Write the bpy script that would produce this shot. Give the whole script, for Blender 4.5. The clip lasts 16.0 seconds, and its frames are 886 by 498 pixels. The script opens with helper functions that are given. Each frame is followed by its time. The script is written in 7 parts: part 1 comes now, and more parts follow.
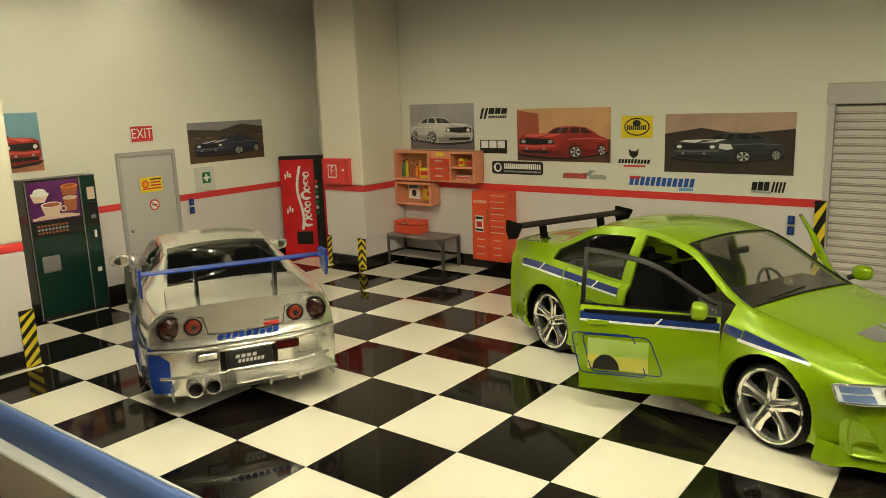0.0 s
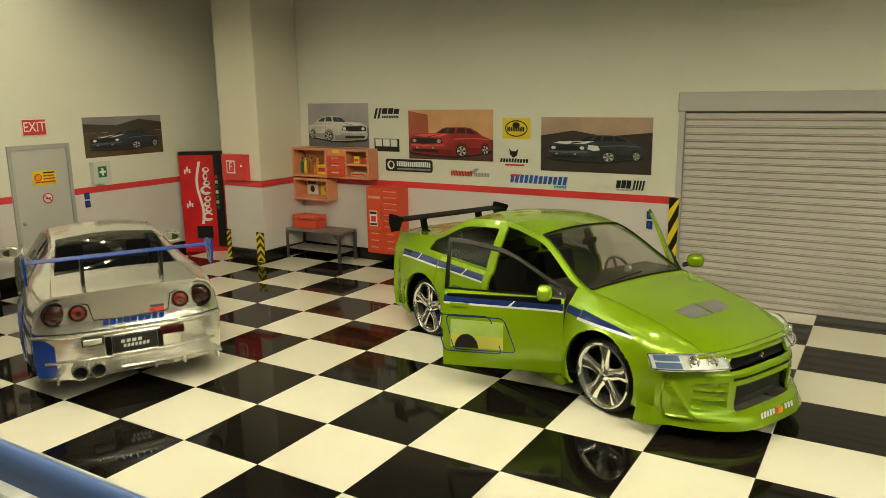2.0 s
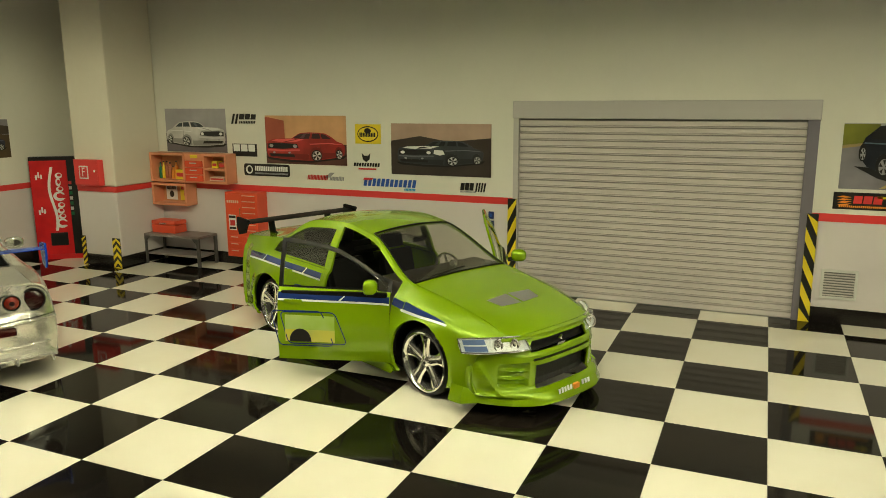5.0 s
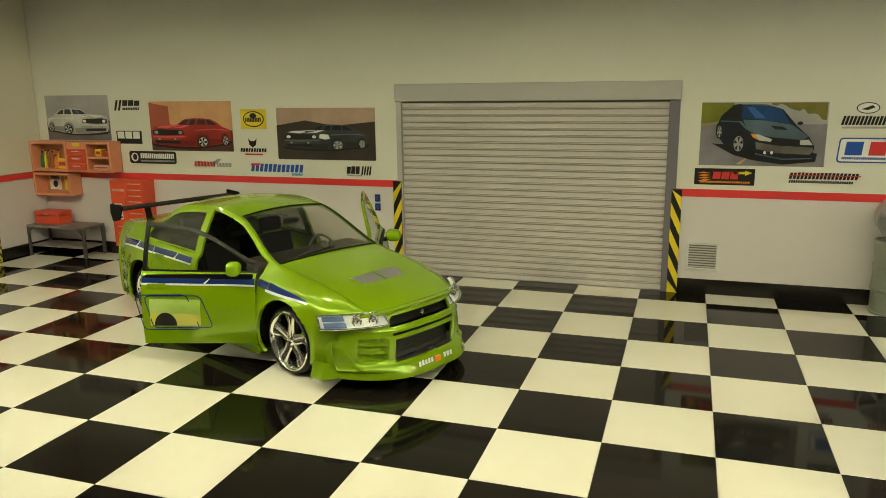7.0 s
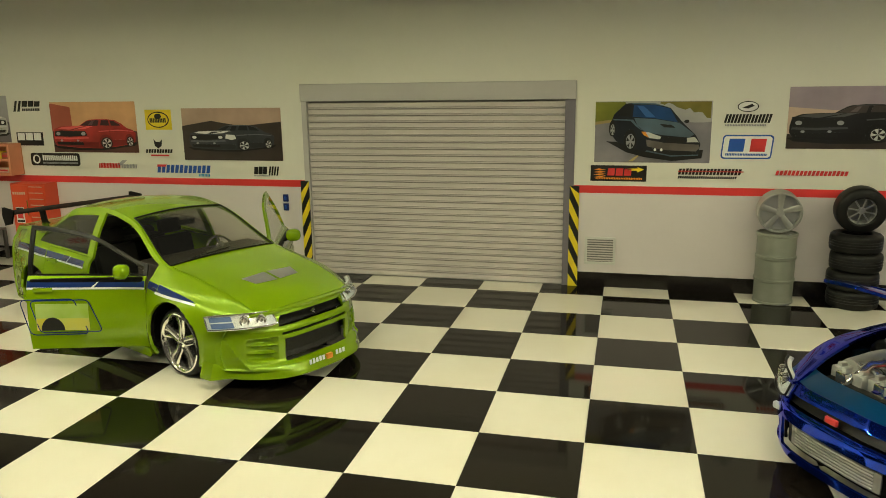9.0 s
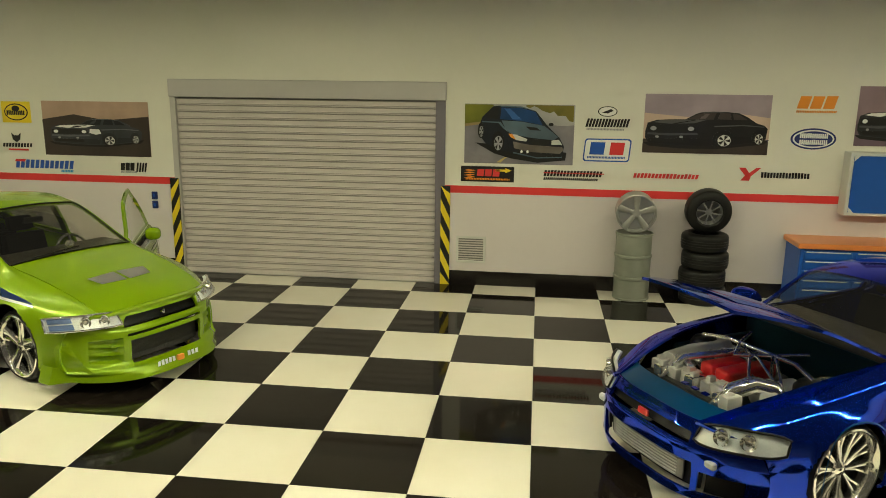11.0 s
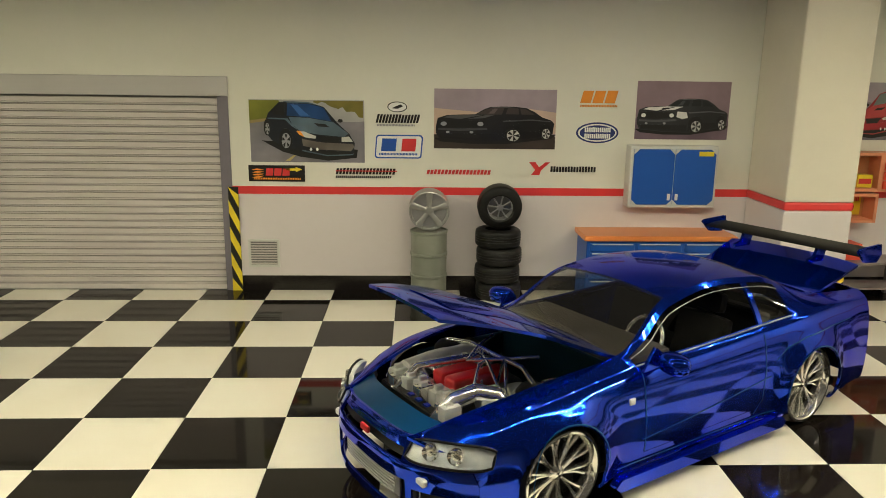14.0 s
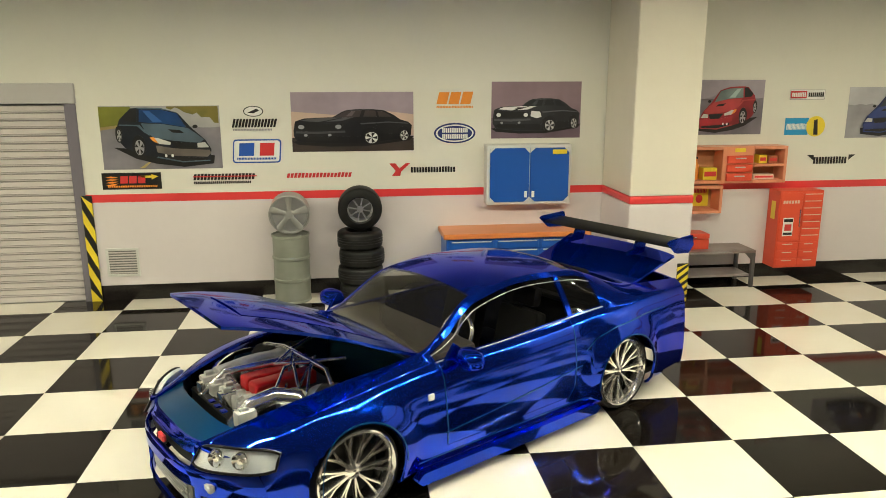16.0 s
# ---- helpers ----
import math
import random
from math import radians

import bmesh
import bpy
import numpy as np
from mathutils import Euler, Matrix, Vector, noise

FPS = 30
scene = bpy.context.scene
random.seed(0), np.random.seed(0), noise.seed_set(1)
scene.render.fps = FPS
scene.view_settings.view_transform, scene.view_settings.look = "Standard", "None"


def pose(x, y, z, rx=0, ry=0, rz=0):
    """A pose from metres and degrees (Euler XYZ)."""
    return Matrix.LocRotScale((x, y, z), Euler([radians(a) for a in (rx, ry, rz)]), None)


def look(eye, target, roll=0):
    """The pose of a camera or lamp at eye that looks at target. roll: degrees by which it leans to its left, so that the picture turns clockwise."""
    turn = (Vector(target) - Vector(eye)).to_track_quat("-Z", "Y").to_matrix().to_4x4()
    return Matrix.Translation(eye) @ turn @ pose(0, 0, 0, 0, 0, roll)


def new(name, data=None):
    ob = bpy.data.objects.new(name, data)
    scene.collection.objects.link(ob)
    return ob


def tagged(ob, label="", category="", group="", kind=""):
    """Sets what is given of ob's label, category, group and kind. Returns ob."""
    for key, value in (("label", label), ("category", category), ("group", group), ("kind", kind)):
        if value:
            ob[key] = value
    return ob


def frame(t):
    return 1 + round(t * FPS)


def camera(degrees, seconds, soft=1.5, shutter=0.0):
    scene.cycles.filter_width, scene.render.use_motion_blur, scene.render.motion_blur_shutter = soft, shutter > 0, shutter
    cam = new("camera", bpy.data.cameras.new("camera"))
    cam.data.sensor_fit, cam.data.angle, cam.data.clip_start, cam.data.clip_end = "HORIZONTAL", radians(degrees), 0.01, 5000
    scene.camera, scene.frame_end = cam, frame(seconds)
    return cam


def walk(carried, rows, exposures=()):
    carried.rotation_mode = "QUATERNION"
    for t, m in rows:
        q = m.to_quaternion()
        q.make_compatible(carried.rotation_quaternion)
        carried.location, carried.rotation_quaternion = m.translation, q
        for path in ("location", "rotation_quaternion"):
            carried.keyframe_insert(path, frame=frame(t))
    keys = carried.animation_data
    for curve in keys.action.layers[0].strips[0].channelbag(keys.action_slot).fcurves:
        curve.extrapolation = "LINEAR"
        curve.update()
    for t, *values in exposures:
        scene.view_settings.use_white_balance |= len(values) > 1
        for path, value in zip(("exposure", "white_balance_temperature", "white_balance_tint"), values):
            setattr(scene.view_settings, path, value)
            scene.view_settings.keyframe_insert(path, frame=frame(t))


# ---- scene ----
# The place is a model garage at 1:24. One floor tile is K metres wide; places below are in tiles.
K = 0.0331
LENS = 61.7
cam = camera(LENS, 16.0, 0.9)
PATH = [
    (0, (-1.092, -6.205, 3.294), (-2.284, -4.65, 2.895), -2.0),
    (0.5, (-0.867, -6.424, 3.38), (-2.011, -4.832, 2.986), -1.6),
    (1, (-0.611, -6.596, 3.395), (-1.73, -4.984, 3.007), -1.5),
    (1.5, (-0.396, -6.552, 3.346), (-1.469, -4.913, 2.944), -1.3),
    (2, (-0.217, -6.486, 3.327), (-1.237, -4.814, 2.919), -0.8),
    (2.5, (0.015, -6.469, 3.364), (-0.927, -4.753, 2.956), -0.2),
    (3, (0.185, -6.491, 3.367), (-0.728, -4.759, 2.959), -0.3),
    (3.5, (0.304, -6.462, 3.346), (-0.576, -4.714, 2.933), -0.3),
    (4, (0.423, -6.562, 3.351), (-0.424, -4.797, 2.944), -0.2),
    (6.5, (1.437, -6.642, 3.329), (0.783, -4.798, 2.918), -0.7),
    (7, (1.618, -6.495, 3.241), (1.004, -4.639, 2.816), -0.7),
    (7.5, (1.674, -6.516, 3.258), (1.079, -4.654, 2.835), -0.6),
    (8, (1.863, -6.544, 3.28), (1.299, -4.67, 2.866), -0.6),
    (8.5, (2.06, -6.548, 3.28), (1.542, -4.662, 2.863), -0.6),
    (9, (2.282, -6.469, 3.266), (1.81, -4.574, 2.834), -0.8),
    (9.5, (2.543, -6.479, 3.267), (2.116, -4.576, 2.827), -1.1),
    (10, (2.673, -6.538, 3.268), (2.322, -4.617, 2.833), -0.4),
    (12.5, (3.594, -6.053, 3.325), (3.487, -4.106, 2.881), 0.80),
    (13, (3.846, -5.951, 3.325), (3.817, -4.003, 2.870), 0.76),
    (13.5, (4.101, -5.878, 3.309), (4.142, -3.932, 2.852), 0.93),
    (14, (4.284, -5.915, 3.341), (4.360, -3.968, 2.889), 0.72),
    (14.5, (4.524, -5.952, 3.352), (4.639, -4.005, 2.909), 0.62),
    (15, (4.707, -5.997, 3.347), (4.862, -4.053, 2.904), 0.69),
    (15.5, (5.098, -6.081, 3.346), (5.306, -4.145, 2.888), 0.03),
    (16, (5.404, -6.120, 3.416), (5.652, -4.188, 2.960), -0.06),
]
EXPOSURE = [(0.0, -0.28, 6500, 10), (6.0, -0.36, 6500, 3), (10.2, -0.42, 6500, 4), (12.5, -0.43, 6400, 10), (13.5, -0.32, 6250, 14), (14.5, -0.20, 6150, 15), (16.0, 0.15, 6000, 15)]
walk(cam, [(t, look(Vector(eye) * K, Vector(target) * K, roll)) for t, eye, target, roll in PATH], EXPOSURE)
# ---------------------------------------------------------------- light
world = bpy.data.worlds.new("room_light")
scene.world = world
world.use_nodes = True
world.node_tree.nodes["Background"].inputs[0].default_value = (1.0, 0.90, 0.70, 1)
world.node_tree.nodes["Background"].inputs[1].default_value = 0.055

# ---------------------------------------------------------------- materials


def mat(name, colour, rough=0.5, metal=0.0, grain=0.0, size=1.0, bump=0.0, coat=0.0, spec=0.5, second=None, mix_size=0.6, random_shift=False, stretch=(1, 1, 1), rough_var=0.0):
    """A painted, printed or metal surface with fine grain and broad unevenness. size: grains to a tile."""
    m = bpy.data.materials.new(name)
    m.use_nodes = True
    n, l = m.node_tree.nodes, m.node_tree.links
    p = n["Principled BSDF"]
    p.inputs["Roughness"].default_value, p.inputs["Metallic"].default_value = rough, metal
    p.inputs["Coat Weight"].default_value, p.inputs["Coat Roughness"].default_value = coat, 0.025
    p.inputs["Specular IOR Level"].default_value = spec
    c = (*colour, 1)
    p.inputs["Base Color"].default_value = c
    if grain or second or bump or rough_var:
        tc, mp = n.new("ShaderNodeTexCoord"), n.new("ShaderNodeMapping")
        mp.inputs["Scale"].default_value = stretch
        l.new(tc.outputs["Object"], mp.inputs["Vector"])
        if random_shift:
            oi, vm = n.new("ShaderNodeObjectInfo"), n.new("ShaderNodeVectorMath")
            vm.operation = "SCALE"
            vm.inputs[0].default_value = (3.1, 5.7, 1.3)
            l.new(oi.outputs["Random"], vm.inputs["Scale"])
            l.new(vm.outputs[0], mp.inputs["Location"])
        fine, broad = n.new("ShaderNodeTexNoise"), n.new("ShaderNodeTexNoise")
        fine.inputs["Scale"].default_value, fine.inputs["Detail"].default_value = size / K, 4
        broad.inputs["Scale"].default_value, broad.inputs["Detail"].default_value = mix_size / K, 3
        for t in (fine, broad):
            l.new(mp.outputs[0], t.inputs["Vector"])
        mixed = n.new("ShaderNodeMix")
        mixed.data_type = "RGBA"
        mixed.inputs[6].default_value = c
        other = second or tuple(v * (1 - grain) for v in colour)
        mixed.inputs[7].default_value = (*other, 1)
        ramp = n.new("ShaderNodeMapRange")
        ramp.inputs[1].default_value, ramp.inputs[2].default_value = 0.38, 0.66
        l.new(broad.outputs[0], ramp.inputs[0])
        l.new(ramp.outputs[0], mixed.inputs[0])
        last = mixed.outputs[2]
        if grain:
            g = n.new("ShaderNodeMix")
            g.data_type, g.blend_type = "RGBA", "MULTIPLY"
            g.inputs[0].default_value = grain
            bw = n.new("ShaderNodeMapRange")
            bw.inputs[3].default_value, bw.inputs[4].default_value = 0.6, 1.35
            l.new(fine.outputs[0], bw.inputs[0])
            l.new(last, g.inputs[6])
            l.new(bw.outputs[0], g.inputs[7])
            last = g.outputs[2]
        l.new(last, p.inputs["Base Color"])
        if bump:
            b = n.new("ShaderNodeBump")
            b.inputs["Strength"].default_value, b.inputs["Distance"].default_value = bump, 0.02 * K
            l.new(fine.outputs[0], b.inputs["Height"])
            l.new(b.outputs[0], p.inputs["Normal"])
        if rough_var:
            r = n.new("ShaderNodeMapRange")
            r.inputs[3].default_value, r.inputs[4].default_value = max(rough - rough_var, 0.02), rough + rough_var
            l.new(broad.outputs[0], r.inputs[0])
            l.new(r.outputs[0], p.inputs["Roughness"])
    return m


def glass(name, tint, gloss=0.02, base=0.05):
    """Thin clear plastic: it lets light straight through and shines more at a glancing angle."""
    m = bpy.data.materials.new(name)
    m.use_nodes = True
    n, l = m.node_tree.nodes, m.node_tree.links
    n.remove(n["Principled BSDF"])
    tr, gl, mx, lw = n.new("ShaderNodeBsdfTransparent"), n.new("ShaderNodeBsdfGlossy"), n.new("ShaderNodeMixShader"), n.new("ShaderNodeLayerWeight")
    tr.inputs[0].default_value, gl.inputs["Roughness"].default_value = (*tint, 1), gloss
    lw.inputs["Blend"].default_value = 0.5
    pw, sc = n.new("ShaderNodeMath"), n.new("ShaderNodeMath")
    pw.operation, sc.operation = "POWER", "MULTIPLY_ADD"
    pw.inputs[1].default_value, sc.inputs[1].default_value, sc.inputs[2].default_value = 4.0, 0.7, base
    l.new(lw.outputs["Facing"], pw.inputs[0]), l.new(pw.outputs[0], sc.inputs[0]), l.new(sc.outputs[0], mx.inputs[0])
    l.new(tr.outputs[0], mx.inputs[1]), l.new(gl.outputs[0], mx.inputs[2])
    l.new(mx.outputs[0], n["Material Output"].inputs[0])
    return m


def glow(name, colour, strength):
    m = bpy.data.materials.new(name)
    m.use_nodes = True
    p = m.node_tree.nodes["Principled BSDF"]
    p.inputs["Emission Color"].default_value, p.inputs["Emission Strength"].default_value = (*colour, 1), strength
    return m


def paint(name, colour, flake, metal=0.5, rough=0.28, second=None, coat=1.0):
    """Metallic model-car lacquer with a clear coat."""
    return mat(name, colour, rough, metal, grain=flake, size=60, coat=coat, second=second, mix_size=0.5, bump=0.02)


M_UP = mat("wall_print_upper", (0.74, 0.73, 0.66), 0.32, grain=0.05, size=9, second=(0.70, 0.69, 0.61), mix_size=0.35, bump=0.03)
M_LOW = mat("wall_print_lower", (0.67, 0.625, 0.635), 0.32, grain=0.05, size=9, second=(0.63, 0.58, 0.59), mix_size=0.4, bump=0.03)
M_PILLAR = mat("pillar_print", (0.74, 0.70, 0.60), 0.25, grain=0.05, size=9, second=(0.70, 0.66, 0.56), mix_size=0.5, bump=0.03)
M_RED = mat("red_stripe_print", (0.72, 0.05, 0.05), 0.3, grain=0.08, size=12)
M_BASE = mat("black_skirting_print", (0.012, 0.0095, 0.009), 0.25, grain=0.2, size=8)
M_TILE_W = mat("white_tile", (0.80, 0.77, 0.68), 0.07, grain=0.03, size=6, second=(0.77, 0.73, 0.62), mix_size=0.8, random_shift=True, rough_var=0.04)
M_TILE_B = mat("black_tile", (0.006, 0.005, 0.0045), 0.06, grain=0.35, size=5, second=(0.013, 0.010, 0.008), mix_size=0.9, random_shift=True, stretch=(0.35, 1.6, 1), rough_var=0.04, spec=0.20)
M_SHUT = mat("shutter_print", (0.57, 0.53, 0.52), 0.35, grain=0.08, size=10, second=(0.53, 0.49, 0.48))
M_SHUT_DARK = mat("shutter_joint", (0.27, 0.26, 0.26), 0.4, grain=0.1, size=10)
M_HEAD = mat("shutter_box_print", (0.50, 0.48, 0.48), 0.35, grain=0.06, size=10)
M_JAMB = mat("shutter_jamb", (0.18, 0.165, 0.20), 0.35, grain=0.1, size=10)
M_YEL = mat("hazard_yellow", (0.80, 0.62, 0.03), 0.3, grain=0.06, size=12)
M_BLK = mat("black_ink", (0.009, 0.009, 0.0095), 0.35, grain=0.1, size=12)
M_WHT = mat("white_ink", (0.80, 0.80, 0.78), 0.35, grain=0.04, size=12)
M_DOOR = mat("door_print", (0.50, 0.49, 0.49), 0.35, grain=0.05, size=9, second=(0.46, 0.45, 0.45))
M_FRAME = mat("door_frame_print", (0.38, 0.37, 0.37), 0.35, grain=0.05, size=9)
M_GREENB = mat("green_ink", (0.01, 0.16, 0.06), 0.35, grain=0.05, size=9)
M_NAVY = mat("navy_ink", (0.015, 0.03, 0.16), 0.35, grain=0.05, size=9)
M_BLUEINK = mat("blue_ink", (0.02, 0.09, 0.42), 0.35, grain=0.05, size=9)
M_CYAN = mat("cyan_ink", (0.02, 0.30, 0.62), 0.35, grain=0.05, size=9)
M_REDINK = mat("red_ink", (0.62, 0.04, 0.04), 0.35, grain=0.08, size=9)
M_ORINK = mat("orange_ink", (0.85, 0.30, 0.03), 0.35, grain=0.08, size=9)
M_GREYINK = mat("grey_ink", (0.33, 0.33, 0.35), 0.35, grain=0.08, size=9)
M_ORANGE = mat("orange_red_cabinet_card", (0.72, 0.085, 0.03), 0.4, grain=0.1, size=8, second=(0.66, 0.07, 0.03))
M_ORANGE_L = mat("orange_shelf_card", (0.74, 0.30, 0.17), 0.4, grain=0.12, size=8, second=(0.66, 0.25, 0.13))
M_ORANGE_IN = mat("shelf_back_card", (0.60, 0.28, 0.12), 0.5, grain=0.2, size=7, second=(0.45, 0.18, 0.08))
M_BLUECAB = mat("blue_cabinet_card", (0.012, 0.09, 0.42), 0.35, grain=0.08, size=8)
M_CABGREY = mat("pale_grey_card", (0.62, 0.62, 0.60), 0.4, grain=0.06, size=8)
M_WOODTOP = mat("orange_wood_top", (0.72, 0.25, 0.07), 0.35, grain=0.15, size=5, stretch=(0.4, 3, 1))
M_STEEL = mat("grey_steel", (0.36, 0.36, 0.37), 0.35, 0.6, grain=0.15, size=8)
M_BENCHTOP = mat("worn_bench_top", (0.17, 0.12, 0.11), 0.4, 0.1, grain=0.35, size=5, second=(0.28, 0.25, 0.25), mix_size=2.0)
M_DRUM = mat("grey_green_drum_paint", (0.22, 0.235, 0.20), 0.45, 0.15, grain=0.25, size=6, second=(0.27, 0.28, 0.24), mix_size=2.0, bump=0.1)
M_RUBBER = mat("tyre_rubber", (0.007, 0.007, 0.007), 0.5, grain=0.2, size=10, spec=0.3)
M_CHROME = mat("chrome", (0.88, 0.87, 0.84), 0.12, 0.94, rough_var=0.04)
M_PLATED = mat("silver_plated_plastic", (0.70, 0.70, 0.68), 0.28, 0.45, grain=0.25, size=14, bump=0.2)
M_ALU = mat("cast_aluminium", (0.68, 0.69, 0.69), 0.22, 0.85, grain=0.12, size=14, bump=0.08)
M_GUN = mat("gunmetal", (0.20, 0.20, 0.19), 0.35, 0.7, grain=0.1, size=12)
M_MACHGREEN = mat("dark_green_machine_card", (0.006, 0.03, 0.022), 0.25, grain=0.15, size=8)
M_MACHBLK = mat("machine_black_card", (0.01, 0.012, 0.012), 0.3, grain=0.15, size=8)
M_COKE = mat("red_machine_card", (0.66, 0.015, 0.02), 0.3, grain=0.25, size=5, second=(0.50, 0.01, 0.015), mix_size=2.2)
M_PURPLE = mat("purple_print", (0.10, 0.012, 0.12), 0.35, grain=0.2, size=6)
M_CREAM = mat("cream_print", (0.70, 0.52, 0.42), 0.35, grain=0.15, size=7)
M_COFFEE = mat("coffee_print", (0.40, 0.12, 0.05), 0.35, grain=0.2, size=7)
M_RAIL = mat("blue_foam_rail", (0.12, 0.21, 0.54), 0.42, grain=0.06, size=6, second=(0.10, 0.18, 0.48))
M_RIM = mat("white_base_edge", (0.62, 0.64, 0.66), 0.4, grain=0.05, size=6)
M_TABLE = mat("table_wood", (0.56, 0.43, 0.30), 0.45, grain=0.5, size=3, second=(0.32, 0.22, 0.14), mix_size=0.5, stretch=(0.25, 2.5, 1), bump=0.15)
M_LED = glow("led_bead", (1.0, 0.92, 0.60), 930)
# weaker beads of the fill bar added over the back
M_LED_FILL = glow("dim_fill_bead", (1.0, 0.92, 0.60), 280)

M_GREEN = paint("lime_green_lacquer", (0.27, 0.45, 0.001), 0.16, 0.30, 0.26, coat=0.6)
M_BLUE = mat("candy_blue_lacquer", (0.003, 0.046, 0.60), 0.085, 0.92, grain=0.12, size=40, coat=0.5, second=(0.003, 0.036, 0.52), mix_size=0.5, bump=0.004)
M_BLUE.node_tree.nodes["Principled BSDF"].inputs["Specular Tint"].default_value = (0.10, 0.28, 1.0, 1)
M_TEAL = paint("teal_blue_lacquer", (0.004, 0.085, 0.24), 0.2, 0.6, 0.28, coat=0.4)
M_TEALDARK = paint("deep_teal_lining", (0.003, 0.035, 0.055), 0.2, 0.3, 0.4, coat=0.2)
M_SILVER = paint("silver_lacquer", (0.74, 0.725, 0.68), 0.12, 0.74, 0.20, coat=0.5)
M_STRIPE = mat("navy_stripe", (0.012, 0.03, 0.15), 0.15, coat=0.8, grain=0.1, size=10)
M_STRIPEB = mat("royal_blue_stripe", (0.006, 0.055, 0.42), 0.2, 0.2, coat=0.2, grain=0.1, size=10)
M_STRIPEW = mat("pale_stripe_edge", (0.72, 0.76, 0.74), 0.2, coat=0.6, grain=0.05, size=10)
M_GLASS = glass("clear_car_window", (0.90, 0.90, 0.85), 0.08, 0.14)
M_PANE = glass("clear_door_pane", (0.97, 0.98, 0.96), 0.02, 0.03)
M_TINT = glass("tinted_car_window", (0.62, 0.63, 0.60), 0.03, 0.06)
M_LENS = glass("headlight_lens", (0.97, 0.98, 0.98), 0.02, 0.03)
M_DASH = mat("brown_grey_dashboard", (0.028, 0.024, 0.020), 0.5, grain=0.2, size=12, bump=0.1)
M_DARKGLASS = glass("dark_side_window", (0.34, 0.35, 0.34), 0.03, 0.05)
M_DARKSTEEL = mat("dark_bench_steel", (0.13, 0.12, 0.12), 0.4, 0.5, grain=0.2, size=8)
M_TRIM = mat("black_trim", (0.006, 0.006, 0.006), 0.4, grain=0.1, size=12, spec=0.2)
M_CABIN = mat("black_interior_plastic", (0.004, 0.0038, 0.0035), 0.6, grain=0.25, size=12, bump=0.1, spec=0.12)
M_CARBON = mat("dark_wing_plastic", (0.005, 0.005, 0.006), 0.4, grain=0.2, size=20, spec=0.08)
M_COOLER = mat("silver_ribbed_cooler", (0.42, 0.42, 0.41), 0.35, 0.4, grain=0.3, size=30, bump=0.3)
M_REDLENS = mat("red_lamp_lens", (0.055, 0.003, 0.003), 0.10, grain=0.2, size=20, coat=1.0)
M_AMBER = mat("orange_lamp_lens", (0.20, 0.016, 0.007), 0.2, grain=0.2, size=20, coat=1.0)
M_MESHGREY = mat("grey_mesh_plastic", (0.05, 0.05, 0.048), 0.5, grain=0.5, size=40, bump=0.4)
M_BOWL = mat("bright_lamp_bowl", (0.88, 0.88, 0.86), 0.30, 0.05, grain=0.25, size=14, second=(0.52, 0.55, 0.60), mix_size=4, bump=0.15)
M_BLUETINT = mat("pale_blue_reflector", (0.25, 0.36, 0.72), 0.25, 0.4, grain=0.15, size=10)
M_ALLOY = mat("dull_alloy", (0.40, 0.40, 0.39), 0.38, 0.6, grain=0.15, size=14, bump=0.06)
M_LAMPRED = mat("deep_red_lens", (0.030, 0.002, 0.002), 0.22, grain=0.3, size=20, coat=0.4)
M_ENGRED = mat("red_engine_cover", (0.50, 0.012, 0.015), 0.3, grain=0.15, size=14, coat=0.4)

# ---------------------------------------------------------------- mesh helpers


def link(name, bm, material, parent=None, label="", scale=1.0, smooth=None):
    """One mesh object from a bmesh given in tiles (times scale). smooth: the angle below which edges are rounded."""
    bmesh.ops.recalc_face_normals(bm, faces=bm.faces)
    bm.transform(Matrix.Scale(K * scale, 4))
    me = bpy.data.meshes.new(name)
    bm.to_mesh(me)
    bm.free()
    for m in material if isinstance(material, (list, tuple)) else [material]:
        me.materials.append(m)
    if smooth:
        me.polygons.foreach_set("use_smooth", [True] * len(me.polygons))
        me.set_sharp_from_angle(angle=radians(smooth))
    ob = new(name, me)
    if parent:
        ob.parent = parent
    if label:
        tagged(ob, label)
    return ob


def part(name, bm, material, parent, label="", scale=1.0, smooth=None):
    return link(name, bm, material, parent, label, scale, smooth)


def thing(name, x, y, z, label, category, turn=0.0, group="", kind=""):
    ob = new(name)
    ob.empty_display_size = 0.2 * K
    ob.matrix_world = pose(x * K, y * K, z * K, 0, 0, turn)
    return tagged(ob, label, category, group, kind)


def box(x0, x1, y0, y1, z0, z1, bevel=0.0, bm=None, seg=1):
    b = bmesh.new()
    bmesh.ops.create_cube(b, size=1)
    for v in b.verts:
        v.co = Vector((x0 + (v.co.x + .5) * (x1 - x0), y0 + (v.co.y + .5) * (y1 - y0), z0 + (v.co.z + .5) * (z1 - z0)))
    if bevel:
        bmesh.ops.bevel(b, geom=b.edges[:], offset=bevel, segments=seg, profile=0.6, affect="EDGES")
    return merge(bm, b)


def merge(bm, b):
    if bm is None:
        return b
    me = bpy.data.meshes.new("tmp")
    b.to_mesh(me)
    b.free()
    bm.from_mesh(me)
    bpy.data.meshes.remove(me)
    return bm


def prism(pts, depth, bm=None):
    """A flat outline in x, z with a thickness towards -y."""
    b = bmesh.new()
    lo = [b.verts.new((x, 0, z)) for x, z in pts]
    hi = [b.verts.new((x, -depth, z)) for x, z in pts]
    b.faces.new(lo), b.faces.new(hi[::-1])
    for i in range(len(pts)):
        j = (i + 1) % len(pts)
        b.faces.new((lo[i], lo[j], hi[j], hi[i]))
    return merge(bm, b)


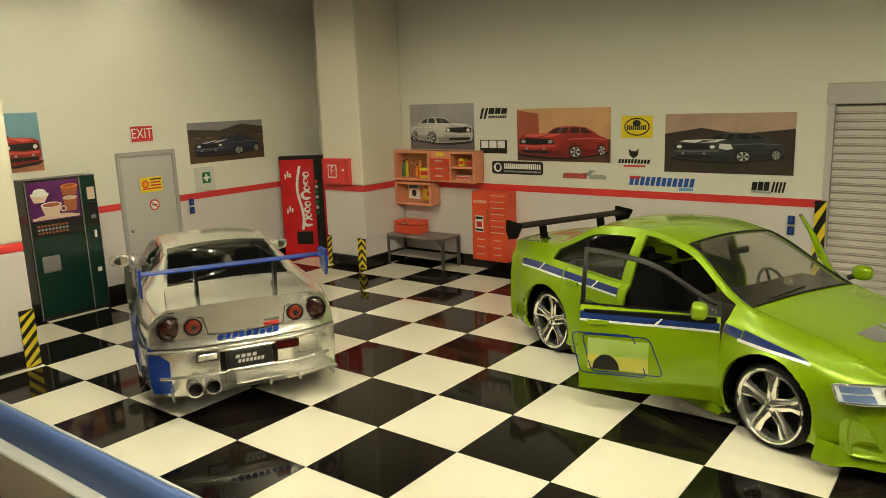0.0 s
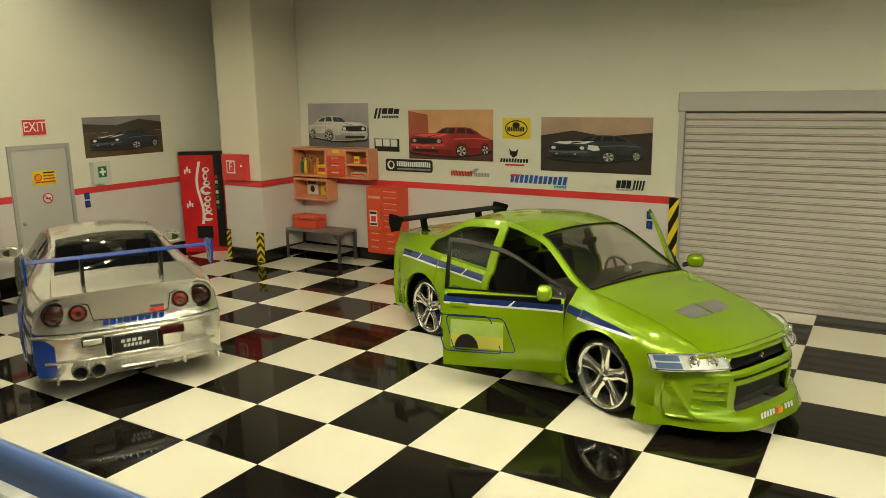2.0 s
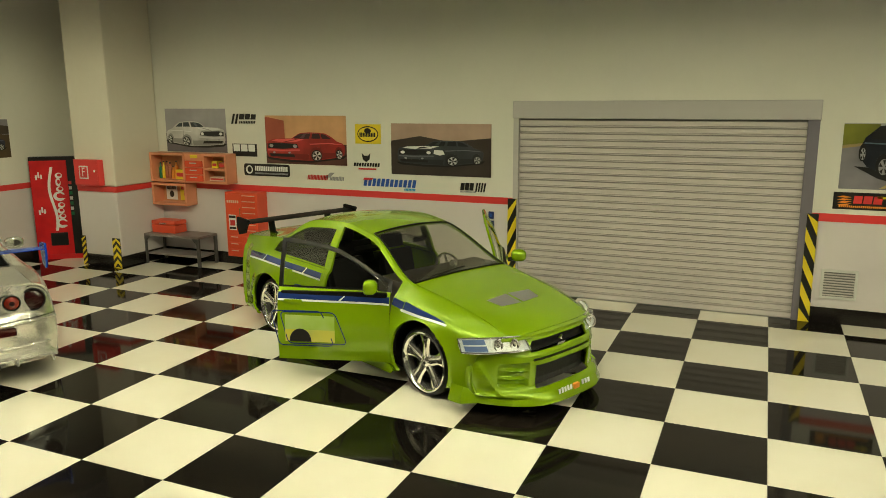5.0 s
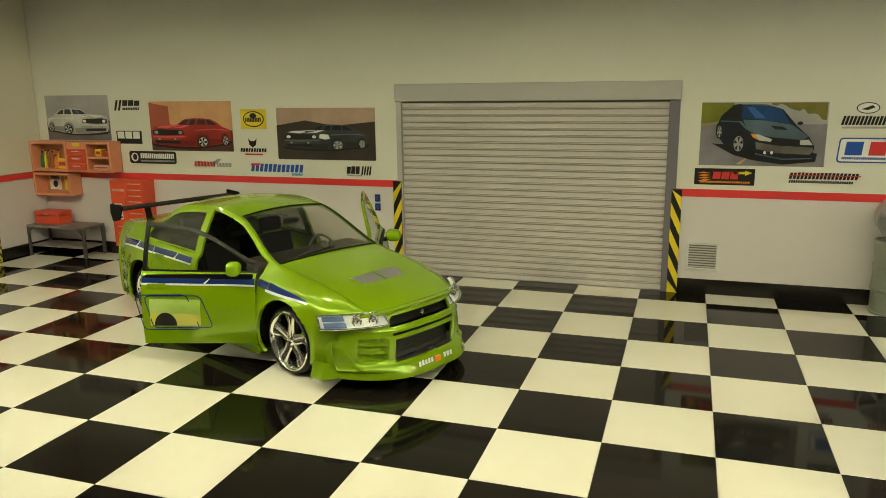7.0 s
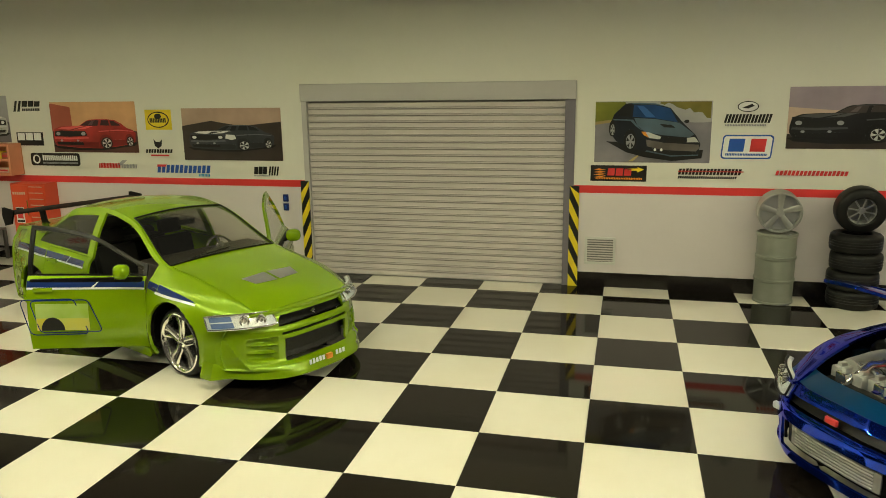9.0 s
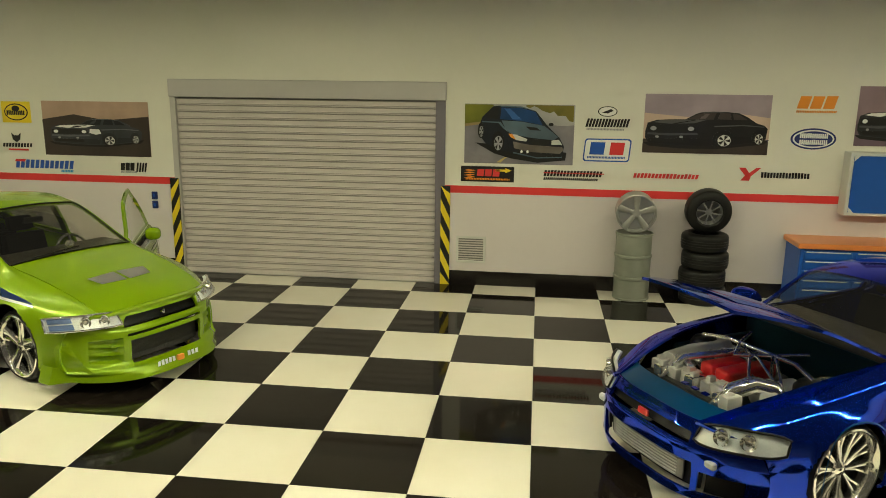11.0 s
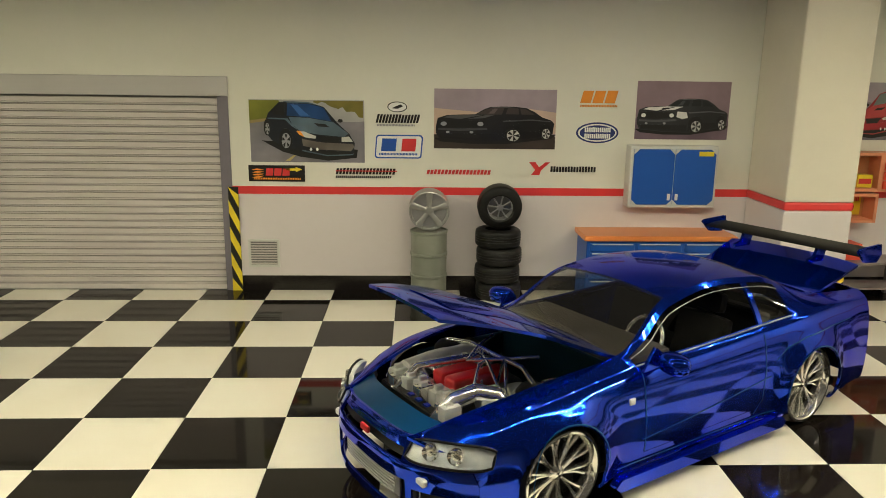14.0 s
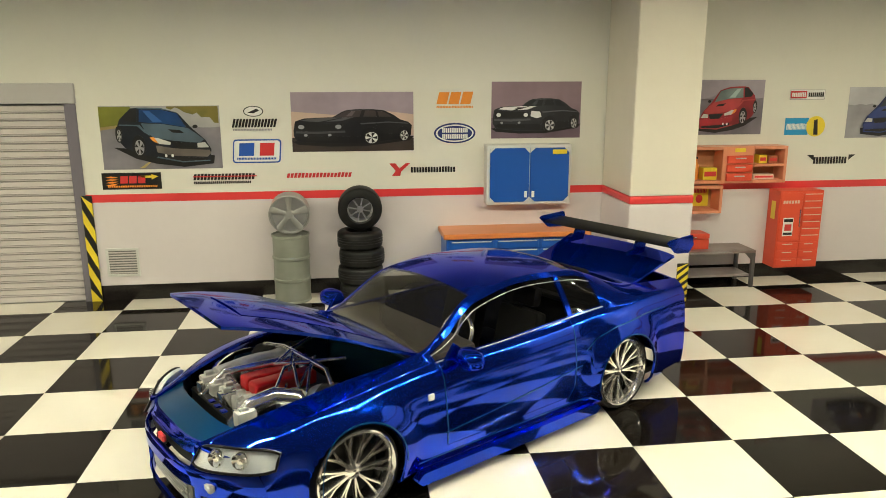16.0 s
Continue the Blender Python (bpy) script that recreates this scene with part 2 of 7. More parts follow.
def ellipse(cx, cz, rx, rz, n=28, a0=0.0, a1=360.0):
    return [(cx + rx * math.cos(radians(a0 + (a1 - a0) * i / n)), cz + rz * math.sin(radians(a0 + (a1 - a0) * i / n))) for i in range(n if a1 - a0 >= 360 else n + 1)]


def rrect(x0, x1, z0, z1, r, lean=0.0, n=4):
    out = []
    for cx, cz, a in ((x1 - r, z1 - r, 0), (x0 + r, z1 - r, 90), (x0 + r, z0 + r, 180), (x1 - r, z0 + r, 270)):
        out += [(cx + r * math.cos(radians(a + 90 * i / n)) + lean * (cz - z0), cz + r * math.sin(radians(a + 90 * i / n))) for i in range(n + 1)]
    return out


def lathe(profile, n=32, bm=None, axis="y", centre=(0, 0, 0), cap=True):
    """A turned solid: profile of (radius, along) round the axis."""
    b = bmesh.new()
    rings = []
    for r, h in profile:
        ring = []
        for i in range(n):
            a = 2 * math.pi * i / n
            c, s = r * math.cos(a), r * math.sin(a)
            ring.append(b.verts.new(Vector((c, h, s) if axis == "y" else (c, s, h)) + Vector(centre)))
        rings.append(ring)
    for p, q in zip(rings, rings[1:]):
        for i in range(n):
            j = (i + 1) % n
            b.faces.new((p[i], p[j], q[j], q[i]))
    for ring, r in ((rings[0], profile[0][0]), (rings[-1], profile[-1][0])):
        if r > 1e-4 and cap and profile[0] != profile[-1]:
            b.faces.new(ring)
    if profile[0][0] <= 1e-4 or profile[-1][0] <= 1e-4 or profile[0] == profile[-1]:
        bmesh.ops.remove_doubles(b, verts=b.verts, dist=1e-4)
    return merge(bm, b)


def tube(points, radius, n=8, bm=None, flat=1.0, closed=False):
    """A bent round bar through the points."""
    b = bmesh.new()
    pts = [Vector(p) for p in points]
    rings = []
    for i, p in enumerate(pts):
        if closed:
            d = pts[(i + 1) % len(pts)] - pts[i - 1]
        else:
            d = pts[min(i + 1, len(pts) - 1)] - pts[max(i - 1, 0)]
        d.normalize()
        up = Vector((0, 0, 1)) if abs(d.z) < 0.9 else Vector((1, 0, 0))
        s = d.cross(up).normalized()
        u = s.cross(d)
        rings.append([b.verts.new(p + radius * (math.cos(2 * math.pi * k / n) * s + flat * math.sin(2 * math.pi * k / n) * u)) for k in range(n)])
    pairs = list(zip(rings, rings[1:])) + ([(rings[-1], rings[0])] if closed else [])
    for p, q in pairs:
        for k in range(n):
            b.faces.new((p[k], p[(k + 1) % n], q[(k + 1) % n], q[k]))
    if not closed:
        b.faces.new(rings[0]), b.faces.new(rings[-1])
    return merge(bm, b)


def pchip(xs, ys):
    """A smooth curve through a short table, with no overshoot."""
    xs, ys = np.array(xs, float), np.array(ys, float)
    if xs[0] > xs[-1]:
        xs, ys = xs[::-1], ys[::-1]
    h, d = np.diff(xs), np.diff(ys) / np.diff(xs)
    m = np.zeros(len(xs))
    m[0], m[-1] = d[0], d[-1]
    for i in range(1, len(xs) - 1):
        m[i] = 0 if d[i - 1] * d[i] <= 0 else 2 * d[i - 1] * d[i] / (d[i - 1] + d[i])

    def f(x):
        x = min(max(x, xs[0]), xs[-1])
        i = min(int(np.searchsorted(xs, x, side="right")) - 1, len(h) - 1)
        t = (x - xs[i]) / h[i]
        return float((1 + 2 * t) * (1 - t) ** 2 * ys[i] + t * (1 - t) ** 2 * h[i] * m[i] + t * t * (3 - 2 * t) * ys[i + 1] + t * t * (t - 1) * h[i] * m[i + 1])
    return f


def smooth01(t):
    t = min(max(t, 0.0), 1.0)
    return t * t * (3 - 2 * t)


# ---------------------------------------------------------------- the garage shell
YN, XW, XE, YS, ZC = 5.55, -13.5, 17.5, -2.95, 5.7
DX = 21.55
STRIPE0, STRIPE1, SKIRT = 1.545, 1.665, 0.24


def wall_run(name, x0, x1, label, place, turn=0.0, depth=0.35, z1=ZC, upper=M_UP, lower=M_LOW):
    """A straight stretch of printed wall: lower part, red stripe, upper part and black skirting, seen from its -y side."""
    w = thing(name, *place, label, "wall", turn, kind="structure")
    part("upper_wall", box(x0, x1, 0, depth, STRIPE1, z1), upper, w)
    part("lower_wall", box(x0, x1, 0, depth, SKIRT, STRIPE0), lower, w)
    part("red_stripe", box(x0, x1, -0.003, depth, STRIPE0, STRIPE1), M_RED, w, "red printed stripe")
    part("skirting", box(x0, x1, -0.006, depth, 0, SKIRT), M_BASE, w, "black printed skirting")
    return w


DOOR0, DOOR1, DOORZ = -3.09, 1.38, 3.02
wall_run("wall_north", XW - 0.35, DOOR0 - 0.09, "printed card wall, warm white above a red stripe and grey below", (0, YN, 0))
wall_run("wall_north", DOOR1 + 0.09, XE, "printed card wall, warm white above a red stripe and grey below", (0, YN, 0))
lintel = thing("wall_north", 0, YN, 0, "warm white printed card wall over the roller shutter", "wall", kind="structure")
part("upper_wall", box(DOOR0 - 0.09, DOOR1 + 0.09, 0, 0.35, DOORZ + 0.29, ZC), M_UP, lintel)
wall_run("wall_west", -3.2, YN, "printed card side wall with a red stripe and black skirting", (XW, 0, 0), 90)
wall_run("wall_east", -YN, 3.2, "printed card side wall with a red stripe", (XE, 0, 0), -90)


def pillar(x0, x1, y0, y1, label):
    p = thing("pillar", (x0 + x1) / 2, (y0 + y1) / 2, 0, label, "pillar", kind="structure")
    a, b = (x1 - x0) / 2, (y1 - y0) / 2
    part("upper_shaft", box(-a, a, -b, b, STRIPE1, ZC, 0.03, seg=2), M_PILLAR, p)
    part("lower_shaft", box(-a, a, -b, b, SKIRT, STRIPE0, 0.03, seg=2), M_LOW, p)
    part("red_stripe", box(-a - .003, a + .003, -b - .003, b, STRIPE0, STRIPE1, 0.03, seg=2), M_RED, p, "red printed stripe")
    part("skirting", box(-a - .006, a + .006, -b - .006, b, 0, SKIRT, 0.03, seg=2), M_BASE, p, "black printed skirting")
    return p


PY = 4.3
pillar(-12.12, -11.05, PY, YN - 0.004, "cream square card pillar with a red stripe and black foot")
pillar(-12.02 + DX, -11.02 + DX, PY, YN - 0.004, "cream square card pillar with a red stripe and black foot")
pillar(XW + 0.004, -11.1, -2.95, -2.02, "deep grey and white card pillar by the front edge")

base = link("base_slab", box(XW - 0.35, XE + 0.35, -2.92, YN + 0.35, -0.30, -0.03), M_RIM)
tagged(base, "white base board under the tiled floor", "base", kind="structure")
table = link("table_top", box(-30, 34, -30, 12, -1.4, -0.9, 0.05), M_TABLE)
tagged(table, "brown wood-grain table top under the model", "table", kind="structure")
foot = link("base_frame", box(XW - 0.3, XE + 0.3, -3.24, YN + 0.3, -0.90, -0.302), M_RIM)
tagged(foot, "pale grey frame under the base board", "base", kind="structure")

rail = thing("front_rail", 2, -2.95, 0, "glossy blue rounded rail along the front edge of the floor", "rail")
bm = bmesh.new()
prof = [(0.0, -0.30), (0.0, 0.03), (-0.03, 0.045), (-0.07, 0.03), (-0.115, -0.04), (-0.145, -0.13), (-0.16, -0.22), (-0.165, -0.30)]
ends = [[bm.verts.new((x, y, z)) for y, z in prof] for x in (-15.6, 15.6)]
for i in range(len(prof)):
    j = (i + 1) % len(prof)
    bm.faces.new((ends[0][i], ends[0][j], ends[1][j], ends[1][i]))
bm.faces.new(ends[0]), bm.faces.new(ends[1])
part("rail_body", bm, M_RAIL, rail, smooth=50)
part("rail_lip", box(-15.6, 15.6, 0.0, 0.035, -0.02, 0.045, 0.008), M_RIM, rail, "pale edge strip")
part("rail_ledge", box(-15.6, 15.6, -0.33, -0.165, -0.36, -0.25, 0.015), M_RIM, rail, "pale ledge")

# ---------------------------------------------------------------- roller shutter
shutter = thing("roller_shutter", 0, YN, 0, "closed pale grey roller shutter with narrow ribbed slats", "shutter", kind="structure")
part("shutter_box", box(DOOR0 - 0.1, DOOR1 + 0.1, -0.05, 0.3, DOORZ, DOORZ + 0.29, 0.01), M_HEAD, shutter, "flat grey shutter box")
part("jamb", box(DOOR0 - 0.09, DOOR0, -0.02, 0.3, 0, DOORZ), M_HEAD, shutter, "grey guide rail")
part("jamb", box(DOOR1 - 0.07, DOOR1 + 0.09, -0.02, 0.3, 0, DOORZ), M_JAMB, shutter, "dark grey guide rail")
part("backing", box(DOOR0, DOOR1, 0.085, 0.3, 0, DOORZ), M_SHUT_DARK, shutter)
NSLAT = 26
pitch_z = (DOORZ - 0.12) / NSLAT
slat_bm = bmesh.new()
ring = []
for x in (DOOR0 + 0.005, DOOR1 - 0.005):
    ring.append([slat_bm.verts.new((x, y, z * pitch_z)) for y, z in ((.085, 0), (.048, .03), (.036, .06), (.036, .19), (.054, .225), (.054, .255), (.034, .29), (.031, .88), (.046, .94), (.085, .95))])
for i in range(9):
    slat_bm.faces.new((ring[0][i], ring[0][i + 1], ring[1][i + 1], ring[1][i]))
first = part("slat", slat_bm, M_SHUT, shutter, smooth=25)
first.location = (0, 0, 0.1 * K)
for i in range(1, NSLAT):
    o = new("slat", first.data)
    o.parent, o.location = shutter, (0, 0, (0.1 + i * pitch_z) * K)
part("bottom_bar", box(DOOR0 + 0.005, DOOR1 - 0.005, 0.03, 0.1, 0.0, 0.095, 0.01), M_SHUT, shutter)


def hazard(name, x, y, z0, z1, w, turn, lean, chevron=False, label="yellow and black striped hazard strip at the wall corner", stripes=8):
    """A card strip with slanting yellow stripes on black."""
    h = thing(name, x, y, z0, label, "hazard strip", turn)
    height = z1 - z0
    part("strip", box(-w / 2, w / 2, -0.012, -0.001, 0, height), M_BLK, h, "black card")
    step = height / stripes

    def clip(pts):
        out = [(u, min(max(v, 0.0), height)) for u, v in pts]
        return out if max(v for _, v in out) - min(v for _, v in out) > 0.01 else None
    for i in range(-2, stripes + 2):
        v = i * step
        if chevron:
            pts = [(-w / 2, v), (0, v + lean), (w / 2, v), (w / 2, v + step * .5), (0, v + lean + step * .5), (-w / 2, v + step * .5)]
        else:
            pts = [(-w / 2, v), (w / 2, v + lean), (w / 2, v + lean + step * .5), (-w / 2, v + step * .5)]
        pts = clip(pts)
        if pts:
            b = prism(pts, 0.004)
            bmesh.ops.remove_doubles(b, verts=b.verts, dist=1e-5)
            bmesh.ops.translate(b, verts=b.verts, vec=(0, -0.0125, 0))
            part("yellow_stripe", b, M_YEL, h)
    return h


hazard("hazard_strip", 1.485, YN - 0.02, 0, 1.655, 0.155, 0, -0.33, stripes=4)
hazard("hazard_strip", -3.185, YN - 0.02, 0, 1.655, 0.155, 0, 0.33, stripes=4)
hazard("hazard_strip", -11.16, PY - 0.007, 0, 0.62, 0.21, 0, 0.11, True, "yellow and black chevron hazard strip on the pillar foot", 4)
hazard("hazard_strip", -12.06, PY - 0.007, 0, 0.62, 0.11, 0, 0.1, False, "yellow and black striped hazard strip on the pillar foot", 5)
hazard("hazard_strip", -11.02 + DX - 0.10, PY - 0.007, 0, 0.62, 0.18, 0, 0.14, False, "yellow and black striped hazard strip on the pillar foot", 5)
hazard("hazard_strip", -12.02 + DX + 0.10, PY - 0.007, 0, 0.62, 0.18, 0, -0.14, False, "yellow and black striped hazard strip on the pillar foot", 5)
hazard("hazard_strip", -11.093, -2.12, 0, 0.78, 0.19, 90, 0.19, False, "yellow and black striped hazard strip on the pillar foot", 5)

# ---------------------------------------------------------------- model cars (shaped in full-size metres, x ahead, y to the left)
SIDE_H = [0, .04, .08, .13, .19, .25, .31, .37, .43, .49, .55, .61, .67, .73, .79, .84, .88, .92, .955, .98, 1.0]
JB = len(SIDE_H) - 1
JR = JB + 7
JC = JR + 6
SIDE_Y = pchip([0, .06, .14, .32, .55, .70, .80, .90, .96, 1.0], [-.07, -.025, -.012, 0, -.004, -.018, -.03, -.05, -.075, -.11])


class Shape:
    """The skin of a car: a row of cross-sections, and the curved faces that close it in front and behind."""

    def __init__(self, xf, xr, z0, w, zb, zc, y6, z6, axles, arch, bend_f, bend_r, prof_f, prof_r, skirt=0.02, flare=0.028):
        self.flare = flare
        self.xf, self.xr, self.z0, self.axles, self.arch, self.skirt = xf, xr, z0, axles, arch, skirt
        self.w, self.zb, self.zc, self.y6, self.z6 = pchip(*w), pchip(*zb), pchip(*zc), pchip(*y6), pchip(*z6)
        self.bend_f, self.bend_r, self.prof_f, self.prof_r = bend_f, bend_r, pchip(*prof_f), pchip(*prof_r)

    def shift(self, x, y):
        a = min(abs(y) / self.w(x), 1.0)
        f = smooth01((x - self.axles[0] - 0.1) / (self.xf - self.axles[0] - 0.1))
        r = smooth01((self.axles[1] - 0.1 - x) / (self.axles[1] - 0.1 - self.xr))
        return x - f * self.bend_f[0] * a ** self.bend_f[1] + r * self.bend_r[0] * a ** self.bend_r[1]

    def side(self, x, h, out=0.0):
        zb = self.zb(x)
        z = self.z0 + h * (zb - self.z0)
        y = self.w(x) + SIDE_Y(h) + out
        if h < 0.12 and self.axles[1] < x < self.axles[0]:
            y += self.skirt * (1 - h / 0.12)
        for ax in self.axles:
            d = math.hypot(x - ax, z - self.arch[1])
            y += self.flare * math.exp(-((d - self.arch[0]) / 0.10) ** 2) * (1 - smooth01((h - .8) / .2))
        return Vector((self.shift(x, y), y, z))

    def at_z(self, x, z, out=0.0):
        return self.side(x, min(max((z - self.z0) / (self.zb(x) - self.z0), 0), 1), out)

    def column(self, x):
        pts = [self.side(x, h) for h in SIDE_H]
        yb, zb = pts[-1].y, pts[-1].z
        y6, z6, zc = self.y6(x), self.z6(x), self.zc(x)
        length = max(math.hypot(y6 - yb, z6 - zb), 1e-3)
        lo, hi = min(0.018 / length, .15), min(0.085 / length, .4)
        for s in (lo, lo + (1 - lo - hi) * .33, lo + (1 - lo - hi) * .66, 1 - hi, 1 - hi * .55, 1 - hi * .25, 1):
            y = yb + (y6 - yb) * s + 0.022 * math.sin(math.pi * s) * smooth01(length / .5)
            pts.append(Vector((self.shift(x, y), y, zb + (z6 - zb) * s)))
        f = 0.035 / y6
        for q in (f, f * 2, .3, .52, .76, 1):
            y = y6 * (1 - q)
            pts.append(Vector((self.shift(x, y), y, zc - (zc - z6) * (1 - q) ** 2)))
        return pts

    def face_front(self, a, z, out=0.0):
        """A point of the nose: a from -1 to 1 across, z up."""
        x = self.xf
        zb = self.zb(x)
        y = a * (self.w(x) + SIDE_Y(min(max((z - self.z0) / (zb - self.z0), 0), 1)))
        return Vector((x - self.bend_f[0] * abs(a) ** self.bend_f[1] + self.prof_f(z) * (1 - abs(a) ** 4) + out, y + math.copysign(out * .5 * abs(a) ** 2, a), z))

    def face_rear(self, a, z, out=0.0):
        x = self.xr
        zb = self.zb(x)
        y = a * (self.w(x) + SIDE_Y(min(max((z - self.z0) / (zb - self.z0), 0), 1)))
        return Vector((x + self.bend_r[0] * abs(a) ** self.bend_r[1] - self.prof_r(z) * (1 - abs(a) ** 4) - out, y, z))

    def top_z(self, x, a):
        """Height of the end section's upper edge at the share a of its half width."""
        yb = self.w(x) + SIDE_Y(1.0)
        y, y6 = abs(a) * yb, self.y6(x)
        if y <= y6:
            return self.zc(x) - (self.zc(x) - self.z6(x)) * (y / y6) ** 2
        return self.z6(x) + (self.zb(x) - self.z6(x)) * (y - y6) / (yb - y6)


def skin(shape, columns, region):
    """Splits the skin into parts: region(x, row, z) names the part of a patch or gives None. Returns {name: bmesh}; both sides."""
    xs = sorted({round(c, 4) for c in columns})
    cols = [shape.column(x) for x in xs]
    out = {}

    def cut(i, j):
        if j >= JB or j < 0 or not 0 <= i < len(xs) - 1:
            return False
        c = (cols[i][j] + cols[i + 1][j] + cols[i + 1][j + 1] + cols[i][j + 1]) / 4
        return any(math.hypot(c.x - ax, c.z - shape.arch[1]) < shape.arch[0] for ax in shape.axles)
    for side in (-1, 1):
        for i in range(len(xs) - 1):
            for j in range(JC):
                quad = [cols[i][j], cols[i + 1][j], cols[i + 1][j + 1], cols[i][j + 1]]
                c = sum(quad, Vector()) / 4
                if cut(i, j):
                    continue
                name = region((xs[i] + xs[i + 1]) / 2, j, c.z, side)
                if name is None:
                    continue
                bm, seen = out.setdefault(name, (bmesh.new(), {}))
                vs = []
                for (k, r), p in zip(((i, j), (i + 1, j), (i + 1, j + 1), (i, j + 1)), quad):
                    key = (k, r, side if r < JC else 0)
                    if key not in seen:
                        p = p.copy()
                        rim = any(cut(k - u, r - w) for u in (0, 1) for w in (0, 1))
                        for ax in shape.axles:
                            d = math.hypot(p.x - ax, p.z - shape.arch[1])
                            if rim and d < shape.arch[0] * 1.3:
                                p.x, p.z = ax + (p.x - ax) * shape.arch[0] / d, shape.arch[1] + (p.z - shape.arch[1]) * shape.arch[0] / d
                        seen[key] = bm.verts.new((p.x, side * p.y, p.z))
                    vs.append(seen[key])
                if side < 0:
                    vs.reverse()
                if len(set(vs)) == 4:
                    bm.faces.new(vs)
    return {k: v[0] for k, v in out.items()}


def thicken(bm, t, gap=0.0):
    """Gives a sheet a thickness inwards; gap: draws its rim in first, for a panel joint."""
    bmesh.ops.recalc_face_normals(bm, faces=bm.faces)
    if gap:
        moves = {}
        for v in bm.verts:
            if v.is_boundary:
                c = sum((f.calc_center_median() for f in v.link_faces), Vector()) / len(v.link_faces)
                d = c - v.co
                if d.length > 1e-6:
                    moves[v] = d.normalized() * gap
        for v, d in moves.items():
            v.co += d
    total = 0.0
    for f in bm.faces:
        p = f.calc_center_median()
        total += f.normal.dot(p - Vector((p.x * .5, 0, .45))) * f.calc_area()
    if total < 0:
        bmesh.ops.reverse_faces(bm, faces=bm.faces[:])
    bm.normal_update()
    outer = bm.faces[:]
    inner = {v: bm.verts.new(v.co - v.normal * t) for v in bm.verts[:]}
    rim = [(e.link_loops[0].vert, e.link_loops[0].link_loop_next.vert) for e in bm.edges[:] if e.is_boundary]
    for f in outer:
        bm.faces.new([inner[v] for v in reversed(f.verts)])
    for u, v in rim:
        bm.faces.new((v, u, inner[u], inner[v]))
    return bm


def fascia(shape, front, ys, zs, holes, skin_name="bumper", relief=None, zlow=None, fine=1):
    """The nose or tail as a sheet with recessed openings. holes: (name, y0, y1, z0, z1, depth); relief(y, z): how far the sheet stands out."""
    x = shape.xf if front else shape.xr
    half = shape.w(x)
    zlow = zlow or shape.z0 - 0.01
    na, nb = 16 * fine, 18 * fine
    aa = sorted({round(v, 4) for y in ys for v in (y / half, -y / half)} | {round(i / na, 4) for i in range(-na, na + 1)})
    zmid = shape.top_z(x, 0)
    bb = sorted({round((z - zlow) / (zmid - zlow), 4) for z in zs} | {round(i / nb, 4) for i in range(nb + 1)})
    face = shape.face_front if front else shape.face_rear
    sheets = {}
    for i in range(len(aa) - 1):
        for j in range(len(bb) - 1):
            ac, bc = (aa[i] + aa[i + 1]) / 2, (bb[j] + bb[j + 1]) / 2
            yc, zc_ = abs(ac) * half, zlow + bc * (zmid - zlow)
            name, deep = skin_name, 0.0
            for n, y0, y1, z0, z1, d in holes:
                if y0 < yc < y1 and z0 < zc_ < z1:
                    name, deep = n + (("_l" if ac > 0 else "_r") if y0 > 0 else ""), d
            bm, seen = sheets.setdefault(name, (bmesh.new(), {}))
            vs = []
            for k, r in ((i, j), (i + 1, j), (i + 1, j + 1), (i, j + 1)):
                if (k, r) not in seen:
                    a = aa[k]
                    z = zlow + bb[r] * (shape.top_z(x, a) - zlow)
                    seen[k, r] = bm.verts.new(face(a, z, -deep + (relief(abs(a) * half, z) if relief else 0.0)))
                vs.append(seen[k, r])
            bm.faces.new(vs)
    return {k: v[0] for k, v in sheets.items()}


def patch(face, a0, a1, lower, upper, out, na=12, nz=5, thick=0.012):
    """A curved plate lying on the nose or tail."""
    bm = bmesh.new()
    g = [[bm.verts.new(face(a0 + (a1 - a0) * i / na, lower((i / na)) + (upper(i / na) - lower(i / na)) * j / nz, out)) for j in range(nz + 1)] for i in range(na + 1)]
    for i in range(na):
        for j in range(nz):
            bm.faces.new((g[i][j], g[i + 1][j], g[i + 1][j + 1], g[i][j + 1]))
    return thicken(bm, thick)


def ribbon(shape, pts, side, out=0.004, closed=False, width=0.012):
    """A thin printed line on the flank through (x, z) points."""
    bm = bmesh.new()
    row = []
    n = len(pts)
    for i, (x, z) in enumerate(pts):
        x2, z2 = pts[(i + 1) % n] if closed or i < n - 1 else pts[i]
        x1, z1 = pts[i - 1] if closed or i > 0 else pts[i]
        d = Vector((x2 - x1, z2 - z1)).normalized() * width / 2
        p, q = shape.at_z(x - d.y, z + d.x, out), shape.at_z(x + d.y, z - d.x, out)
        row.append((bm.verts.new((p.x, side * p.y, p.z)), bm.verts.new((q.x, side * q.y, q.z))))
    for i in range(n if closed else n - 1):
        a, b = row[i], row[(i + 1) % n]
        bm.faces.new((a[0], b[0], b[1], a[1]))
    return bm


def band(shape, x0, x1, low, high, side, out=0.004, n=24):
    """A printed band on the flank between two heights given as shares of the side, as functions of 0 to 1."""
    bm = bmesh.new()
    row = []
    for i in range(n + 1):
        t = i / n
        x = x0 + (x1 - x0) * t
        col = []
        for k in range(4):
            p = shape.side(x, low(t) + (high(t) - low(t)) * k / 3, out)
            col.append(bm.verts.new((p.x, side * p.y, p.z)))
        row.append(col)
    for i in range(n):
        for k in range(3):
            bm.faces.new((row[i][k], row[i + 1][k], row[i + 1][k + 1], row[i][k + 1]))
    return bm


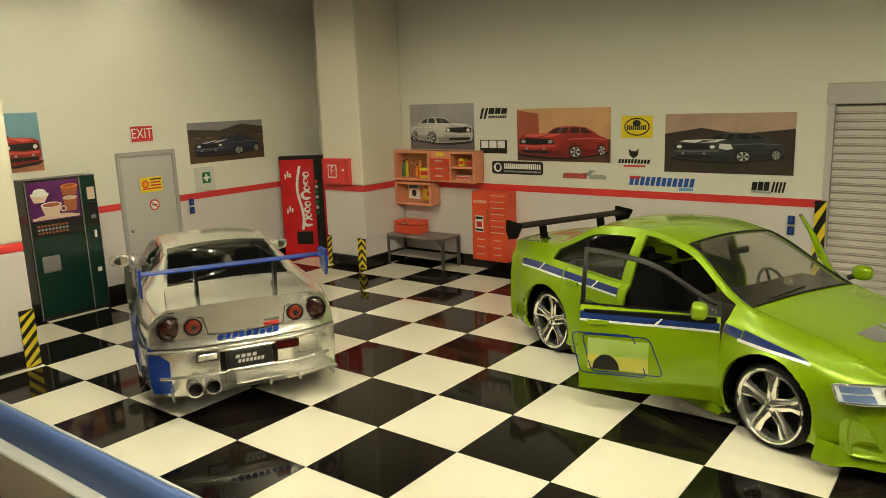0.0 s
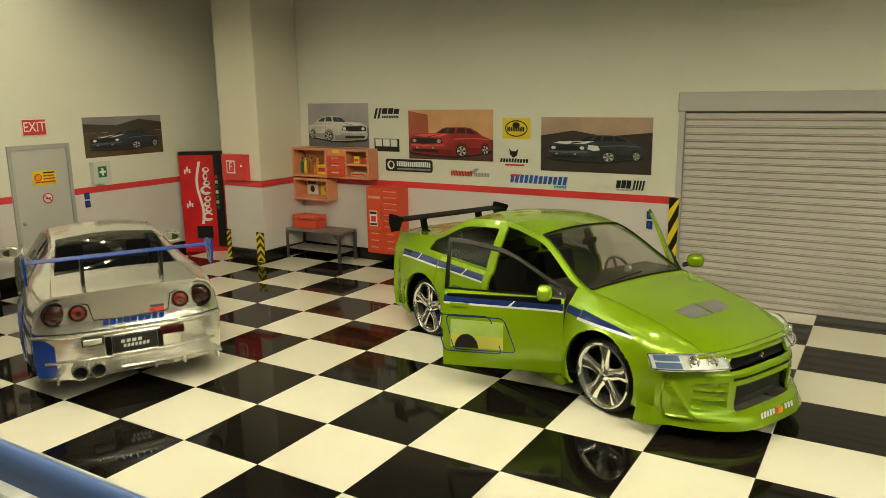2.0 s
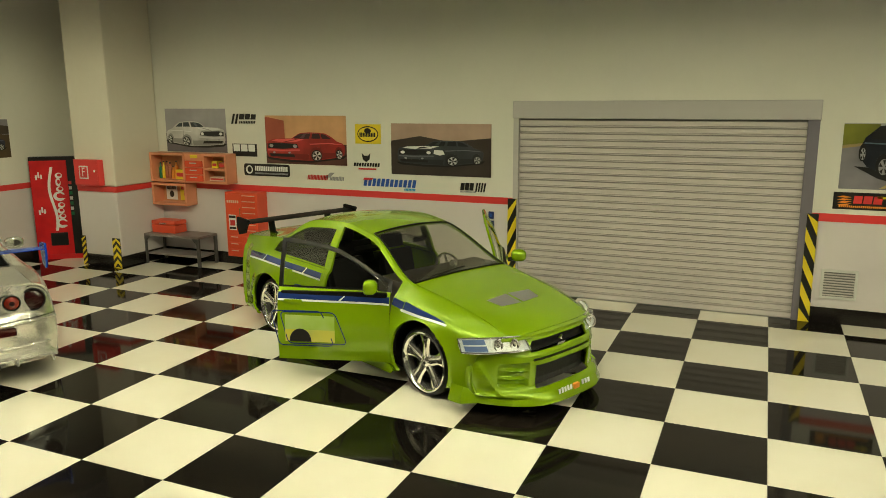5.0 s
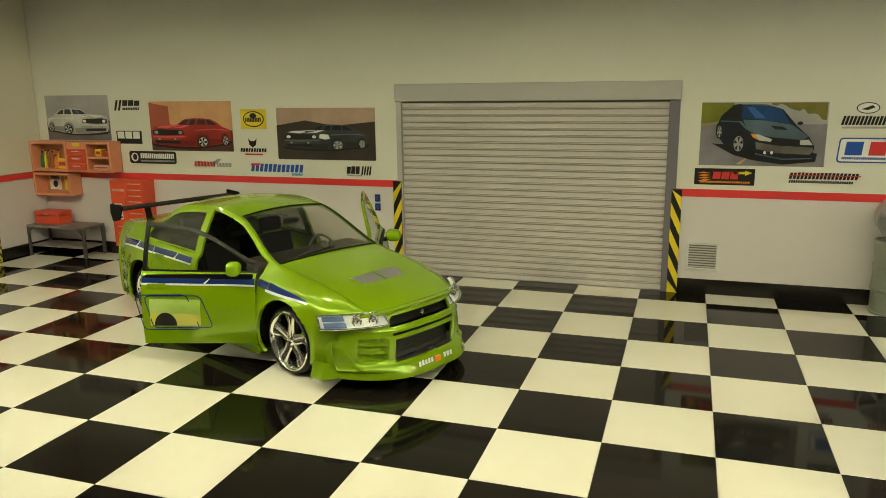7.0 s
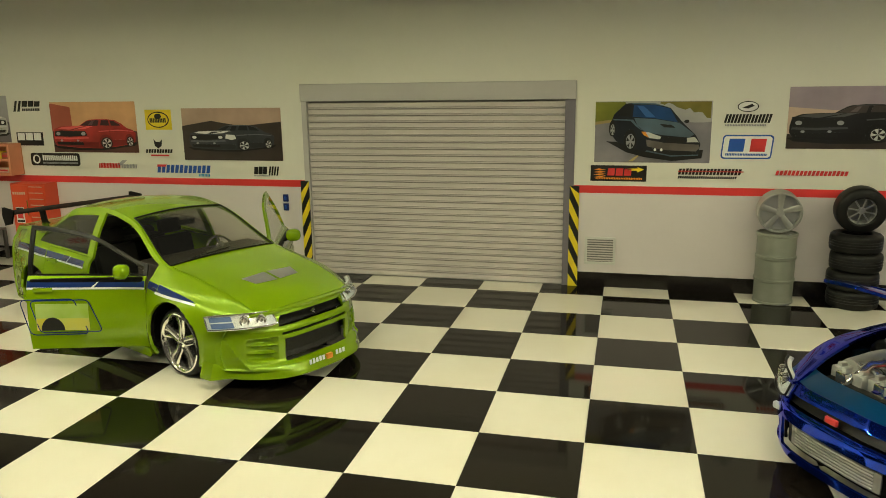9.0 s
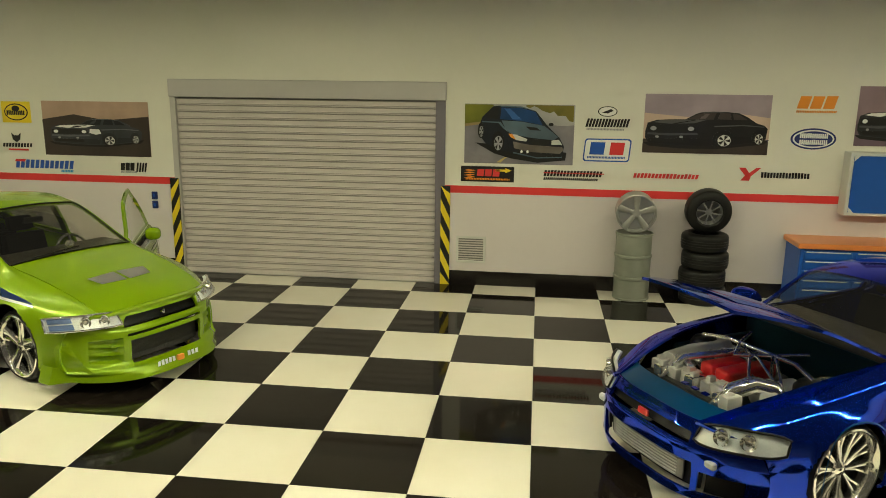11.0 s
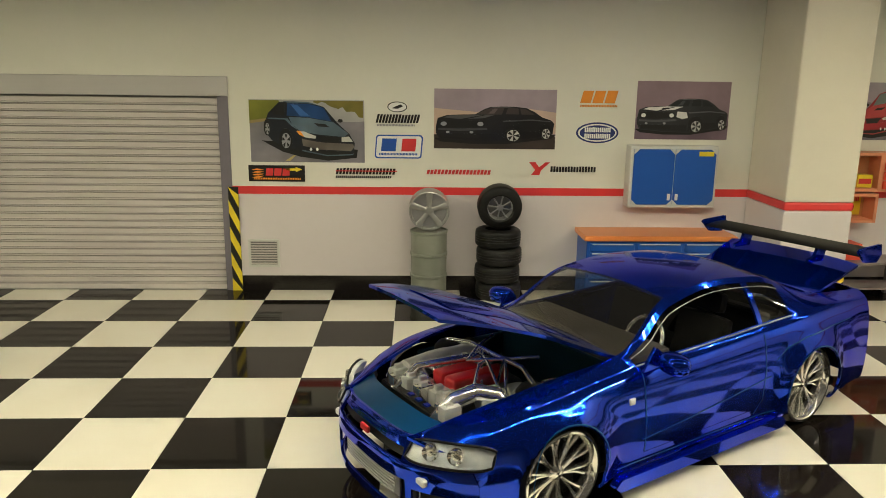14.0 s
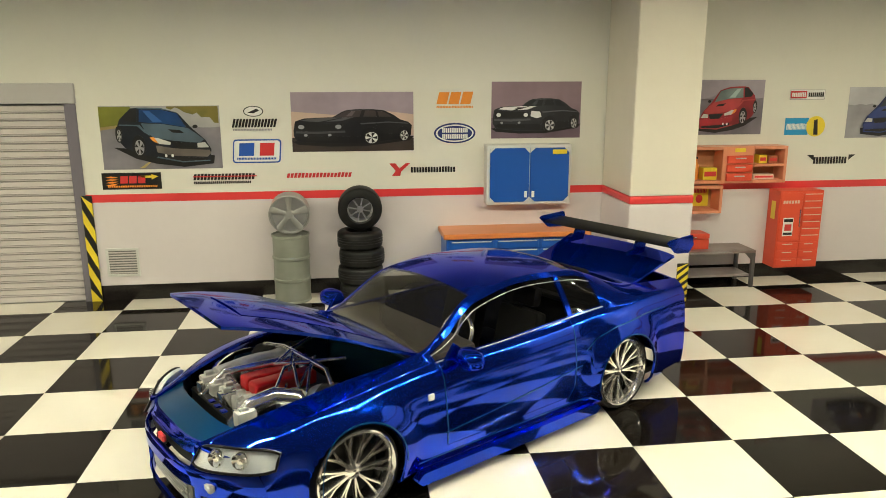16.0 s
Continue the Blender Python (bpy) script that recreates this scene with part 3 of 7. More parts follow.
def wheel(parent, x, y, r, width, rim_r, style, c, side):
    """Tyre, dished rim, spokes, hub and brake disc; the outer face looks to the side."""
    tyre = [(rim_r, -width / 2 + .01), (rim_r + .02, -width / 2), (r - .03, -width / 2 + .005), (r - .008, -width / 2 + .03), (r, -width / 2 + .06), (r, width / 2 - .06), (r - .008, width / 2 - .03), (r - .03, width / 2 - .005), (rim_r + .02, width / 2), (rim_r, width / 2 - .01)]
    rim = [(rim_r + .008, width / 2 - .002), (rim_r - .004, width / 2 + .004), (rim_r - .018, width / 2 - .006), (rim_r - .03, width / 2 - .05), (rim_r - .035, -width / 2 + .02), (rim_r + .002, -width / 2 + .005), (rim_r + .008, width / 2 - .002)]
    w = part("wheel", lathe(rim, 40), M_CHROME, parent, "chrome wheel rim", c, 40)
    w.location = Vector((x, y, r)) * K * c
    if side < 0:
        w.rotation_euler = (0, 0, math.pi)
    part("tyre", lathe(tyre, 40, cap=False), M_RUBBER, w, "black rubber tyre", c, 40)
    part("brake_disc", lathe([(0.0, -.03), (rim_r * .72, -.03), (rim_r * .72, -.01), (0.0, -.01)], 28), M_TRIM, w, "dark brake disc", c, 40)
    face = width / 2 - (.03 if style == 5 else .055)
    part("hub", lathe([(0.0, face + .012), (.03, face + .01), (.045, face - .002), (.065, face - .012), (.07, face - .05), (0.0, face - .05)], 20), M_CHROME, w, "", c, 40)
    n = 5 if style == 5 else 10
    for i in range(n):
        a = 2 * math.pi * (i + .25) / n
        bm = bmesh.new()
        arms = ((0.0, 0.052, 0.084),) if style == 5 else ((-.13, .011, .013), (.13, .011, .013))
        for lean, w0, w1 in arms:
            ring = []
            for t, wd, dep in ((.05, w0, 0.0), (.5, w0 * .85, -.006), (1.0, w1, .012)):
                rr = .04 + (rim_r - .055) * t
                ca, sa = math.cos(a + lean * t), math.sin(a + lean * t)
                ring.append([bm.verts.new((rr * ca - o * sa, face + dep - d, rr * sa + o * ca)) for o, d in ((-wd, .012), (-wd * .6, 0), (wd * .6, 0), (wd, .012), (wd * .8, .045), (-wd * .8, .045))])
            for p, q in zip(ring, ring[1:]):
                for k in range(6):
                    bm.faces.new((p[k], p[(k + 1) % 6], q[(k + 1) % 6], q[k]))
            bm.faces.new(ring[0]), bm.faces.new(ring[-1])
        part("spoke", bm, M_CHROME, w, "", c, 40)
    return w


def seat(parent, x, y, c, width=.46):
    s = part("seat", box(x - .25, x + .25, y - width / 2, y + width / 2, .28, .46, .05, seg=2), M_CABIN, parent, "black moulded seat", c, 50)
    b = box(-.07, .07, -width / 2, width / 2, 0, .58, .05, seg=2)
    b.transform(pose(x - .24, y, .40, 0, -14, 0))
    part("backrest", b, M_CABIN, s, "", c, 50)
    b = box(-.05, .05, -width * .3, width * .3, 0, .17, .04, seg=2)
    b.transform(pose(x - .40, y, .98, 0, -10, 0))
    part("headrest", b, M_CABIN, s, "", c, 50)


def cabin(parent, c, cowl, back, floor_z, wheel_side, half=.74, dash=.93):
    part("floor_pan", box(-2.0, cowl + .95, -half + .02, half - .02, .13, floor_z, .02), M_CABIN, parent, "black underbody", c)
    part("dashboard", box(cowl - .46, cowl + .03, -half + .05, half - .05, .62, dash, .06, seg=2), M_DASH, parent, "brown-grey dashboard", c, 50)
    for y in (-.36, .36):
        seat(parent, -.18, y, c)
    seat(parent, -.95, 0, c, 1.15)
    ring = [(0.0, .17 * math.cos(2 * math.pi * i / 24), .17 * math.sin(2 * math.pi * i / 24)) for i in range(24)]
    m = pose(cowl - .52, wheel_side * .36, .88, 0, -24, 0)
    st = part("steering_wheel", tube([m @ Vector(p) for p in ring], .016, 8, closed=True), M_CHROME, parent, "chrome steering wheel", c, 60)
    for k in (90, 210, 330):
        e = Vector((0, .16 * math.cos(radians(k)), .16 * math.sin(radians(k))))
        part("wheel_spoke", tube([m @ Vector((0, 0, 0)), m @ e], .014, 6), M_GUN, st, "", c, 60)
    part("rear_shelf", box(back - .1, back + .35, -.55, .55, .86, .90, .01), M_CABIN, parent, "", c)


def wells(parent, shape, c):
    for ax in shape.axles:
        for s in (-1, 1):
            b = lathe([(shape.arch[0] + .012, .36), (shape.arch[0] + .012, .83)], 24, cap=False)
            for f in [f for f in b.faces if len(f.verts) > 4]:
                b.faces.remove(f)
            doomed = [v for v in b.verts if v.co.z < -.19]
            bmesh.ops.delete(b, geom=doomed, context="VERTS")
            bmesh.ops.transform(b, matrix=pose(ax, 0, shape.arch[1]) @ Matrix.Diagonal((1, s, 1, 1)), verts=b.verts)
            part("wheel_well", b, M_TRIM, parent, "black wheel housing", c, 60)


def lamp_disc(parent, place, r, material, c, tilt=0.0, ring_mat=None):
    """A round tail lamp: a domed lens in a bright ring, facing backwards."""
    b = lathe([(0.0, -.028), (r * .5, -.025), (r * .85, -.014), (r, 0), (r, .02)], 28)
    b.transform(pose(*place, 0, 0, -90 + tilt))
    l = part("tail_lamp", b, material, parent, "", c, 50)
    b = lathe([(r * .98, -.008), (r * 1.1, -.012), (r * 1.16, 0), (r * 1.16, .02), (r * .98, .02), (r * .98, -.008)], 28)
    b.transform(pose(*place, 0, 0, -90 + tilt))
    part("lamp_ring", b, ring_mat or M_TRIM, l, "", c, 50)
    b = lathe([(0.0, -.032), (r * .34, -.030), (r * .40, -.02), (r * .40, .0)], 20)
    b.transform(pose(*place, 0, 0, -90 + tilt))
    part("inner_lens", b, M_LAMPRED, l, "", c, 50)


def headlamp(parent, corners, sgn, bulge, c, bulbs, rounded=.62, tinted=False):
    """A clear lens over a bright bowl, wrapped round the front corner. corners: inner low, inner high, outer low, outer high."""
    p00, p01, p10, p11 = (Vector((q[0], sgn * q[1], q[2])) for q in corners)
    out = Vector((.8, sgn * .55, .12))

    def at(u, v, o):
        v = .5 + (v - .5) * (1 - min(abs(2 * u - 1), 1) ** 5 * rounded)
        p = p00 * (1 - u) * (1 - v) + p01 * (1 - u) * v + p10 * u * (1 - v) + p11 * u * v
        return p + out * (bulge * math.sin(math.pi * u) ** .8 + o)

    def sheet(o, grow, t):
        bm = bmesh.new()
        g = [[bm.verts.new(at(-grow + (1 + 2 * grow) * i / 14, -grow * 2 + (1 + 4 * grow) * j / 5, o)) if 0 < i < 14 else bm.verts.new(at(i / 14, -grow * 2 + (1 + 4 * grow) * j / 5, o)) for j in range(6)] for i in range(15)]
        for i in range(14):
            for j in range(5):
                bm.faces.new((g[i][j], g[i + 1][j], g[i + 1][j + 1], g[i][j + 1]))
        return thicken(bm, t)
    h = part("headlight", sheet(.004, 0, .03), M_BOWL, parent, "bright headlight under a clear lens", c, 40)
    for u, v, r in bulbs:
        b = lathe([(0.0, .014), (r * .40, .012), (r * .45, .002), (r * .9, .022), (r, .004), (r, -.02)], 20)
        b.transform(Matrix.Translation(at(u, v, .006)) @ pose(0, 0, 0, 0, 0, -90 + sgn * 32))
        part("lamp_bowl", b, M_CHROME, h, "", c, 50)
    if tinted:
        for u0, u1, v0, v1 in ((.62, .94, .10, .46), (.62, .94, .56, .90)):
            bm = bmesh.new()
            g = [[bm.verts.new(at(u0 + (u1 - u0) * i / 5, v0 + (v1 - v0) * j / 2, .010)) for j in range(3)] for i in range(6)]
            for i in range(5):
                for j in range(2):
                    bm.faces.new((g[i][j], g[i + 1][j], g[i + 1][j + 1], g[i][j + 1]))
            part("side_reflector", thicken(bm, .008), M_BLUETINT, h, "pale blue side reflector", c, 40)
    rim = [at(u, v, .018) for u, v in [(i / 12, 0) for i in range(13)] + [(1, j / 3) for j in (1, 2)] + [(1 - i / 12, 1) for i in range(13)] + [(0, 1 - j / 3) for j in (1, 2)]]
    part("lamp_rim", tube(rim, .009, 6, closed=True), M_TRIM if not tinted else M_CHROME, h, "", c, 60)
    part("lens", sheet(.022, .004, .005), M_LENS, h, "clear plastic lens", c, 40)


def pod(centre, size, turn=0.0):
    """A rounded mirror shell."""
    b = bmesh.new()
    bmesh.ops.create_icosphere(b, subdivisions=3, radius=1.0)
    for v in b.verts:
        v.co = Vector([math.copysign(abs(q) ** .75, q) * e for q, e in zip(v.co, size)])
        v.co.x = max(v.co.x, -size[0] * .62)
    b.transform(pose(*centre, 0, 0, turn))
    return b


def mirror_pod(parent, x, y, z, sgn, m, c):
    p = part("wing_mirror", pod((x, sgn * (y + .09), z), (.085, .118, .074), -sgn * 8), m, parent, "", c, 60)
    b = prism([(x + .13, z - .07), (x - .05, z - .055), (x - .02, z + .03), (x + .03, z + .07)], .03)
    bmesh.ops.translate(b, verts=b.verts, vec=(0, sgn * (y - .055) + .015, 0))
    bmesh.ops.bevel(b, geom=b.edges[:], offset=.008, segments=1, affect="EDGES")
    part("mirror_arm", b, m, p, "", c, 40)
    part("mirror_stalk", tube([(x + .02, sgn * (y - .05), z - .03), (x, sgn * (y + .06), z - .02)], .028, 8), m, p, "", c, 60)
    g = lathe([(0.0, -.004), (.8, -.004), (.8, .004), (0.0, .004)], 24)
    g.transform(pose(x - .050, sgn * (y + .09), z, 0, 0, 90) @ Matrix.Diagonal((.085, 1, .05, 1)))
    part("mirror_glass", g, M_DASH, p, "dark mirror glass", c)


def swing(ob, hinge, c, rx=0, ry=0, rz=0):
    h = Vector(hinge) * K * c
    ob.matrix_local = Matrix.Translation(h) @ pose(0, 0, 0, rx, ry, rz) @ Matrix.Translation(-h)


def aero_wing(parent, x, z, half, chord, m_blade, m_plate, m_post, posts, foot_z, c, plate=(.05, .14), tilt=4, lift=0.0, thick=1.2):
    """A rear wing: a blade with an aerofoil section, end plates and posts."""
    bm = bmesh.new()
    sec = [(.5, 0), (.42, .022), (.2, .035), (-.1, .03), (-.5, .012), (-.5, .002), (-.1, -.002), (.3, -.012)]
    rows = []
    for i in range(13):
        y = -half + 2 * half * i / 12
        rows.append([bm.verts.new((x + chord * u, y, z + chord * v * thick - u * chord * math.tan(radians(tilt)) + lift * (1 - (y / half) ** 2))) for u, v in sec])
    for p, q in zip(rows, rows[1:]):
        for k in range(8):
            bm.faces.new((p[k], p[(k + 1) % 8], q[(k + 1) % 8], q[k]))
    bm.faces.new(rows[0]), bm.faces.new(rows[-1])
    w = part("rear_wing", bm, m_blade, parent, "", c, 50)
    for s in (-1, 1):
        pts = [(x + chord * .62, z + .03), (x + chord * .55, z + plate[0]), (x - chord * .6, z + plate[0] + .015), (x - chord * .68, z - plate[1] * .3), (x - chord * .45, z - plate[1]), (x + chord * .2, z - plate[1] * .8)]
        b = prism(pts, .022)
        bmesh.ops.translate(b, verts=b.verts, vec=(0, s * half + .011, 0))
        bmesh.ops.bevel(b, geom=b.edges[:], offset=.006, segments=1, affect="EDGES")
        part("end_plate", b, m_plate, w, "", c, 40)
    for y in posts:
        pts = [(x + chord * .25, z + .005), (x - chord * .25, z + .01), (x - chord * .05, foot_z), (x + chord * .75, foot_z), (x + chord * .75, foot_z + .03), (x + chord * .42, foot_z + .05)]
        b = prism(pts, .028)
        bmesh.ops.translate(b, verts=b.verts, vec=(0, y + .014, 0))
        part("wing_post", b, m_post, w, "", c)
    return w


def spread(a, b, step):
    n = max(int(round((b - a) / step)), 1)
    return [a + (b - a) * i / n for i in range(n + 1)]


R34 = dict(xf=2.36, xr=-2.32, z0=.15,
           w=([2.32, 1.95, 1.43, .8, -.6, -1.30, -1.9, -2.32], [.80, .87, .895, .868, .868, .91, .895, .855]),
           zb=([2.32, 1.95, 1.43, .8, 0, -.7, -1.1, -1.6, -2.32], [.62, .73, .83, .89, .91, .94, .97, .98, .95]),
           zc=([2.32, 1.95, 1.43, .75, .20, -.3, -.85, -1.6, -1.75, -2.32], [.68, .79, .89, .96, 1.285, 1.35, 1.315, 1.06, 1.035, 1.0]),
           y6=([2.32, 1.95, 1.43, .75, .20, -.4, -.85, -1.6, -2.32], [.46, .56, .64, .66, .57, .53, .54, .62, .66]),
           z6=([2.32, 1.95, 1.43, .75, .20, -.3, -.85, -1.6, -2.32], [.665, .775, .872, .94, 1.245, 1.305, 1.27, 1.035, .985]),
           axles=(1.43, -1.30), arch=(.36, .335), bend_f=(.33, 3.4), bend_r=(.11, 4.0),
           prof_f=([.1, .16, .3, .5, .56, .62, .7], [.03, .05, .05, .06, .03, .0, -.02]),
           prof_r=([.1, .25, .45, .62, .68, .8, 1.0], [.0, .03, .05, .06, .025, .015, .0]), flare=.042)
EVO = dict(xf=2.22, xr=-2.27, z0=.16,
           w=([2.2, 1.9, 1.31, .7, -.7, -1.31, -1.9, -2.2], [.81, .87, .895, .866, .866, .89, .86, .80]),
           zb=([2.2, 1.9, 1.31, .75, 0, -.9, -1.5, -2.2], [.64, .73, .84, .90, .92, .95, .98, .96]),
           zc=([2.2, 1.9, 1.3, .95, .2, -.3, -.85, -1.45, -1.6, -2.2], [.70, .80, .93, 1.0, 1.385, 1.46, 1.42, 1.14, 1.11, 1.07]),
           y6=([2.2, 1.3, .95, .2, -.3, -.85, -1.45, -2.2], [.60, .64, .66, .55, .53, .54, .61, .63]),
           z6=([2.2, 1.9, 1.3, .95, .2, -.3, -.85, -1.45, -1.6, -2.2], [.685, .785, .91, .975, 1.345, 1.415, 1.375, 1.12, 1.095, 1.055]),
           axles=(1.28, -1.36), arch=(.38, .355), bend_f=(.33, 3.3), bend_r=(.16, 3.2),
           prof_f=([.1, .15, .2, .26, .42, .52, .58, .64, .72], [.13, .15, .11, .05, .06, .05, .01, .0, -.03]),
           prof_r=([.1, .3, .5, .62, .8, 1.06], [.0, .03, .05, .05, .01, .0]))


def bevel_word(parent, origin, right, up, n, w, h, material, c, name="lettering", lean=.2, seed=1, fill=.72):
    """A worn-off word as plain bars of its size and colour, one mesh."""
    bm = bmesh.new()
    rng = random.Random(seed)
    step = w / n
    o, r, u = Vector(origin), Vector(right), Vector(up)
    for i in range(n):
        x0 = i * step
        x1 = x0 + step * fill
        bars = [(x0, x1, 0, h * rng.uniform(.88, 1.0))]
        for a, b, z0, z1 in bars:
            vs = [bm.verts.new(o + r * (p + lean * q) + u * q) for p, q in ((a, z0), (b, z0), (b, z1), (a, z1))]
            bm.faces.new(vs)
    return part(name, bm, material, parent, "", c)


def skyline(label, colour, x, y, turn, s, group, open_hood=0.0, open_trunk=0.0):
    """The two-door coupe. Returns the thing, its shape and its scale."""
    c = s / 0.795
    sh = Shape(**R34)
    car = thing("model_car", x, y, 0, label, "model car", turn, group)
    cowl, roof_f, roof_r, back = .75, .20, -.85, -1.6
    d0, d1 = .68, -.68
    cols = spread(sh.xr, sh.xf, .045) + [cowl, roof_f, roof_r, back, d0, d1, d1 - .05, back - .06, -1.06, 2.20]

    def region(px, j, z, side):
        if j >= JR:
            if px > cowl:
                return "body" if j == JR else "hood" if px < 2.20 else None if open_hood else "body"
            if px > roof_f:
                return "body" if j == JR else "windscreen"
            if px > roof_r:
                return "body"
            if px > back:
                return "body" if j == JR else "rear_window"
            return "trunk_lid" if px < back - .06 and px > -2.3 else "body"
        if j >= JB:
            if px > cowl - .06 or px < -1.06:
                return "body"
            if JB < j < JB + 5:
                if px > d1:
                    return "door_glass" + ("_l" if side > 0 else "_r")
                if px < d1 - .05:
                    return "quarter_glass" + ("_l" if side > 0 else "_r")
            return "body"
        if d1 < px < d0 and j >= 4:
            return "door_l" if side > 0 else "door_r"
        return None if px < -1.95 and j < 2 else "body"
    sheets = skin(sh, cols, region)
    part("body", thicken(sheets.pop("body"), .02), colour, car, "", c, 32)
    for n, name in (("door_l", "door"), ("door_r", "door")):
        part(name, thicken(sheets.pop(n), .02, .005), colour, car, "", c, 32)
    hood = part("hood", thicken(sheets.pop("hood"), .022, .006), colour, car, "", c, 32)
    trunk = part("trunk_lid", thicken(sheets.pop("trunk_lid"), .022, .006), colour, car, "", c, 32)
    panes = [] if open_hood else [("door_glass_l", M_DARKGLASS), ("door_glass_r", M_DARKGLASS)]
    for n, g in panes + [("windscreen", M_GLASS), ("rear_window", M_TINT), ("quarter_glass_l", M_TINT), ("quarter_glass_r", M_TINT)]:
        ob = part(n[:-2] if n[-2] == "_" else n, thicken(sheets.pop(n), .008), g, car, "tinted clear plastic window", c, 40)
        ob.visible_shadow = False
    fr = fascia(sh, True, [.26, .30, .46, .50, .55, .62, .72, .44], [.20, .24, .36, .38, .44, .46, .55, .60], [("grille", 0, .44, .54, .60, .05), ("intake", 0, .46, .20, .42, .08), ("duct", .52, .72, .20, .36, .06)])
    for n, b in fr.items():
        n = n[:-2] if n[-2] == "_" else n
        part(n if n != "bumper" else "front_bumper", thicken(b, .02), colour if n == "bumper" else M_TRIM, car, "" if n == "bumper" else "black grille opening", c, 32)
    cooler = part("intercooler", patch(lambda a, z, o: sh.face_front(a, z, o), -.46, .46, lambda t: .235, lambda t: .37, -.045), M_COOLER, car, "silver ribbed intercooler behind the intake", c, 40)
    for k in range(6):
        zz = .25 + .022 * k
        part("cooler_rib", tube([sh.face_front(a / 10, zz, -.04) for a in range(-4, 5)], .006, 6), M_PLATED, cooler, "", c, 60)
    rear = fascia(sh, False, [.20, .26, .42, .62], [.18, .30, .38, .56, .62, .66], [("plate_recess", 0, .24, .37, .58, .02)], zlow=.20)
    for n, b in rear.items():
        part(n if n != "bumper" else "rear_bumper", thicken(b, .02), colour if n == "bumper" else M_TRIM, car, "", c, 32)
    for sgn in (1, -1):
        headlamp(car, ((2.355, .44, .535), (2.265, .45, .675), (2.00, .868, .545), (1.94, .848, .685)), sgn, .045, c, ((.28, .5, .055), (.58, .5, .055)), .35)
        p = sh.face_front(sgn * .70, .425, .004)
        part("fog_lamp", box(p.x - .03, p.x + .012, p.y - .05, p.y + .05, .40, .45, .01), M_BOWL, car, "small clear fog lamp", c)
        mirror_pod(car, .54, .86, .945, sgn, colour, c)
        for yy, rr, m in ((.675, .100, M_LAMPRED), (.475, .070, M_AMBER)):
            a = yy / sh.w(sh.xr)
            p = sh.face_rear(sgn * a, .815, .012)
            lamp_disc(car, (p.x, p.y, p.z), rr, m, c, sgn * (10 if yy > .6 else 4))
        for xx in sh.axles:
            wheel(car, xx, sgn * .765, .338, .22, .298, 10, c, sgn)
        sk = bmesh.new()
        for k, (xa, xb) in enumerate(((-.9, .93),)):
            pts = [(xa, .105), (xb, .105), (xb + .03, .13), (xb - .01, .165), (xa + .01, .165), (xa - .03, .13)]
            b = prism(pts, .07)
            bmesh.ops.translate(b, verts=b.verts, vec=(0, sgn * .885 + .035, 0))
            bmesh.ops.bevel(b, geom=b.edges[:], offset=.015, segments=2, affect="EDGES")
            merge(sk, b)
        part("side_skirt", sk, colour, car, "", c, 40)
    wells(car, sh, c)
    cabin(car, c, cowl - .05, back + .1, .22, 1)
    return car, sh, c, hood, trunk


# ---------------------------------------------------------------- the silver coupe
silver, sh, c, hood, trunk = skyline("silver die-cast model coupe with blue stripes and a blue wing", M_SILVER, -10.10, 0.01, 152.0, 0.961, "model cars on the floor")
aero_wing(silver, -2.02, 1.27, .84, .20, M_STRIPEB, M_STRIPEB, M_TRIM, (-.36, .36), 1.0, c, (.05, .19), 3, thick=3.0)
for sgn in (1, -1):
    def over(t):
        px = -1.71 + .83 * t
        z = sh.arch[1] + math.sqrt(max(.40 ** 2 - (px + 1.30) ** 2, 0)) + .01
        return min((z - sh.z0) / (sh.zb(px) - sh.z0), .74)
    part("flank_stripe", band(sh, -2.26, -1.72, lambda t: .15, lambda t: .70, sgn, .006), M_STRIPEB, silver, "royal blue printed stripe", c, 40)
    part("flank_stripe", band(sh, -1.71, -.88, over, lambda t: .78 - .06 * t, sgn, .006), M_STRIPEB, silver, "royal blue printed stripe", c, 40)
    part("flank_stripe", band(sh, -.87, .9, lambda t: .44 - .1 * t, lambda t: .56 - .1 * t, sgn, .006), M_STRIPEB, silver, "royal blue printed stripe", c, 40)
    for lo, hi in ((.62, .655), (.44, .475)):
        part("stripe_edge", band(sh, -2.25, -1.75, lambda t: lo + .06 * t, lambda t: hi + .06 * t, sgn, .009), M_STRIPEW, silver, "pale stripe edge", c, 40)
# Corner patch: end of the stripe plus the blue rail's reflection, painted on.
part("corner_stripe_rail_tint", patch(sh.face_rear, .80, 1.0, lambda t: .22, lambda t: .52 + .14 * t, .006), M_STRIPEB, silver, "royal blue printed stripe", c, 40)
plate = part("number_plate", box(-2.415, -2.355, -.19, .19, .40, .56, .006), M_BLK, silver, "black plate with pale lettering bars", c)
bevel_word(plate, (-2.418, .13, .49), (0, -1, 0), (0, 0, 1), 4, .20, .035, M_WHT, c, seed=3)
bevel_word(plate, (-2.418, .11, .445), (0, -1, 0), (0, 0, 1), 7, .24, .035, M_WHT, c, seed=4)
part("plate_frame", tube([(-2.40, -.205, .385), (-2.40, .205, .385), (-2.40, .205, .575), (-2.40, -.205, .575)], .014, 6, closed=True), M_SILVER, silver, "", c)
part("number_recess", box(-2.40, -2.372, .27, .46, .50, .575, .004), M_TRIM, silver, "", c)
part("recess_cover", box(-2.405, -2.375, .282, .448, .509, .566, .004), M_SILVER, silver, "", c)
part("fog_reflector", box(-2.405, -2.37, -.46, -.24, .50, .58, .008), M_REDLENS, silver, "dark red reflector", c)
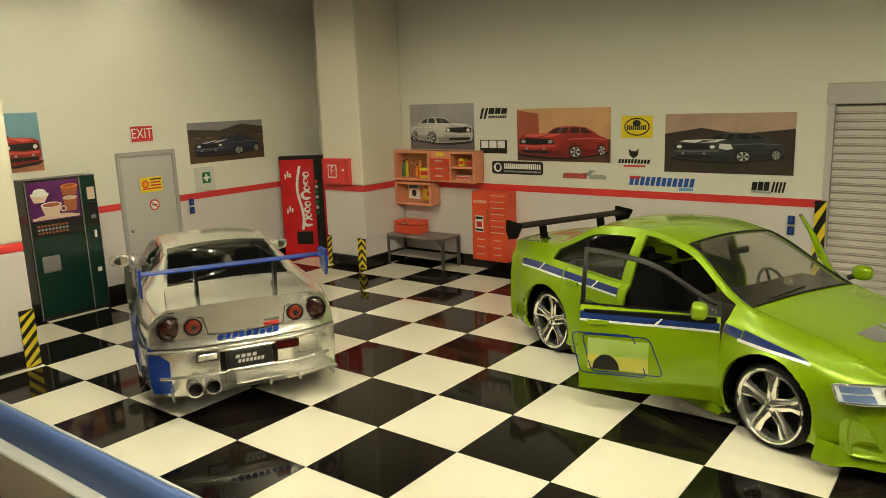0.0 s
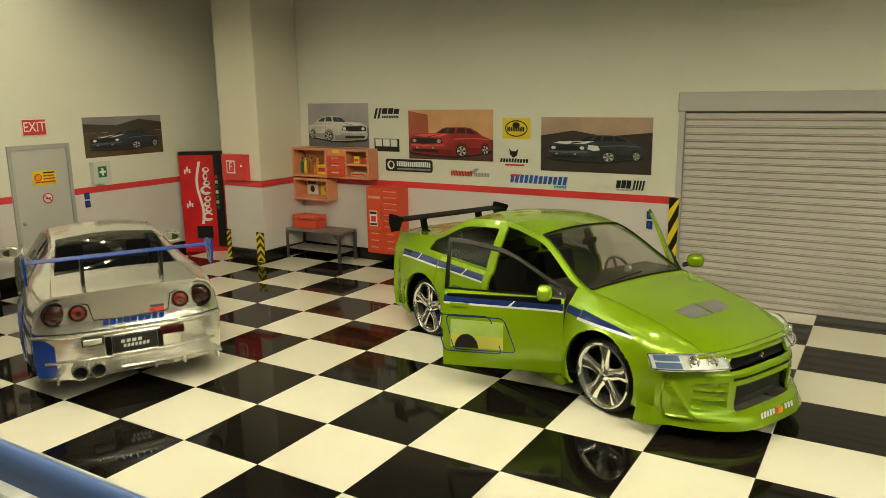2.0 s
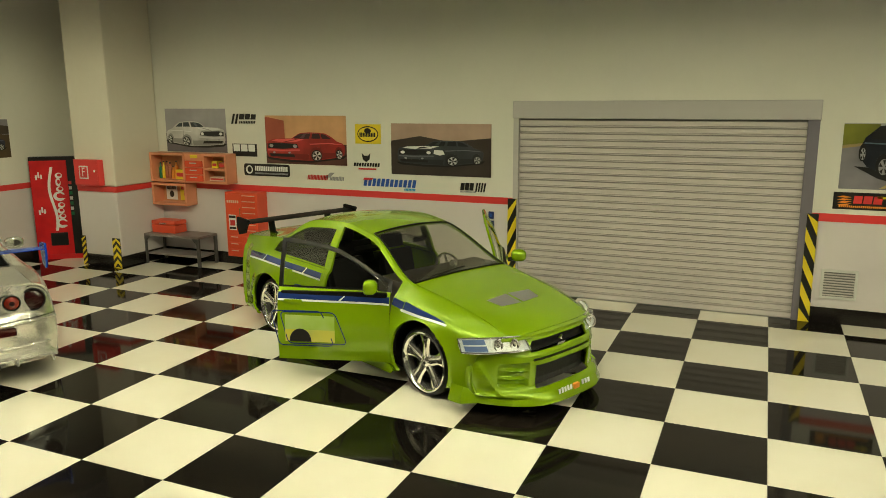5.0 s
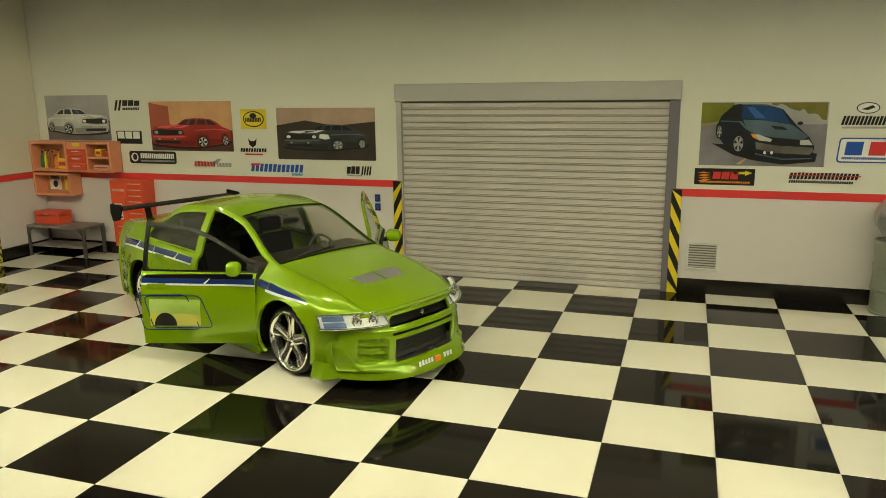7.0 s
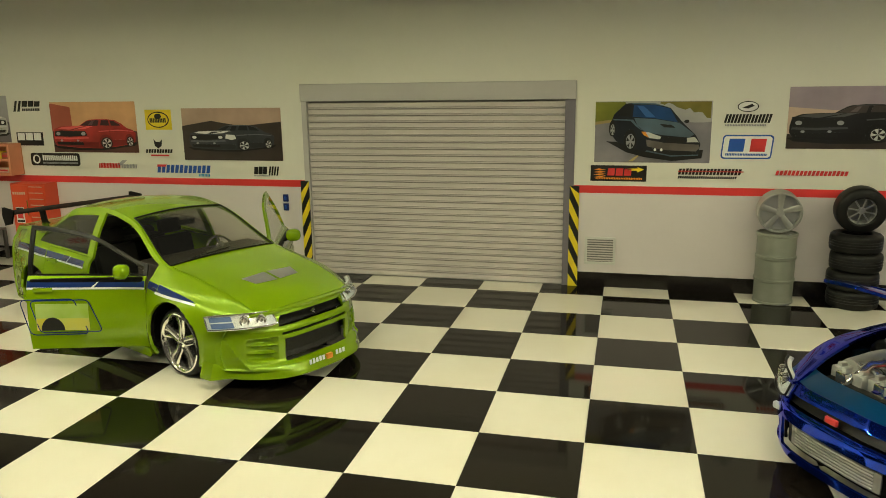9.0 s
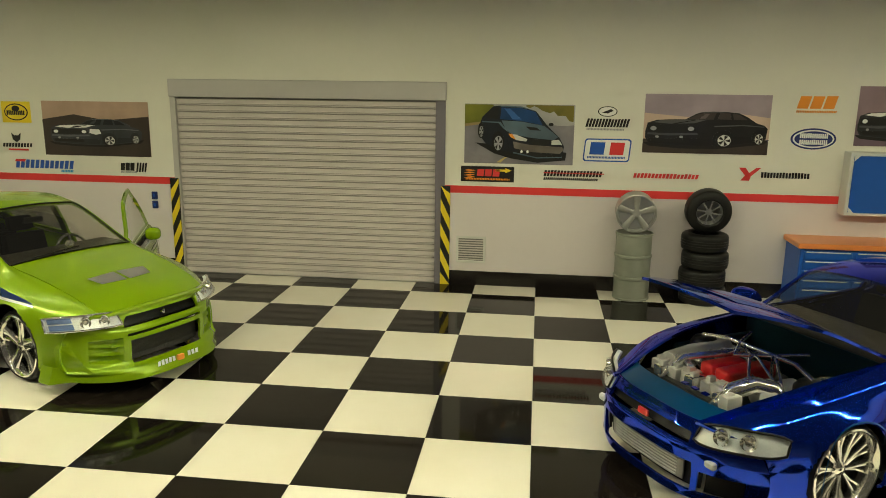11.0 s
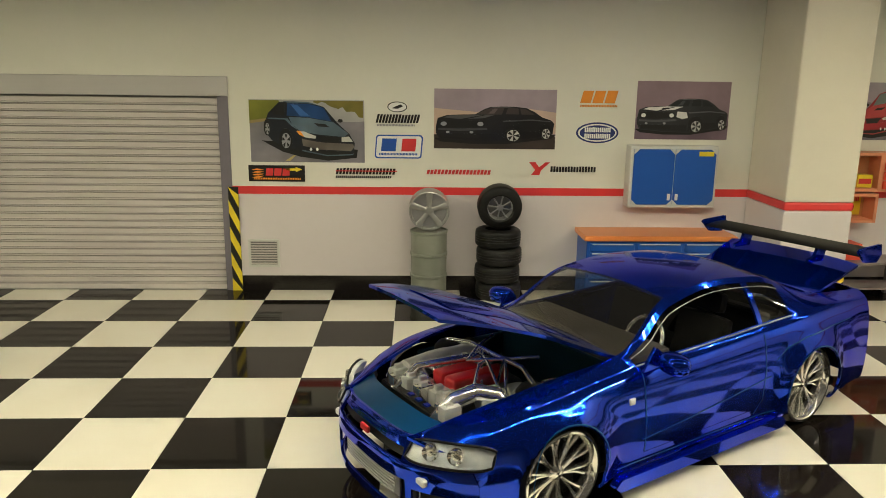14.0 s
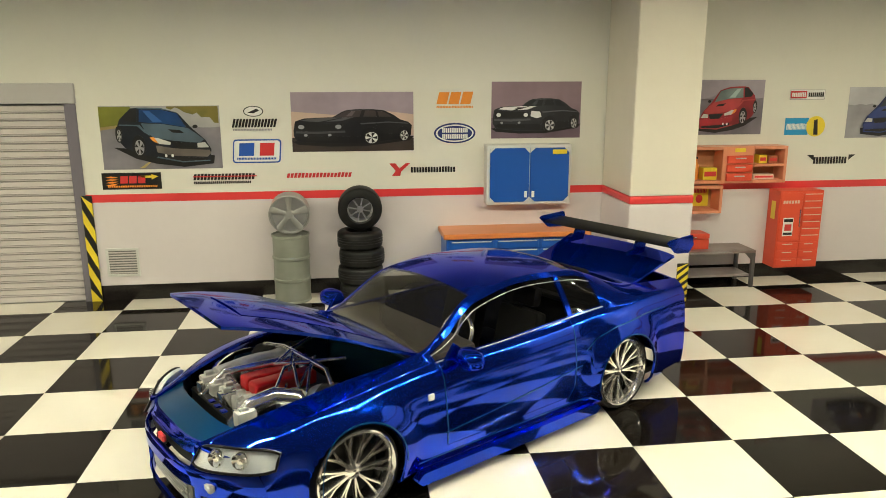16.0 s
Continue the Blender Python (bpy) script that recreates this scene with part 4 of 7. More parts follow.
bevel_word(silver, (-2.372, .26, .672), (-.0, -1, 0), (0, 0, 1), 9, .56, .05, M_STRIPEB, c, name="brand_lettering", seed=5)
part("badge", box(-2.345, -2.325, -.30, -.17, .775, .80, .003), M_GUN, silver, "small grey badge", c)
part("badge", box(-2.35, -2.33, -.30, -.16, .735, .768, .003), M_REDINK, silver, "small red badge", c)
ex = part("exhaust", tube([(-1.9, .45, .28), (-2.3, .45, .28)], .03, 10), M_CHROME, silver, "twin chrome exhaust tips", c, 60)
for yy in (.345, .50):
    b = lathe([(.058, -.10), (.071, -.10), (.073, -.08), (.071, .12), (.060, .12), (.056, .0), (.058, -.10)], 26)
    b.transform(pose(-2.36, yy, .275, 0, 0, -90))
    part("exhaust_tip", b, M_CHROME, ex, "", c, 50)
    b = lathe([(0.0, -.02), (.063, -.02), (.063, 0), (0.0, 0)], 20)
    b.transform(pose(-2.36, yy, .275, 0, 0, -90))
    part("tip_inside", b, M_TRIM, ex, "", c)
part("diffuser_lip", box(-2.45, -2.2, -.80, .14, .25, .275, .008), M_SILVER, silver, "silver lower lip", c)
part("bumper_step", tube([sh.face_rear(a / 10, .36, .012) for a in range(-9, 10)], .016, 8), M_SILVER, silver, "", c, 60)
part("bumper_step", tube([sh.face_rear(a / 10, .605, .008) for a in range(-10, 11)], .018, 8), M_SILVER, silver, "", c, 60)
part("bumper_seam", tube([sh.face_rear(a / 10, .635, .003) for a in range(-10, 11)], .005, 6), M_TRIM, silver, "", c)
for yy in (-.74, -.42, -.15, .70):
    b = prism([(-2.47, .205), (-2.30, .205), (-2.28, .28), (-2.45, .28)], .022)
    bmesh.ops.translate(b, verts=b.verts, vec=(0, yy, 0))
    part("diffuser_fin", b, M_SILVER, silver, "", c)
for sgn in (1, -1):
    part("trunk_seam", tube([sh.face_rear(sgn * q[0], q[1], .002) for q in ((.86, .955), (.46, .885), (.40, .73), (.0, .71))], .006, 6), M_TRIM, silver, "", c)

# ---------------------------------------------------------------- the blue coupe with its hood up
bluecar, sh, c, hood, trunk = skyline("glossy blue die-cast model coupe with raised hood over its engine", M_BLUE, 6.33, 0.89, 211.2, 0.945, "model cars on the floor", open_hood=29)
swing(hood, (.76, 0, .955), c, ry=-28)
swing(trunk, (-1.67, 0, 1.04), c, ry=21)
w = aero_wing(bluecar, -2.12, 1.36, .80, .29, M_CARBON, M_BLUE, M_BLUE, (-.38, .38), 1.21, c, (.045, .09), 6, thick=1.8)
bulge = bmesh.new()
grid = []
for i in range(19):
    px = .90 + 1.06 * i / 18
    top = sorted(((q.y, q.z) for q in sh.column(px)[JR:]), key=lambda q: q[0])
    half = .40 - .14 * i / 18
    line = []
    for j in range(-8, 9):
        yy = half * j / 8
        a = abs(yy)
        z = top[0][1]
        for (y0, z0), (y1, z1) in zip(top, top[1:]):
            if y0 <= a <= y1:
                z = z0 + (z1 - z0) * (a - y0) / max(y1 - y0, 1e-6)
        rise = .026 * (1 - abs(j / 8) ** 3) * math.sin(math.pi * min(max((i + .4) / 18.8, 0), 1)) ** .5
        line.append(bulge.verts.new((px, yy, z + .003 + rise)))
    grid.append(line)
for p, q in zip(grid, grid[1:]):
    for j in range(16):
        bulge.faces.new((p[j], q[j], q[j + 1], p[j + 1]))
part("hood_bulge", thicken(bulge, .006), M_BLUE, hood, "raised middle of the hood", c, 40)
bay = part("engine_bay", box(.80, 2.04, -.66, .66, .30, .34, .01), M_TRIM, bluecar, "black engine bay tray", c)
part("firewall", box(.77, .80, -.66, .66, .30, .88, .01), M_TEALDARK, bay, "", c)
for s in (-1, 1):
    part("bay_wall", box(.80, 1.62, s * .60 - .015, s * .60 + .015, .34, .76, .01), M_TEALDARK, bay, "", c)
    part("strut_tower", lathe([(.11, .34), (.11, .78), (.08, .82), (0.0, .83)], 20, axis="z", centre=(1.40, s * .50, 0)), M_TRIM, bay, "", c, 50)
b = bmesh.new()
row = []
for k in range(-10, 11):
    yy = .66 * k / 10
    xo = sh.face_front(yy / .8, .64).x
    row.append([b.verts.new((xo - .02, yy, .665 - .03 * abs(k / 10) ** 2)), b.verts.new((xo - .23, yy, .71 - .01 * abs(k / 10) ** 2)), b.verts.new((xo - .25, yy, .60))])
for p, q in zip(row, row[1:]):
    for k in range(2):
        b.faces.new((p[k], q[k], q[k + 1], p[k + 1]))
part("slam_panel", b, M_TEAL, bluecar, "teal blue panel behind the grille", c, 50)
eng = part("engine", box(1.05, 1.72, -.14, .16, .36, .70, .03, seg=2), M_GUN, bluecar, "dark engine block with a red cover", c, 40)
eng.location = (.14 * K * c, 0, 0)
for yy, x0 in ((-.075, 1.30), (.07, 1.16)):
    part("cam_cover", box(x0, 1.64, yy - .068, yy + .068, .69, .80, .03, seg=3), M_ENGRED, eng, "red cam cover", c, 50)
for i in range(6):
    part("coil_cap", lathe([(.022, .0), (.022, .03), (0.0, .035)], 12, axis="z", centre=(1.20 + .08 * i, .0, .74)), M_CHROME, eng, "", c, 50)
part("intake_plenum", tube([(1.70, -.40, .70), (1.45, -.42, .72), (1.12, -.40, .73)], .085, 12), M_PLATED, eng, "cast intake", c, 60)
for i in range(6):
    part("intake_runner", tube([(1.12 + .11 * i, -.40, .74), (1.12 + .11 * i, -.26, .76), (1.12 + .11 * i, -.13, .70)], .03, 8), M_ALU, eng, "", c, 60)
part("boost_pipe", tube([(1.80, .24, .50), (1.84, .26, .64), (1.74, .28, .74), (1.58, .30, .77), (1.45, .36, .74), (1.40, .44, .62)], .065, 14), M_CHROME, eng, "bright boost pipe", c, 60)
part("turbo", lathe([(.03, -.10), (.09, -.09), (.12, -.03), (.12, .03), (.08, .06), (.05, .10), (0.0, .10)], 20, centre=(1.46, .34, .68)), M_PLATED, eng, "", c, 50)
part("turbo", lathe([(.03, -.10), (.08, -.09), (.11, -.03), (.11, .03), (.07, .06), (.05, .10), (0.0, .10)], 20, centre=(1.24, .34, .66)), M_PLATED, eng, "", c, 50)
part("strut_brace", tube([(1.26, -.52, .83), (1.20, -.30, .86), (1.18, .30, .86), (1.26, .52, .83)], .018, 8), M_CHROME, eng, "chrome strut brace", c, 60)
part("strut_brace", tube([(.98, -.30, .88), (1.20, -.20, .86), (1.40, -.05, .84), (1.20, .10, .86), (.98, .24, .88)], .014, 8), M_CHROME, eng, "chrome strut brace", c, 60)
part("cooling_pipe", tube([(1.86, -.30, .64), (1.70, -.24, .80), (1.45, -.16, .82), (1.10, -.14, .80)], .03, 8), M_CHROME, eng, "", c, 60)
part("radiator", box(1.80, 1.88, -.46, .40, .40, .66, .01), M_TRIM, eng, "black radiator", c)
rng = random.Random(11)
for i in range(9):
    xx, yy = 1.72 + rng.uniform(-.02, .10), -.42 + i * .095
    part("radiator_fitting", box(xx - .075, xx + .06, yy - .044, yy + .044, .62, .72 + rng.uniform(0, .03), .014, seg=2), M_CHROME if i % 3 == 1 else M_PLATED, eng, "silver plated fitting", c, 50)
    part("radiator_fitting", box(xx - .03, xx + .03, yy - .02, yy + .02, .72, .765, .008, seg=2), M_PLATED, eng, "", c, 50)
part("battery", box(.98, 1.16, -.60, -.36, .60, .78, .015), M_CABIN, eng, "", c)
part("air_box", box(1.40, 1.60, .36, .54, .44, .68, .03, seg=2), M_PLATED, eng, "", c, 50)
part("reservoir", box(1.00, 1.12, .42, .56, .62, .80, .02, seg=2), M_ALU, eng, "", c, 50)
for i in range(5):
    y0, y1 = rng.uniform(-.5, .1), rng.uniform(.1, .5)
    part("hose", tube([(rng.uniform(1.0, 1.3), y0, .80), (rng.uniform(1.2, 1.4), (y0 + y1) / 2, .86), (rng.uniform(1.3, 1.6), y1, .74)], .012, 6), M_CHROME, eng, "", c, 60)
p = sh.side(.81, .74, .004)
part("side_repeater", box(p.x - .026, p.x + .026, p.y - .012, p.y + .008, p.z - .024, p.z + .024, .008, seg=2), M_RIM, bluecar, "small cream side lamp", c, 50)
for i in range(3):
    yy = -.02 + i * .10
    part("slam_badge", box(2.02, 2.06, yy, yy + .05, .715, .727, .003), M_BLUE, bluecar, "", c)
p = sh.face_front(0, .57, .01)
part("grille_badge", box(p.x - .02, p.x + .006, -.05, .05, .545, .59, .006), M_REDINK, bluecar, "small red badge", c)

for sg in (1, -1):
    for pts in ([(.70, .40), (.2, .44), (-.3, .49), (-.75, .545)], [(.93, .235), (.3, .235), (-.4, .235), (-.84, .235)], [(.68, .90), (.68, .6), (.67, .3)], [(-.68, .94), (-.68, .6), (-.66, .38), (-.58, .26)], [(-.80, .66), (-.92, .74), (-1.15, .80), (-1.55, .83), (-1.9, .84)]):
        fine = [(a[0] + (b[0] - a[0]) * k / 5, a[1] + (b[1] - a[1]) * k / 5) for a, b in zip(pts, pts[1:]) for k in range(5)] + [pts[-1]]
        part("edge_line", ribbon(sh, fine, sg, .003, width=.009), M_TEAL, bluecar, "teal edge where the blue is thin", c)
    arch = [(sh.axles[i] + sh.arch[0] * 1.03 * math.cos(radians(q)), sh.arch[1] + sh.arch[0] * 1.03 * math.sin(radians(q))) for i in (0,) for q in range(-8, 190, 9)]
    part("arch_edge", ribbon(sh, arch, sg, .004, width=.010), M_TEAL, bluecar, "", c)
    arch = [(sh.axles[1] + sh.arch[0] * 1.03 * math.cos(radians(q)), sh.arch[1] + sh.arch[0] * 1.03 * math.sin(radians(q))) for q in range(-8, 190, 9)]
    part("arch_edge", ribbon(sh, arch, sg, .004, width=.010), M_TEAL, bluecar, "", c)
    line = []
    for px in spread(-1.06, .70, .11):
        q = sh.column(px)[JB]
        line.append((q.x, sg * (q.y + .004), q.z + .004))
    part("window_trim", tube(line, .006, 6), M_ALLOY, bluecar, "", c, 60)
    line = []
    for px in spread(-1.06, .70, .11):
        q = sh.column(px)[JB + 4]
        line.append((q.x, sg * (q.y + .004), q.z + .002))
    part("window_trim", tube(line, .004, 6), M_ALLOY, bluecar, "", c, 60)

# ---------------------------------------------------------------- the green saloon with both front doors open
def saloon(label, colour, x, y, turn, s, group):
    c = s / 0.795
    sh = Shape(**EVO)
    car = thing("model_car", x, y, 0, label, "model car", turn, group)
    cowl, roof_f, roof_r, back = .95, .2, -.85, -1.45
    d0, d1, r0, r1 = .84, -.27, -.35, -1.12
    cols = spread(sh.xr, sh.xf, .045) + [cowl, roof_f, roof_r, back, d0, d1, r0, r1, d0 - .035, d1 + .035, r0 - .03, back - .06]

    def region(px, j, z, side):
        tag = "_l" if side > 0 else "_r"
        if j >= JR:
            if px > cowl:
                return "hood" if j > JR and px < 2.16 else "body"
            if px > roof_f:
                return "body" if j == JR else "windscreen"
            if px > roof_r:
                return "body"
            if px > back:
                return "body" if j == JR else "rear_window"
            return "trunk_lid" if px < back - .06 else "body"
        if j >= JB:
            if px > cowl - .03 or px < -1.36 or j >= JB + 5:
                return "body"
            if d1 < px < d0:
                if j in (JB, JB + 4) or px > d0 - .035 or px < d1 + .035:
                    return "frame" + tag
                return "pane" + tag
            if px >= d0:
                return "body"
            if px > r0:
                return "body"
            return "rear_glass" + tag if JB < j < JB + 4 and px < r0 - .03 else "body"
        if d1 < px < d0 and j >= 2:
            return "door" + tag
        if r1 < px < r0 and j >= 2:
            return "rear" + tag
        return "body"
    sheets = skin(sh, cols, region)
    part("body", thicken(sheets.pop("body"), .025), colour, car, "", c, 32)
    doors = {}
    for tag, sg in (("_l", 1), ("_r", -1)):
        d = part("front_door", thicken(sheets.pop("door" + tag), .03, .005), colour, car, "", c, 32)
        part("window_frame", thicken(sheets.pop("frame" + tag), .03), M_TRIM if sg < 0 else colour, d, "", c, 40)
        pane = part("window_pane", thicken(sheets.pop("pane" + tag), .006), M_PANE, d, "clear plastic window", c, 40)
        pane.visible_shadow = False
        inner = box(d1 + .03, d0 - .03, sg * .79 - .02, sg * .79 + .02, .30, .90, .02, seg=2)
        part("door_lining", inner, M_CABIN, d, "black door lining", c, 40)
        hp = sh.side(d1 + .16, .84, .008)
        part("door_handle", box(hp.x - .09, hp.x + .09, sg * hp.y - .014, sg * hp.y + .014, hp.z - .02, hp.z + .02, .01, seg=2), colour, d, "", c, 50)
        m = part("wing_mirror", pod((d0 - .17, sg * .94, .985), (.075, .085, .07), 0), colour, d, "", c, 60)
        part("mirror_arm", tube([(d0 - .18, sg * .82, .93), (d0 - .19, sg * .92, .96)], .025, 8), M_TRIM, m, "", c)
        part("mirror_glass", box(d0 - .224, d0 - .216, sg * .94 - .05, sg * .94 + .05, .955, 1.02, .003), M_CHROME, m, "", c)
        rd = part("rear_door", thicken(sheets.pop("rear" + tag), .03, .005), colour, car, "", c, 32)
        hp = sh.side(r1 + .14, .84, .008)
        part("door_handle", box(hp.x - .09, hp.x + .09, sg * hp.y - .014, sg * hp.y + .014, hp.z - .02, hp.z + .02, .01, seg=2), colour, rd, "", c, 50)
        doors[sg] = d
        for nm, x0, x1, par in (("door_stripe", d0 - .01, d1 + .01, d), ("door_stripe", r0 - .01, r1 + .01, rd), ("quarter_stripe", r1 - .01, -1.95, car)):
            part(nm, band(sh, x0, x1, lambda t: .865, lambda t: .945, sg, .004), M_STRIPE, par, "navy printed stripe", c, 40)
            part("stripe_edge", band(sh, x0, x1, lambda t: .845, lambda t: .868, sg, .005), M_STRIPEW, par, "pale stripe edge", c, 40)
            xm = x0 + (x1 - x0) * .42
            part("stripe_tick", ribbon(sh, [(xm + .03, sh.side(xm, .95).z), (xm - .03, sh.side(xm, .86).z)], sg, .007, width=.018), M_STRIPEW, par, "", c)
        part("fender_stripe", band(sh, 1.02, d0 + .01, lambda t: .86, lambda t: .95, sg, .004), M_STRIPE, car, "navy printed stripe", c, 40)
        part("fender_stripe", band(sh, 1.62, 1.03, lambda t: .955 - .085 * t, lambda t: .965, sg, .006), M_STRIPE, car, "navy printed stripe", c, 40)
        part("stripe_edge", band(sh, 1.66, 1.0, lambda t: .93 - .09 * t, lambda t: .955 - .085 * t, sg, .007), M_STRIPEW, car, "pale stripe edge", c, 40)
        # printed panel outlines on the door and behind it
        for off, grow, par, xs in ((0, 0, d, (.30, -.20)), (.0, .05, d, (.17, -.29)), (0, 0, rd, (-.38, -.8))):
            z0, z1 = .39 - grow * .4, .70 + grow * .2
            pts = []
            ctr = [(xs[0] + .12, z0), (xs[0], z1), (xs[1] - .04, z1), (xs[1] + .04, z0)]
            for k, (px, pz) in enumerate(ctr):
                a, b = Vector(ctr[k - 1]), Vector(ctr[(k + 1) % 4])
                p = Vector((px, pz))
                for t in (0, .33, .67, 1):
                    u = p + (a - p).normalized() * .05 * (1 - t)
                    v = p + (b - p).normalized() * .05 * t
                    pts.append(tuple((u * (1 - t) + v * t)))
            part("panel_outline", ribbon(sh, pts, sg, .005, True, .010), M_STRIPE, par, "navy printed outline", c)
        zs = [(.41, .53, M_AMBERFADE), (.53, .67, M_LIMEFADE)]
        for za, zb_, m in zs:
            bnd = band(sh, .30, -.19, lambda t: (za - sh.z0) / (sh.zb(-.1) - sh.z0), lambda t: (zb_ - sh.z0) / (sh.zb(-.1) - sh.z0), sg, .0035)
            part("door_print", bnd, m, d, "yellow printed fade", c)
        pts = ellipse(-.04, .41, .11, .13, 12, 0, 180)
        bm = bmesh.new()
        vs = [bm.verts.new((sh.at_z(px, pz, .0055).x, sg * sh.at_z(px, pz, .0055).y, pz)) for px, pz in pts]
        bm.faces.new(vs)
        part("door_print", bm, M_BLK, d, "dark printed dome", c)
    hood = part("hood", thicken(sheets.pop("hood"), .022, .006), colour, car, "", c, 32)
    for sgn in (1, -1):
        bm = bmesh.new()
        vs = []
        for px, py in ((1.56, .015), (1.58, .30), (1.74, .26), (1.76, .015)):
            a = 1 - py / sh.y6(px)
            vs.append(bm.verts.new((sh.shift(px, py), sgn * py, sh.zc(px) - (sh.zc(px) - sh.z6(px)) * (1 - a) ** 2 + .005)))
        bm.faces.new(vs if sgn > 0 else vs[::-1])
        part("hood_vent", bm, M_STEEL, hood, "grey hood vent", c)
    part("trunk_lid", thicken(sheets.pop("trunk_lid"), .022, .006), colour, car, "", c, 32)
    for n in ("windscreen", "rear_window", "rear_glass_l", "rear_glass_r"):
        ob = part(n[:10] if n[-2] == "_" else n, thicken(sheets.pop(n), .008), M_GLASS if n == "windscreen" else M_TINT, car, "clear plastic window", c, 40)
        ob.visible_shadow = False
    part("screen_surround", tube([(sh.shift(cowl + .004, v), v, sh.zc(cowl) - (sh.zc(cowl) - sh.z6(cowl)) * (v / sh.y6(cowl)) ** 2 + .006) for v in [-.62 + .124 * k for k in range(11)]], .008, 6), M_TRIM, car, "black wiper cowl", c, 60)
    for sgn in (1, -1):
        edge = []
        for px in spread(roof_f, cowl, .09):
            q = sh.column(px)[JR + 1]
            edge.append((q.x, sgn * q.y, q.z + .003))
        part("screen_seal", tube(edge, .009, 6), M_TRIM, car, "black window seal", c, 60)
    top = sh.column(roof_f)[JR + 1:]
    part("screen_seal", tube([(q.x, -q.y, q.z + .003) for q in top[:-1]] + [(q.x, q.y, q.z + .003) for q in top[::-1]], .009, 6), M_TRIM, car, "black window seal", c, 60)
    for v0, v1 in ((-.40, .10),):
        part("wiper", tube([(sh.shift(cowl - .02, v0), v0, sh.zc(cowl) + .008), (sh.shift(cowl - .06, v1), v1, sh.zc(cowl - .06) + .008)], .005, 6), M_TRIM, car, "black wiper", c)

    def nose_relief(y, z):
        """Ducts beside the intake with two fins across, and a hollow wedge at each corner."""
        soft = lambda v, lo, hi, e: smooth01((v - lo) / e) * smooth01((hi - v) / e)
        duct = soft(y, .44, .675, .022) * soft(z, .25 + .10 * max(y - .50, 0), .475, .022)
        fin = max(math.exp(-((z - .325 - .1 * (y - .5)) / .013) ** 2), math.exp(-((z - .40 - .1 * (y - .5)) / .013) ** 2)) * smooth01((.66 - y) / .08)
        edge = .80 - (.47 - z) * .42
        wedge = soft(z, .19, .47, .03) * smooth01((y - edge) / .035)
        ridge = math.exp(-((y - edge + .012) / .016) ** 2) * soft(z, .17, .50, .04)
        chin = .02 * smooth01((.235 - z) / .03)
        return -.065 * duct * (1 - .75 * fin) - .05 * wedge + .018 * ridge + chin
    fr = fascia(sh, True, [.12, .30, .42, .44, .48, .52, .80], [.22, .27, .30, .44, .47, .50, .515, .55, .62, .64, .36, .40], [("grille", 0, .42, .555, .645, .05), ("slot", 0, .40, .475, .505, .035), ("intake", 0, .385, .235, .44, .10)], relief=nose_relief, fine=4)
    for n, b in fr.items():
        n = n[:-2] if n[-2] == "_" else n
        part("front_bumper" if n == "bumper" else n, thicken(b, .02), colour if n in ("bumper", "corner_duct") else M_MESHGREY if n == "intake" else M_TRIM, car, "" if n in ("bumper", "corner_duct") else "dark opening in the bumper", c, 32)
    part("grille_mesh", patch(lambda a, z, o: sh.face_front(a, z, o), -.49, .49, lambda t: .24, lambda t: .435, -.085), M_MESHGREY, car, "grey mesh", c)
    for sgn in (1, -1):
        headlamp(car, ((2.215, .42, .585), (2.125, .42, .69), (1.845, .89, .575), (1.775, .875, .69)), sgn, .06, c, ((.20, .5, .048), (.45, .5, .048)), .10, True)
        sk = prism([(-.9, .145), (.88, .145), (.90, .165), (.86, .20), (-.88, .20), (-.92, .165)], .075)
        bmesh.ops.translate(sk, verts=sk.verts, vec=(0, sgn * .858 + .037, 0))
        bmesh.ops.bevel(sk, geom=sk.edges[:], offset=.015, segments=2, affect="EDGES")
        part("side_skirt", sk, colour, car, "", c, 40)
        for xx in sh.axles:
            wheel(car, xx, sgn * .72, .328, .22, .278, 5, c, sgn)
        b = patch(lambda a, z, o: sh.face_rear(a, z, o), sgn * .62, sgn * .97, lambda t: .68, lambda t: .86, .004, 8, 4)
        part("tail_lamp", b, M_REDLENS, car, "red tail lamp", c, 40)
    lip = bmesh.new()
    rows = []
    for k in range(-16, 17):
        a = k / 16
        p = sh.face_front(a, .16, .0)
        q = sh.face_front(a, .16, .045)
        rows.append([lip.verts.new((p.x, p.y, .105)), lip.verts.new((q.x, q.y * 1.015, .112)), lip.verts.new((q.x, q.y * 1.015, .135)), lip.verts.new((p.x, p.y, .20))])
    for sgn in (-1, 1):
        tail = []
        for px in (1.84, 1.77, 1.70):
            y = sh.w(px)
            tail.append([lip.verts.new((px, sgn * (y - .05), .105)), lip.verts.new((px, sgn * (y + .03), .112)), lip.verts.new((px, sgn * (y + .03), .135)), lip.verts.new((px, sgn * (y - .015), .26))])
        rows = tail[::-1] + rows if sgn < 0 else rows + tail
    for p, q in zip(rows, rows[1:]):
        for k in range(3):
            lip.faces.new((p[k], q[k], q[k + 1], p[k + 1]))
    part("front_lip", thicken(lip, .01), colour, car, "", c, 40)
    for n, b in fascia(sh, False, [.3], [.3], []).items():
        part("rear_bumper", thicken(b, .02), colour, car, "", c, 32)
    o = sh.face_front(-.30, .175, .045)
    bevel_word(car, o, Vector((.0, 1, 0)), (-.35, 0, .94), 5, .20, .045, M_STRIPEW, c, "lip_lettering", seed=8)
    part("lip_badge", box(o.x - .02, o.x + .012, -.02, .05, .165, .215, .004), M_ORINK, car, "orange printed square", c)
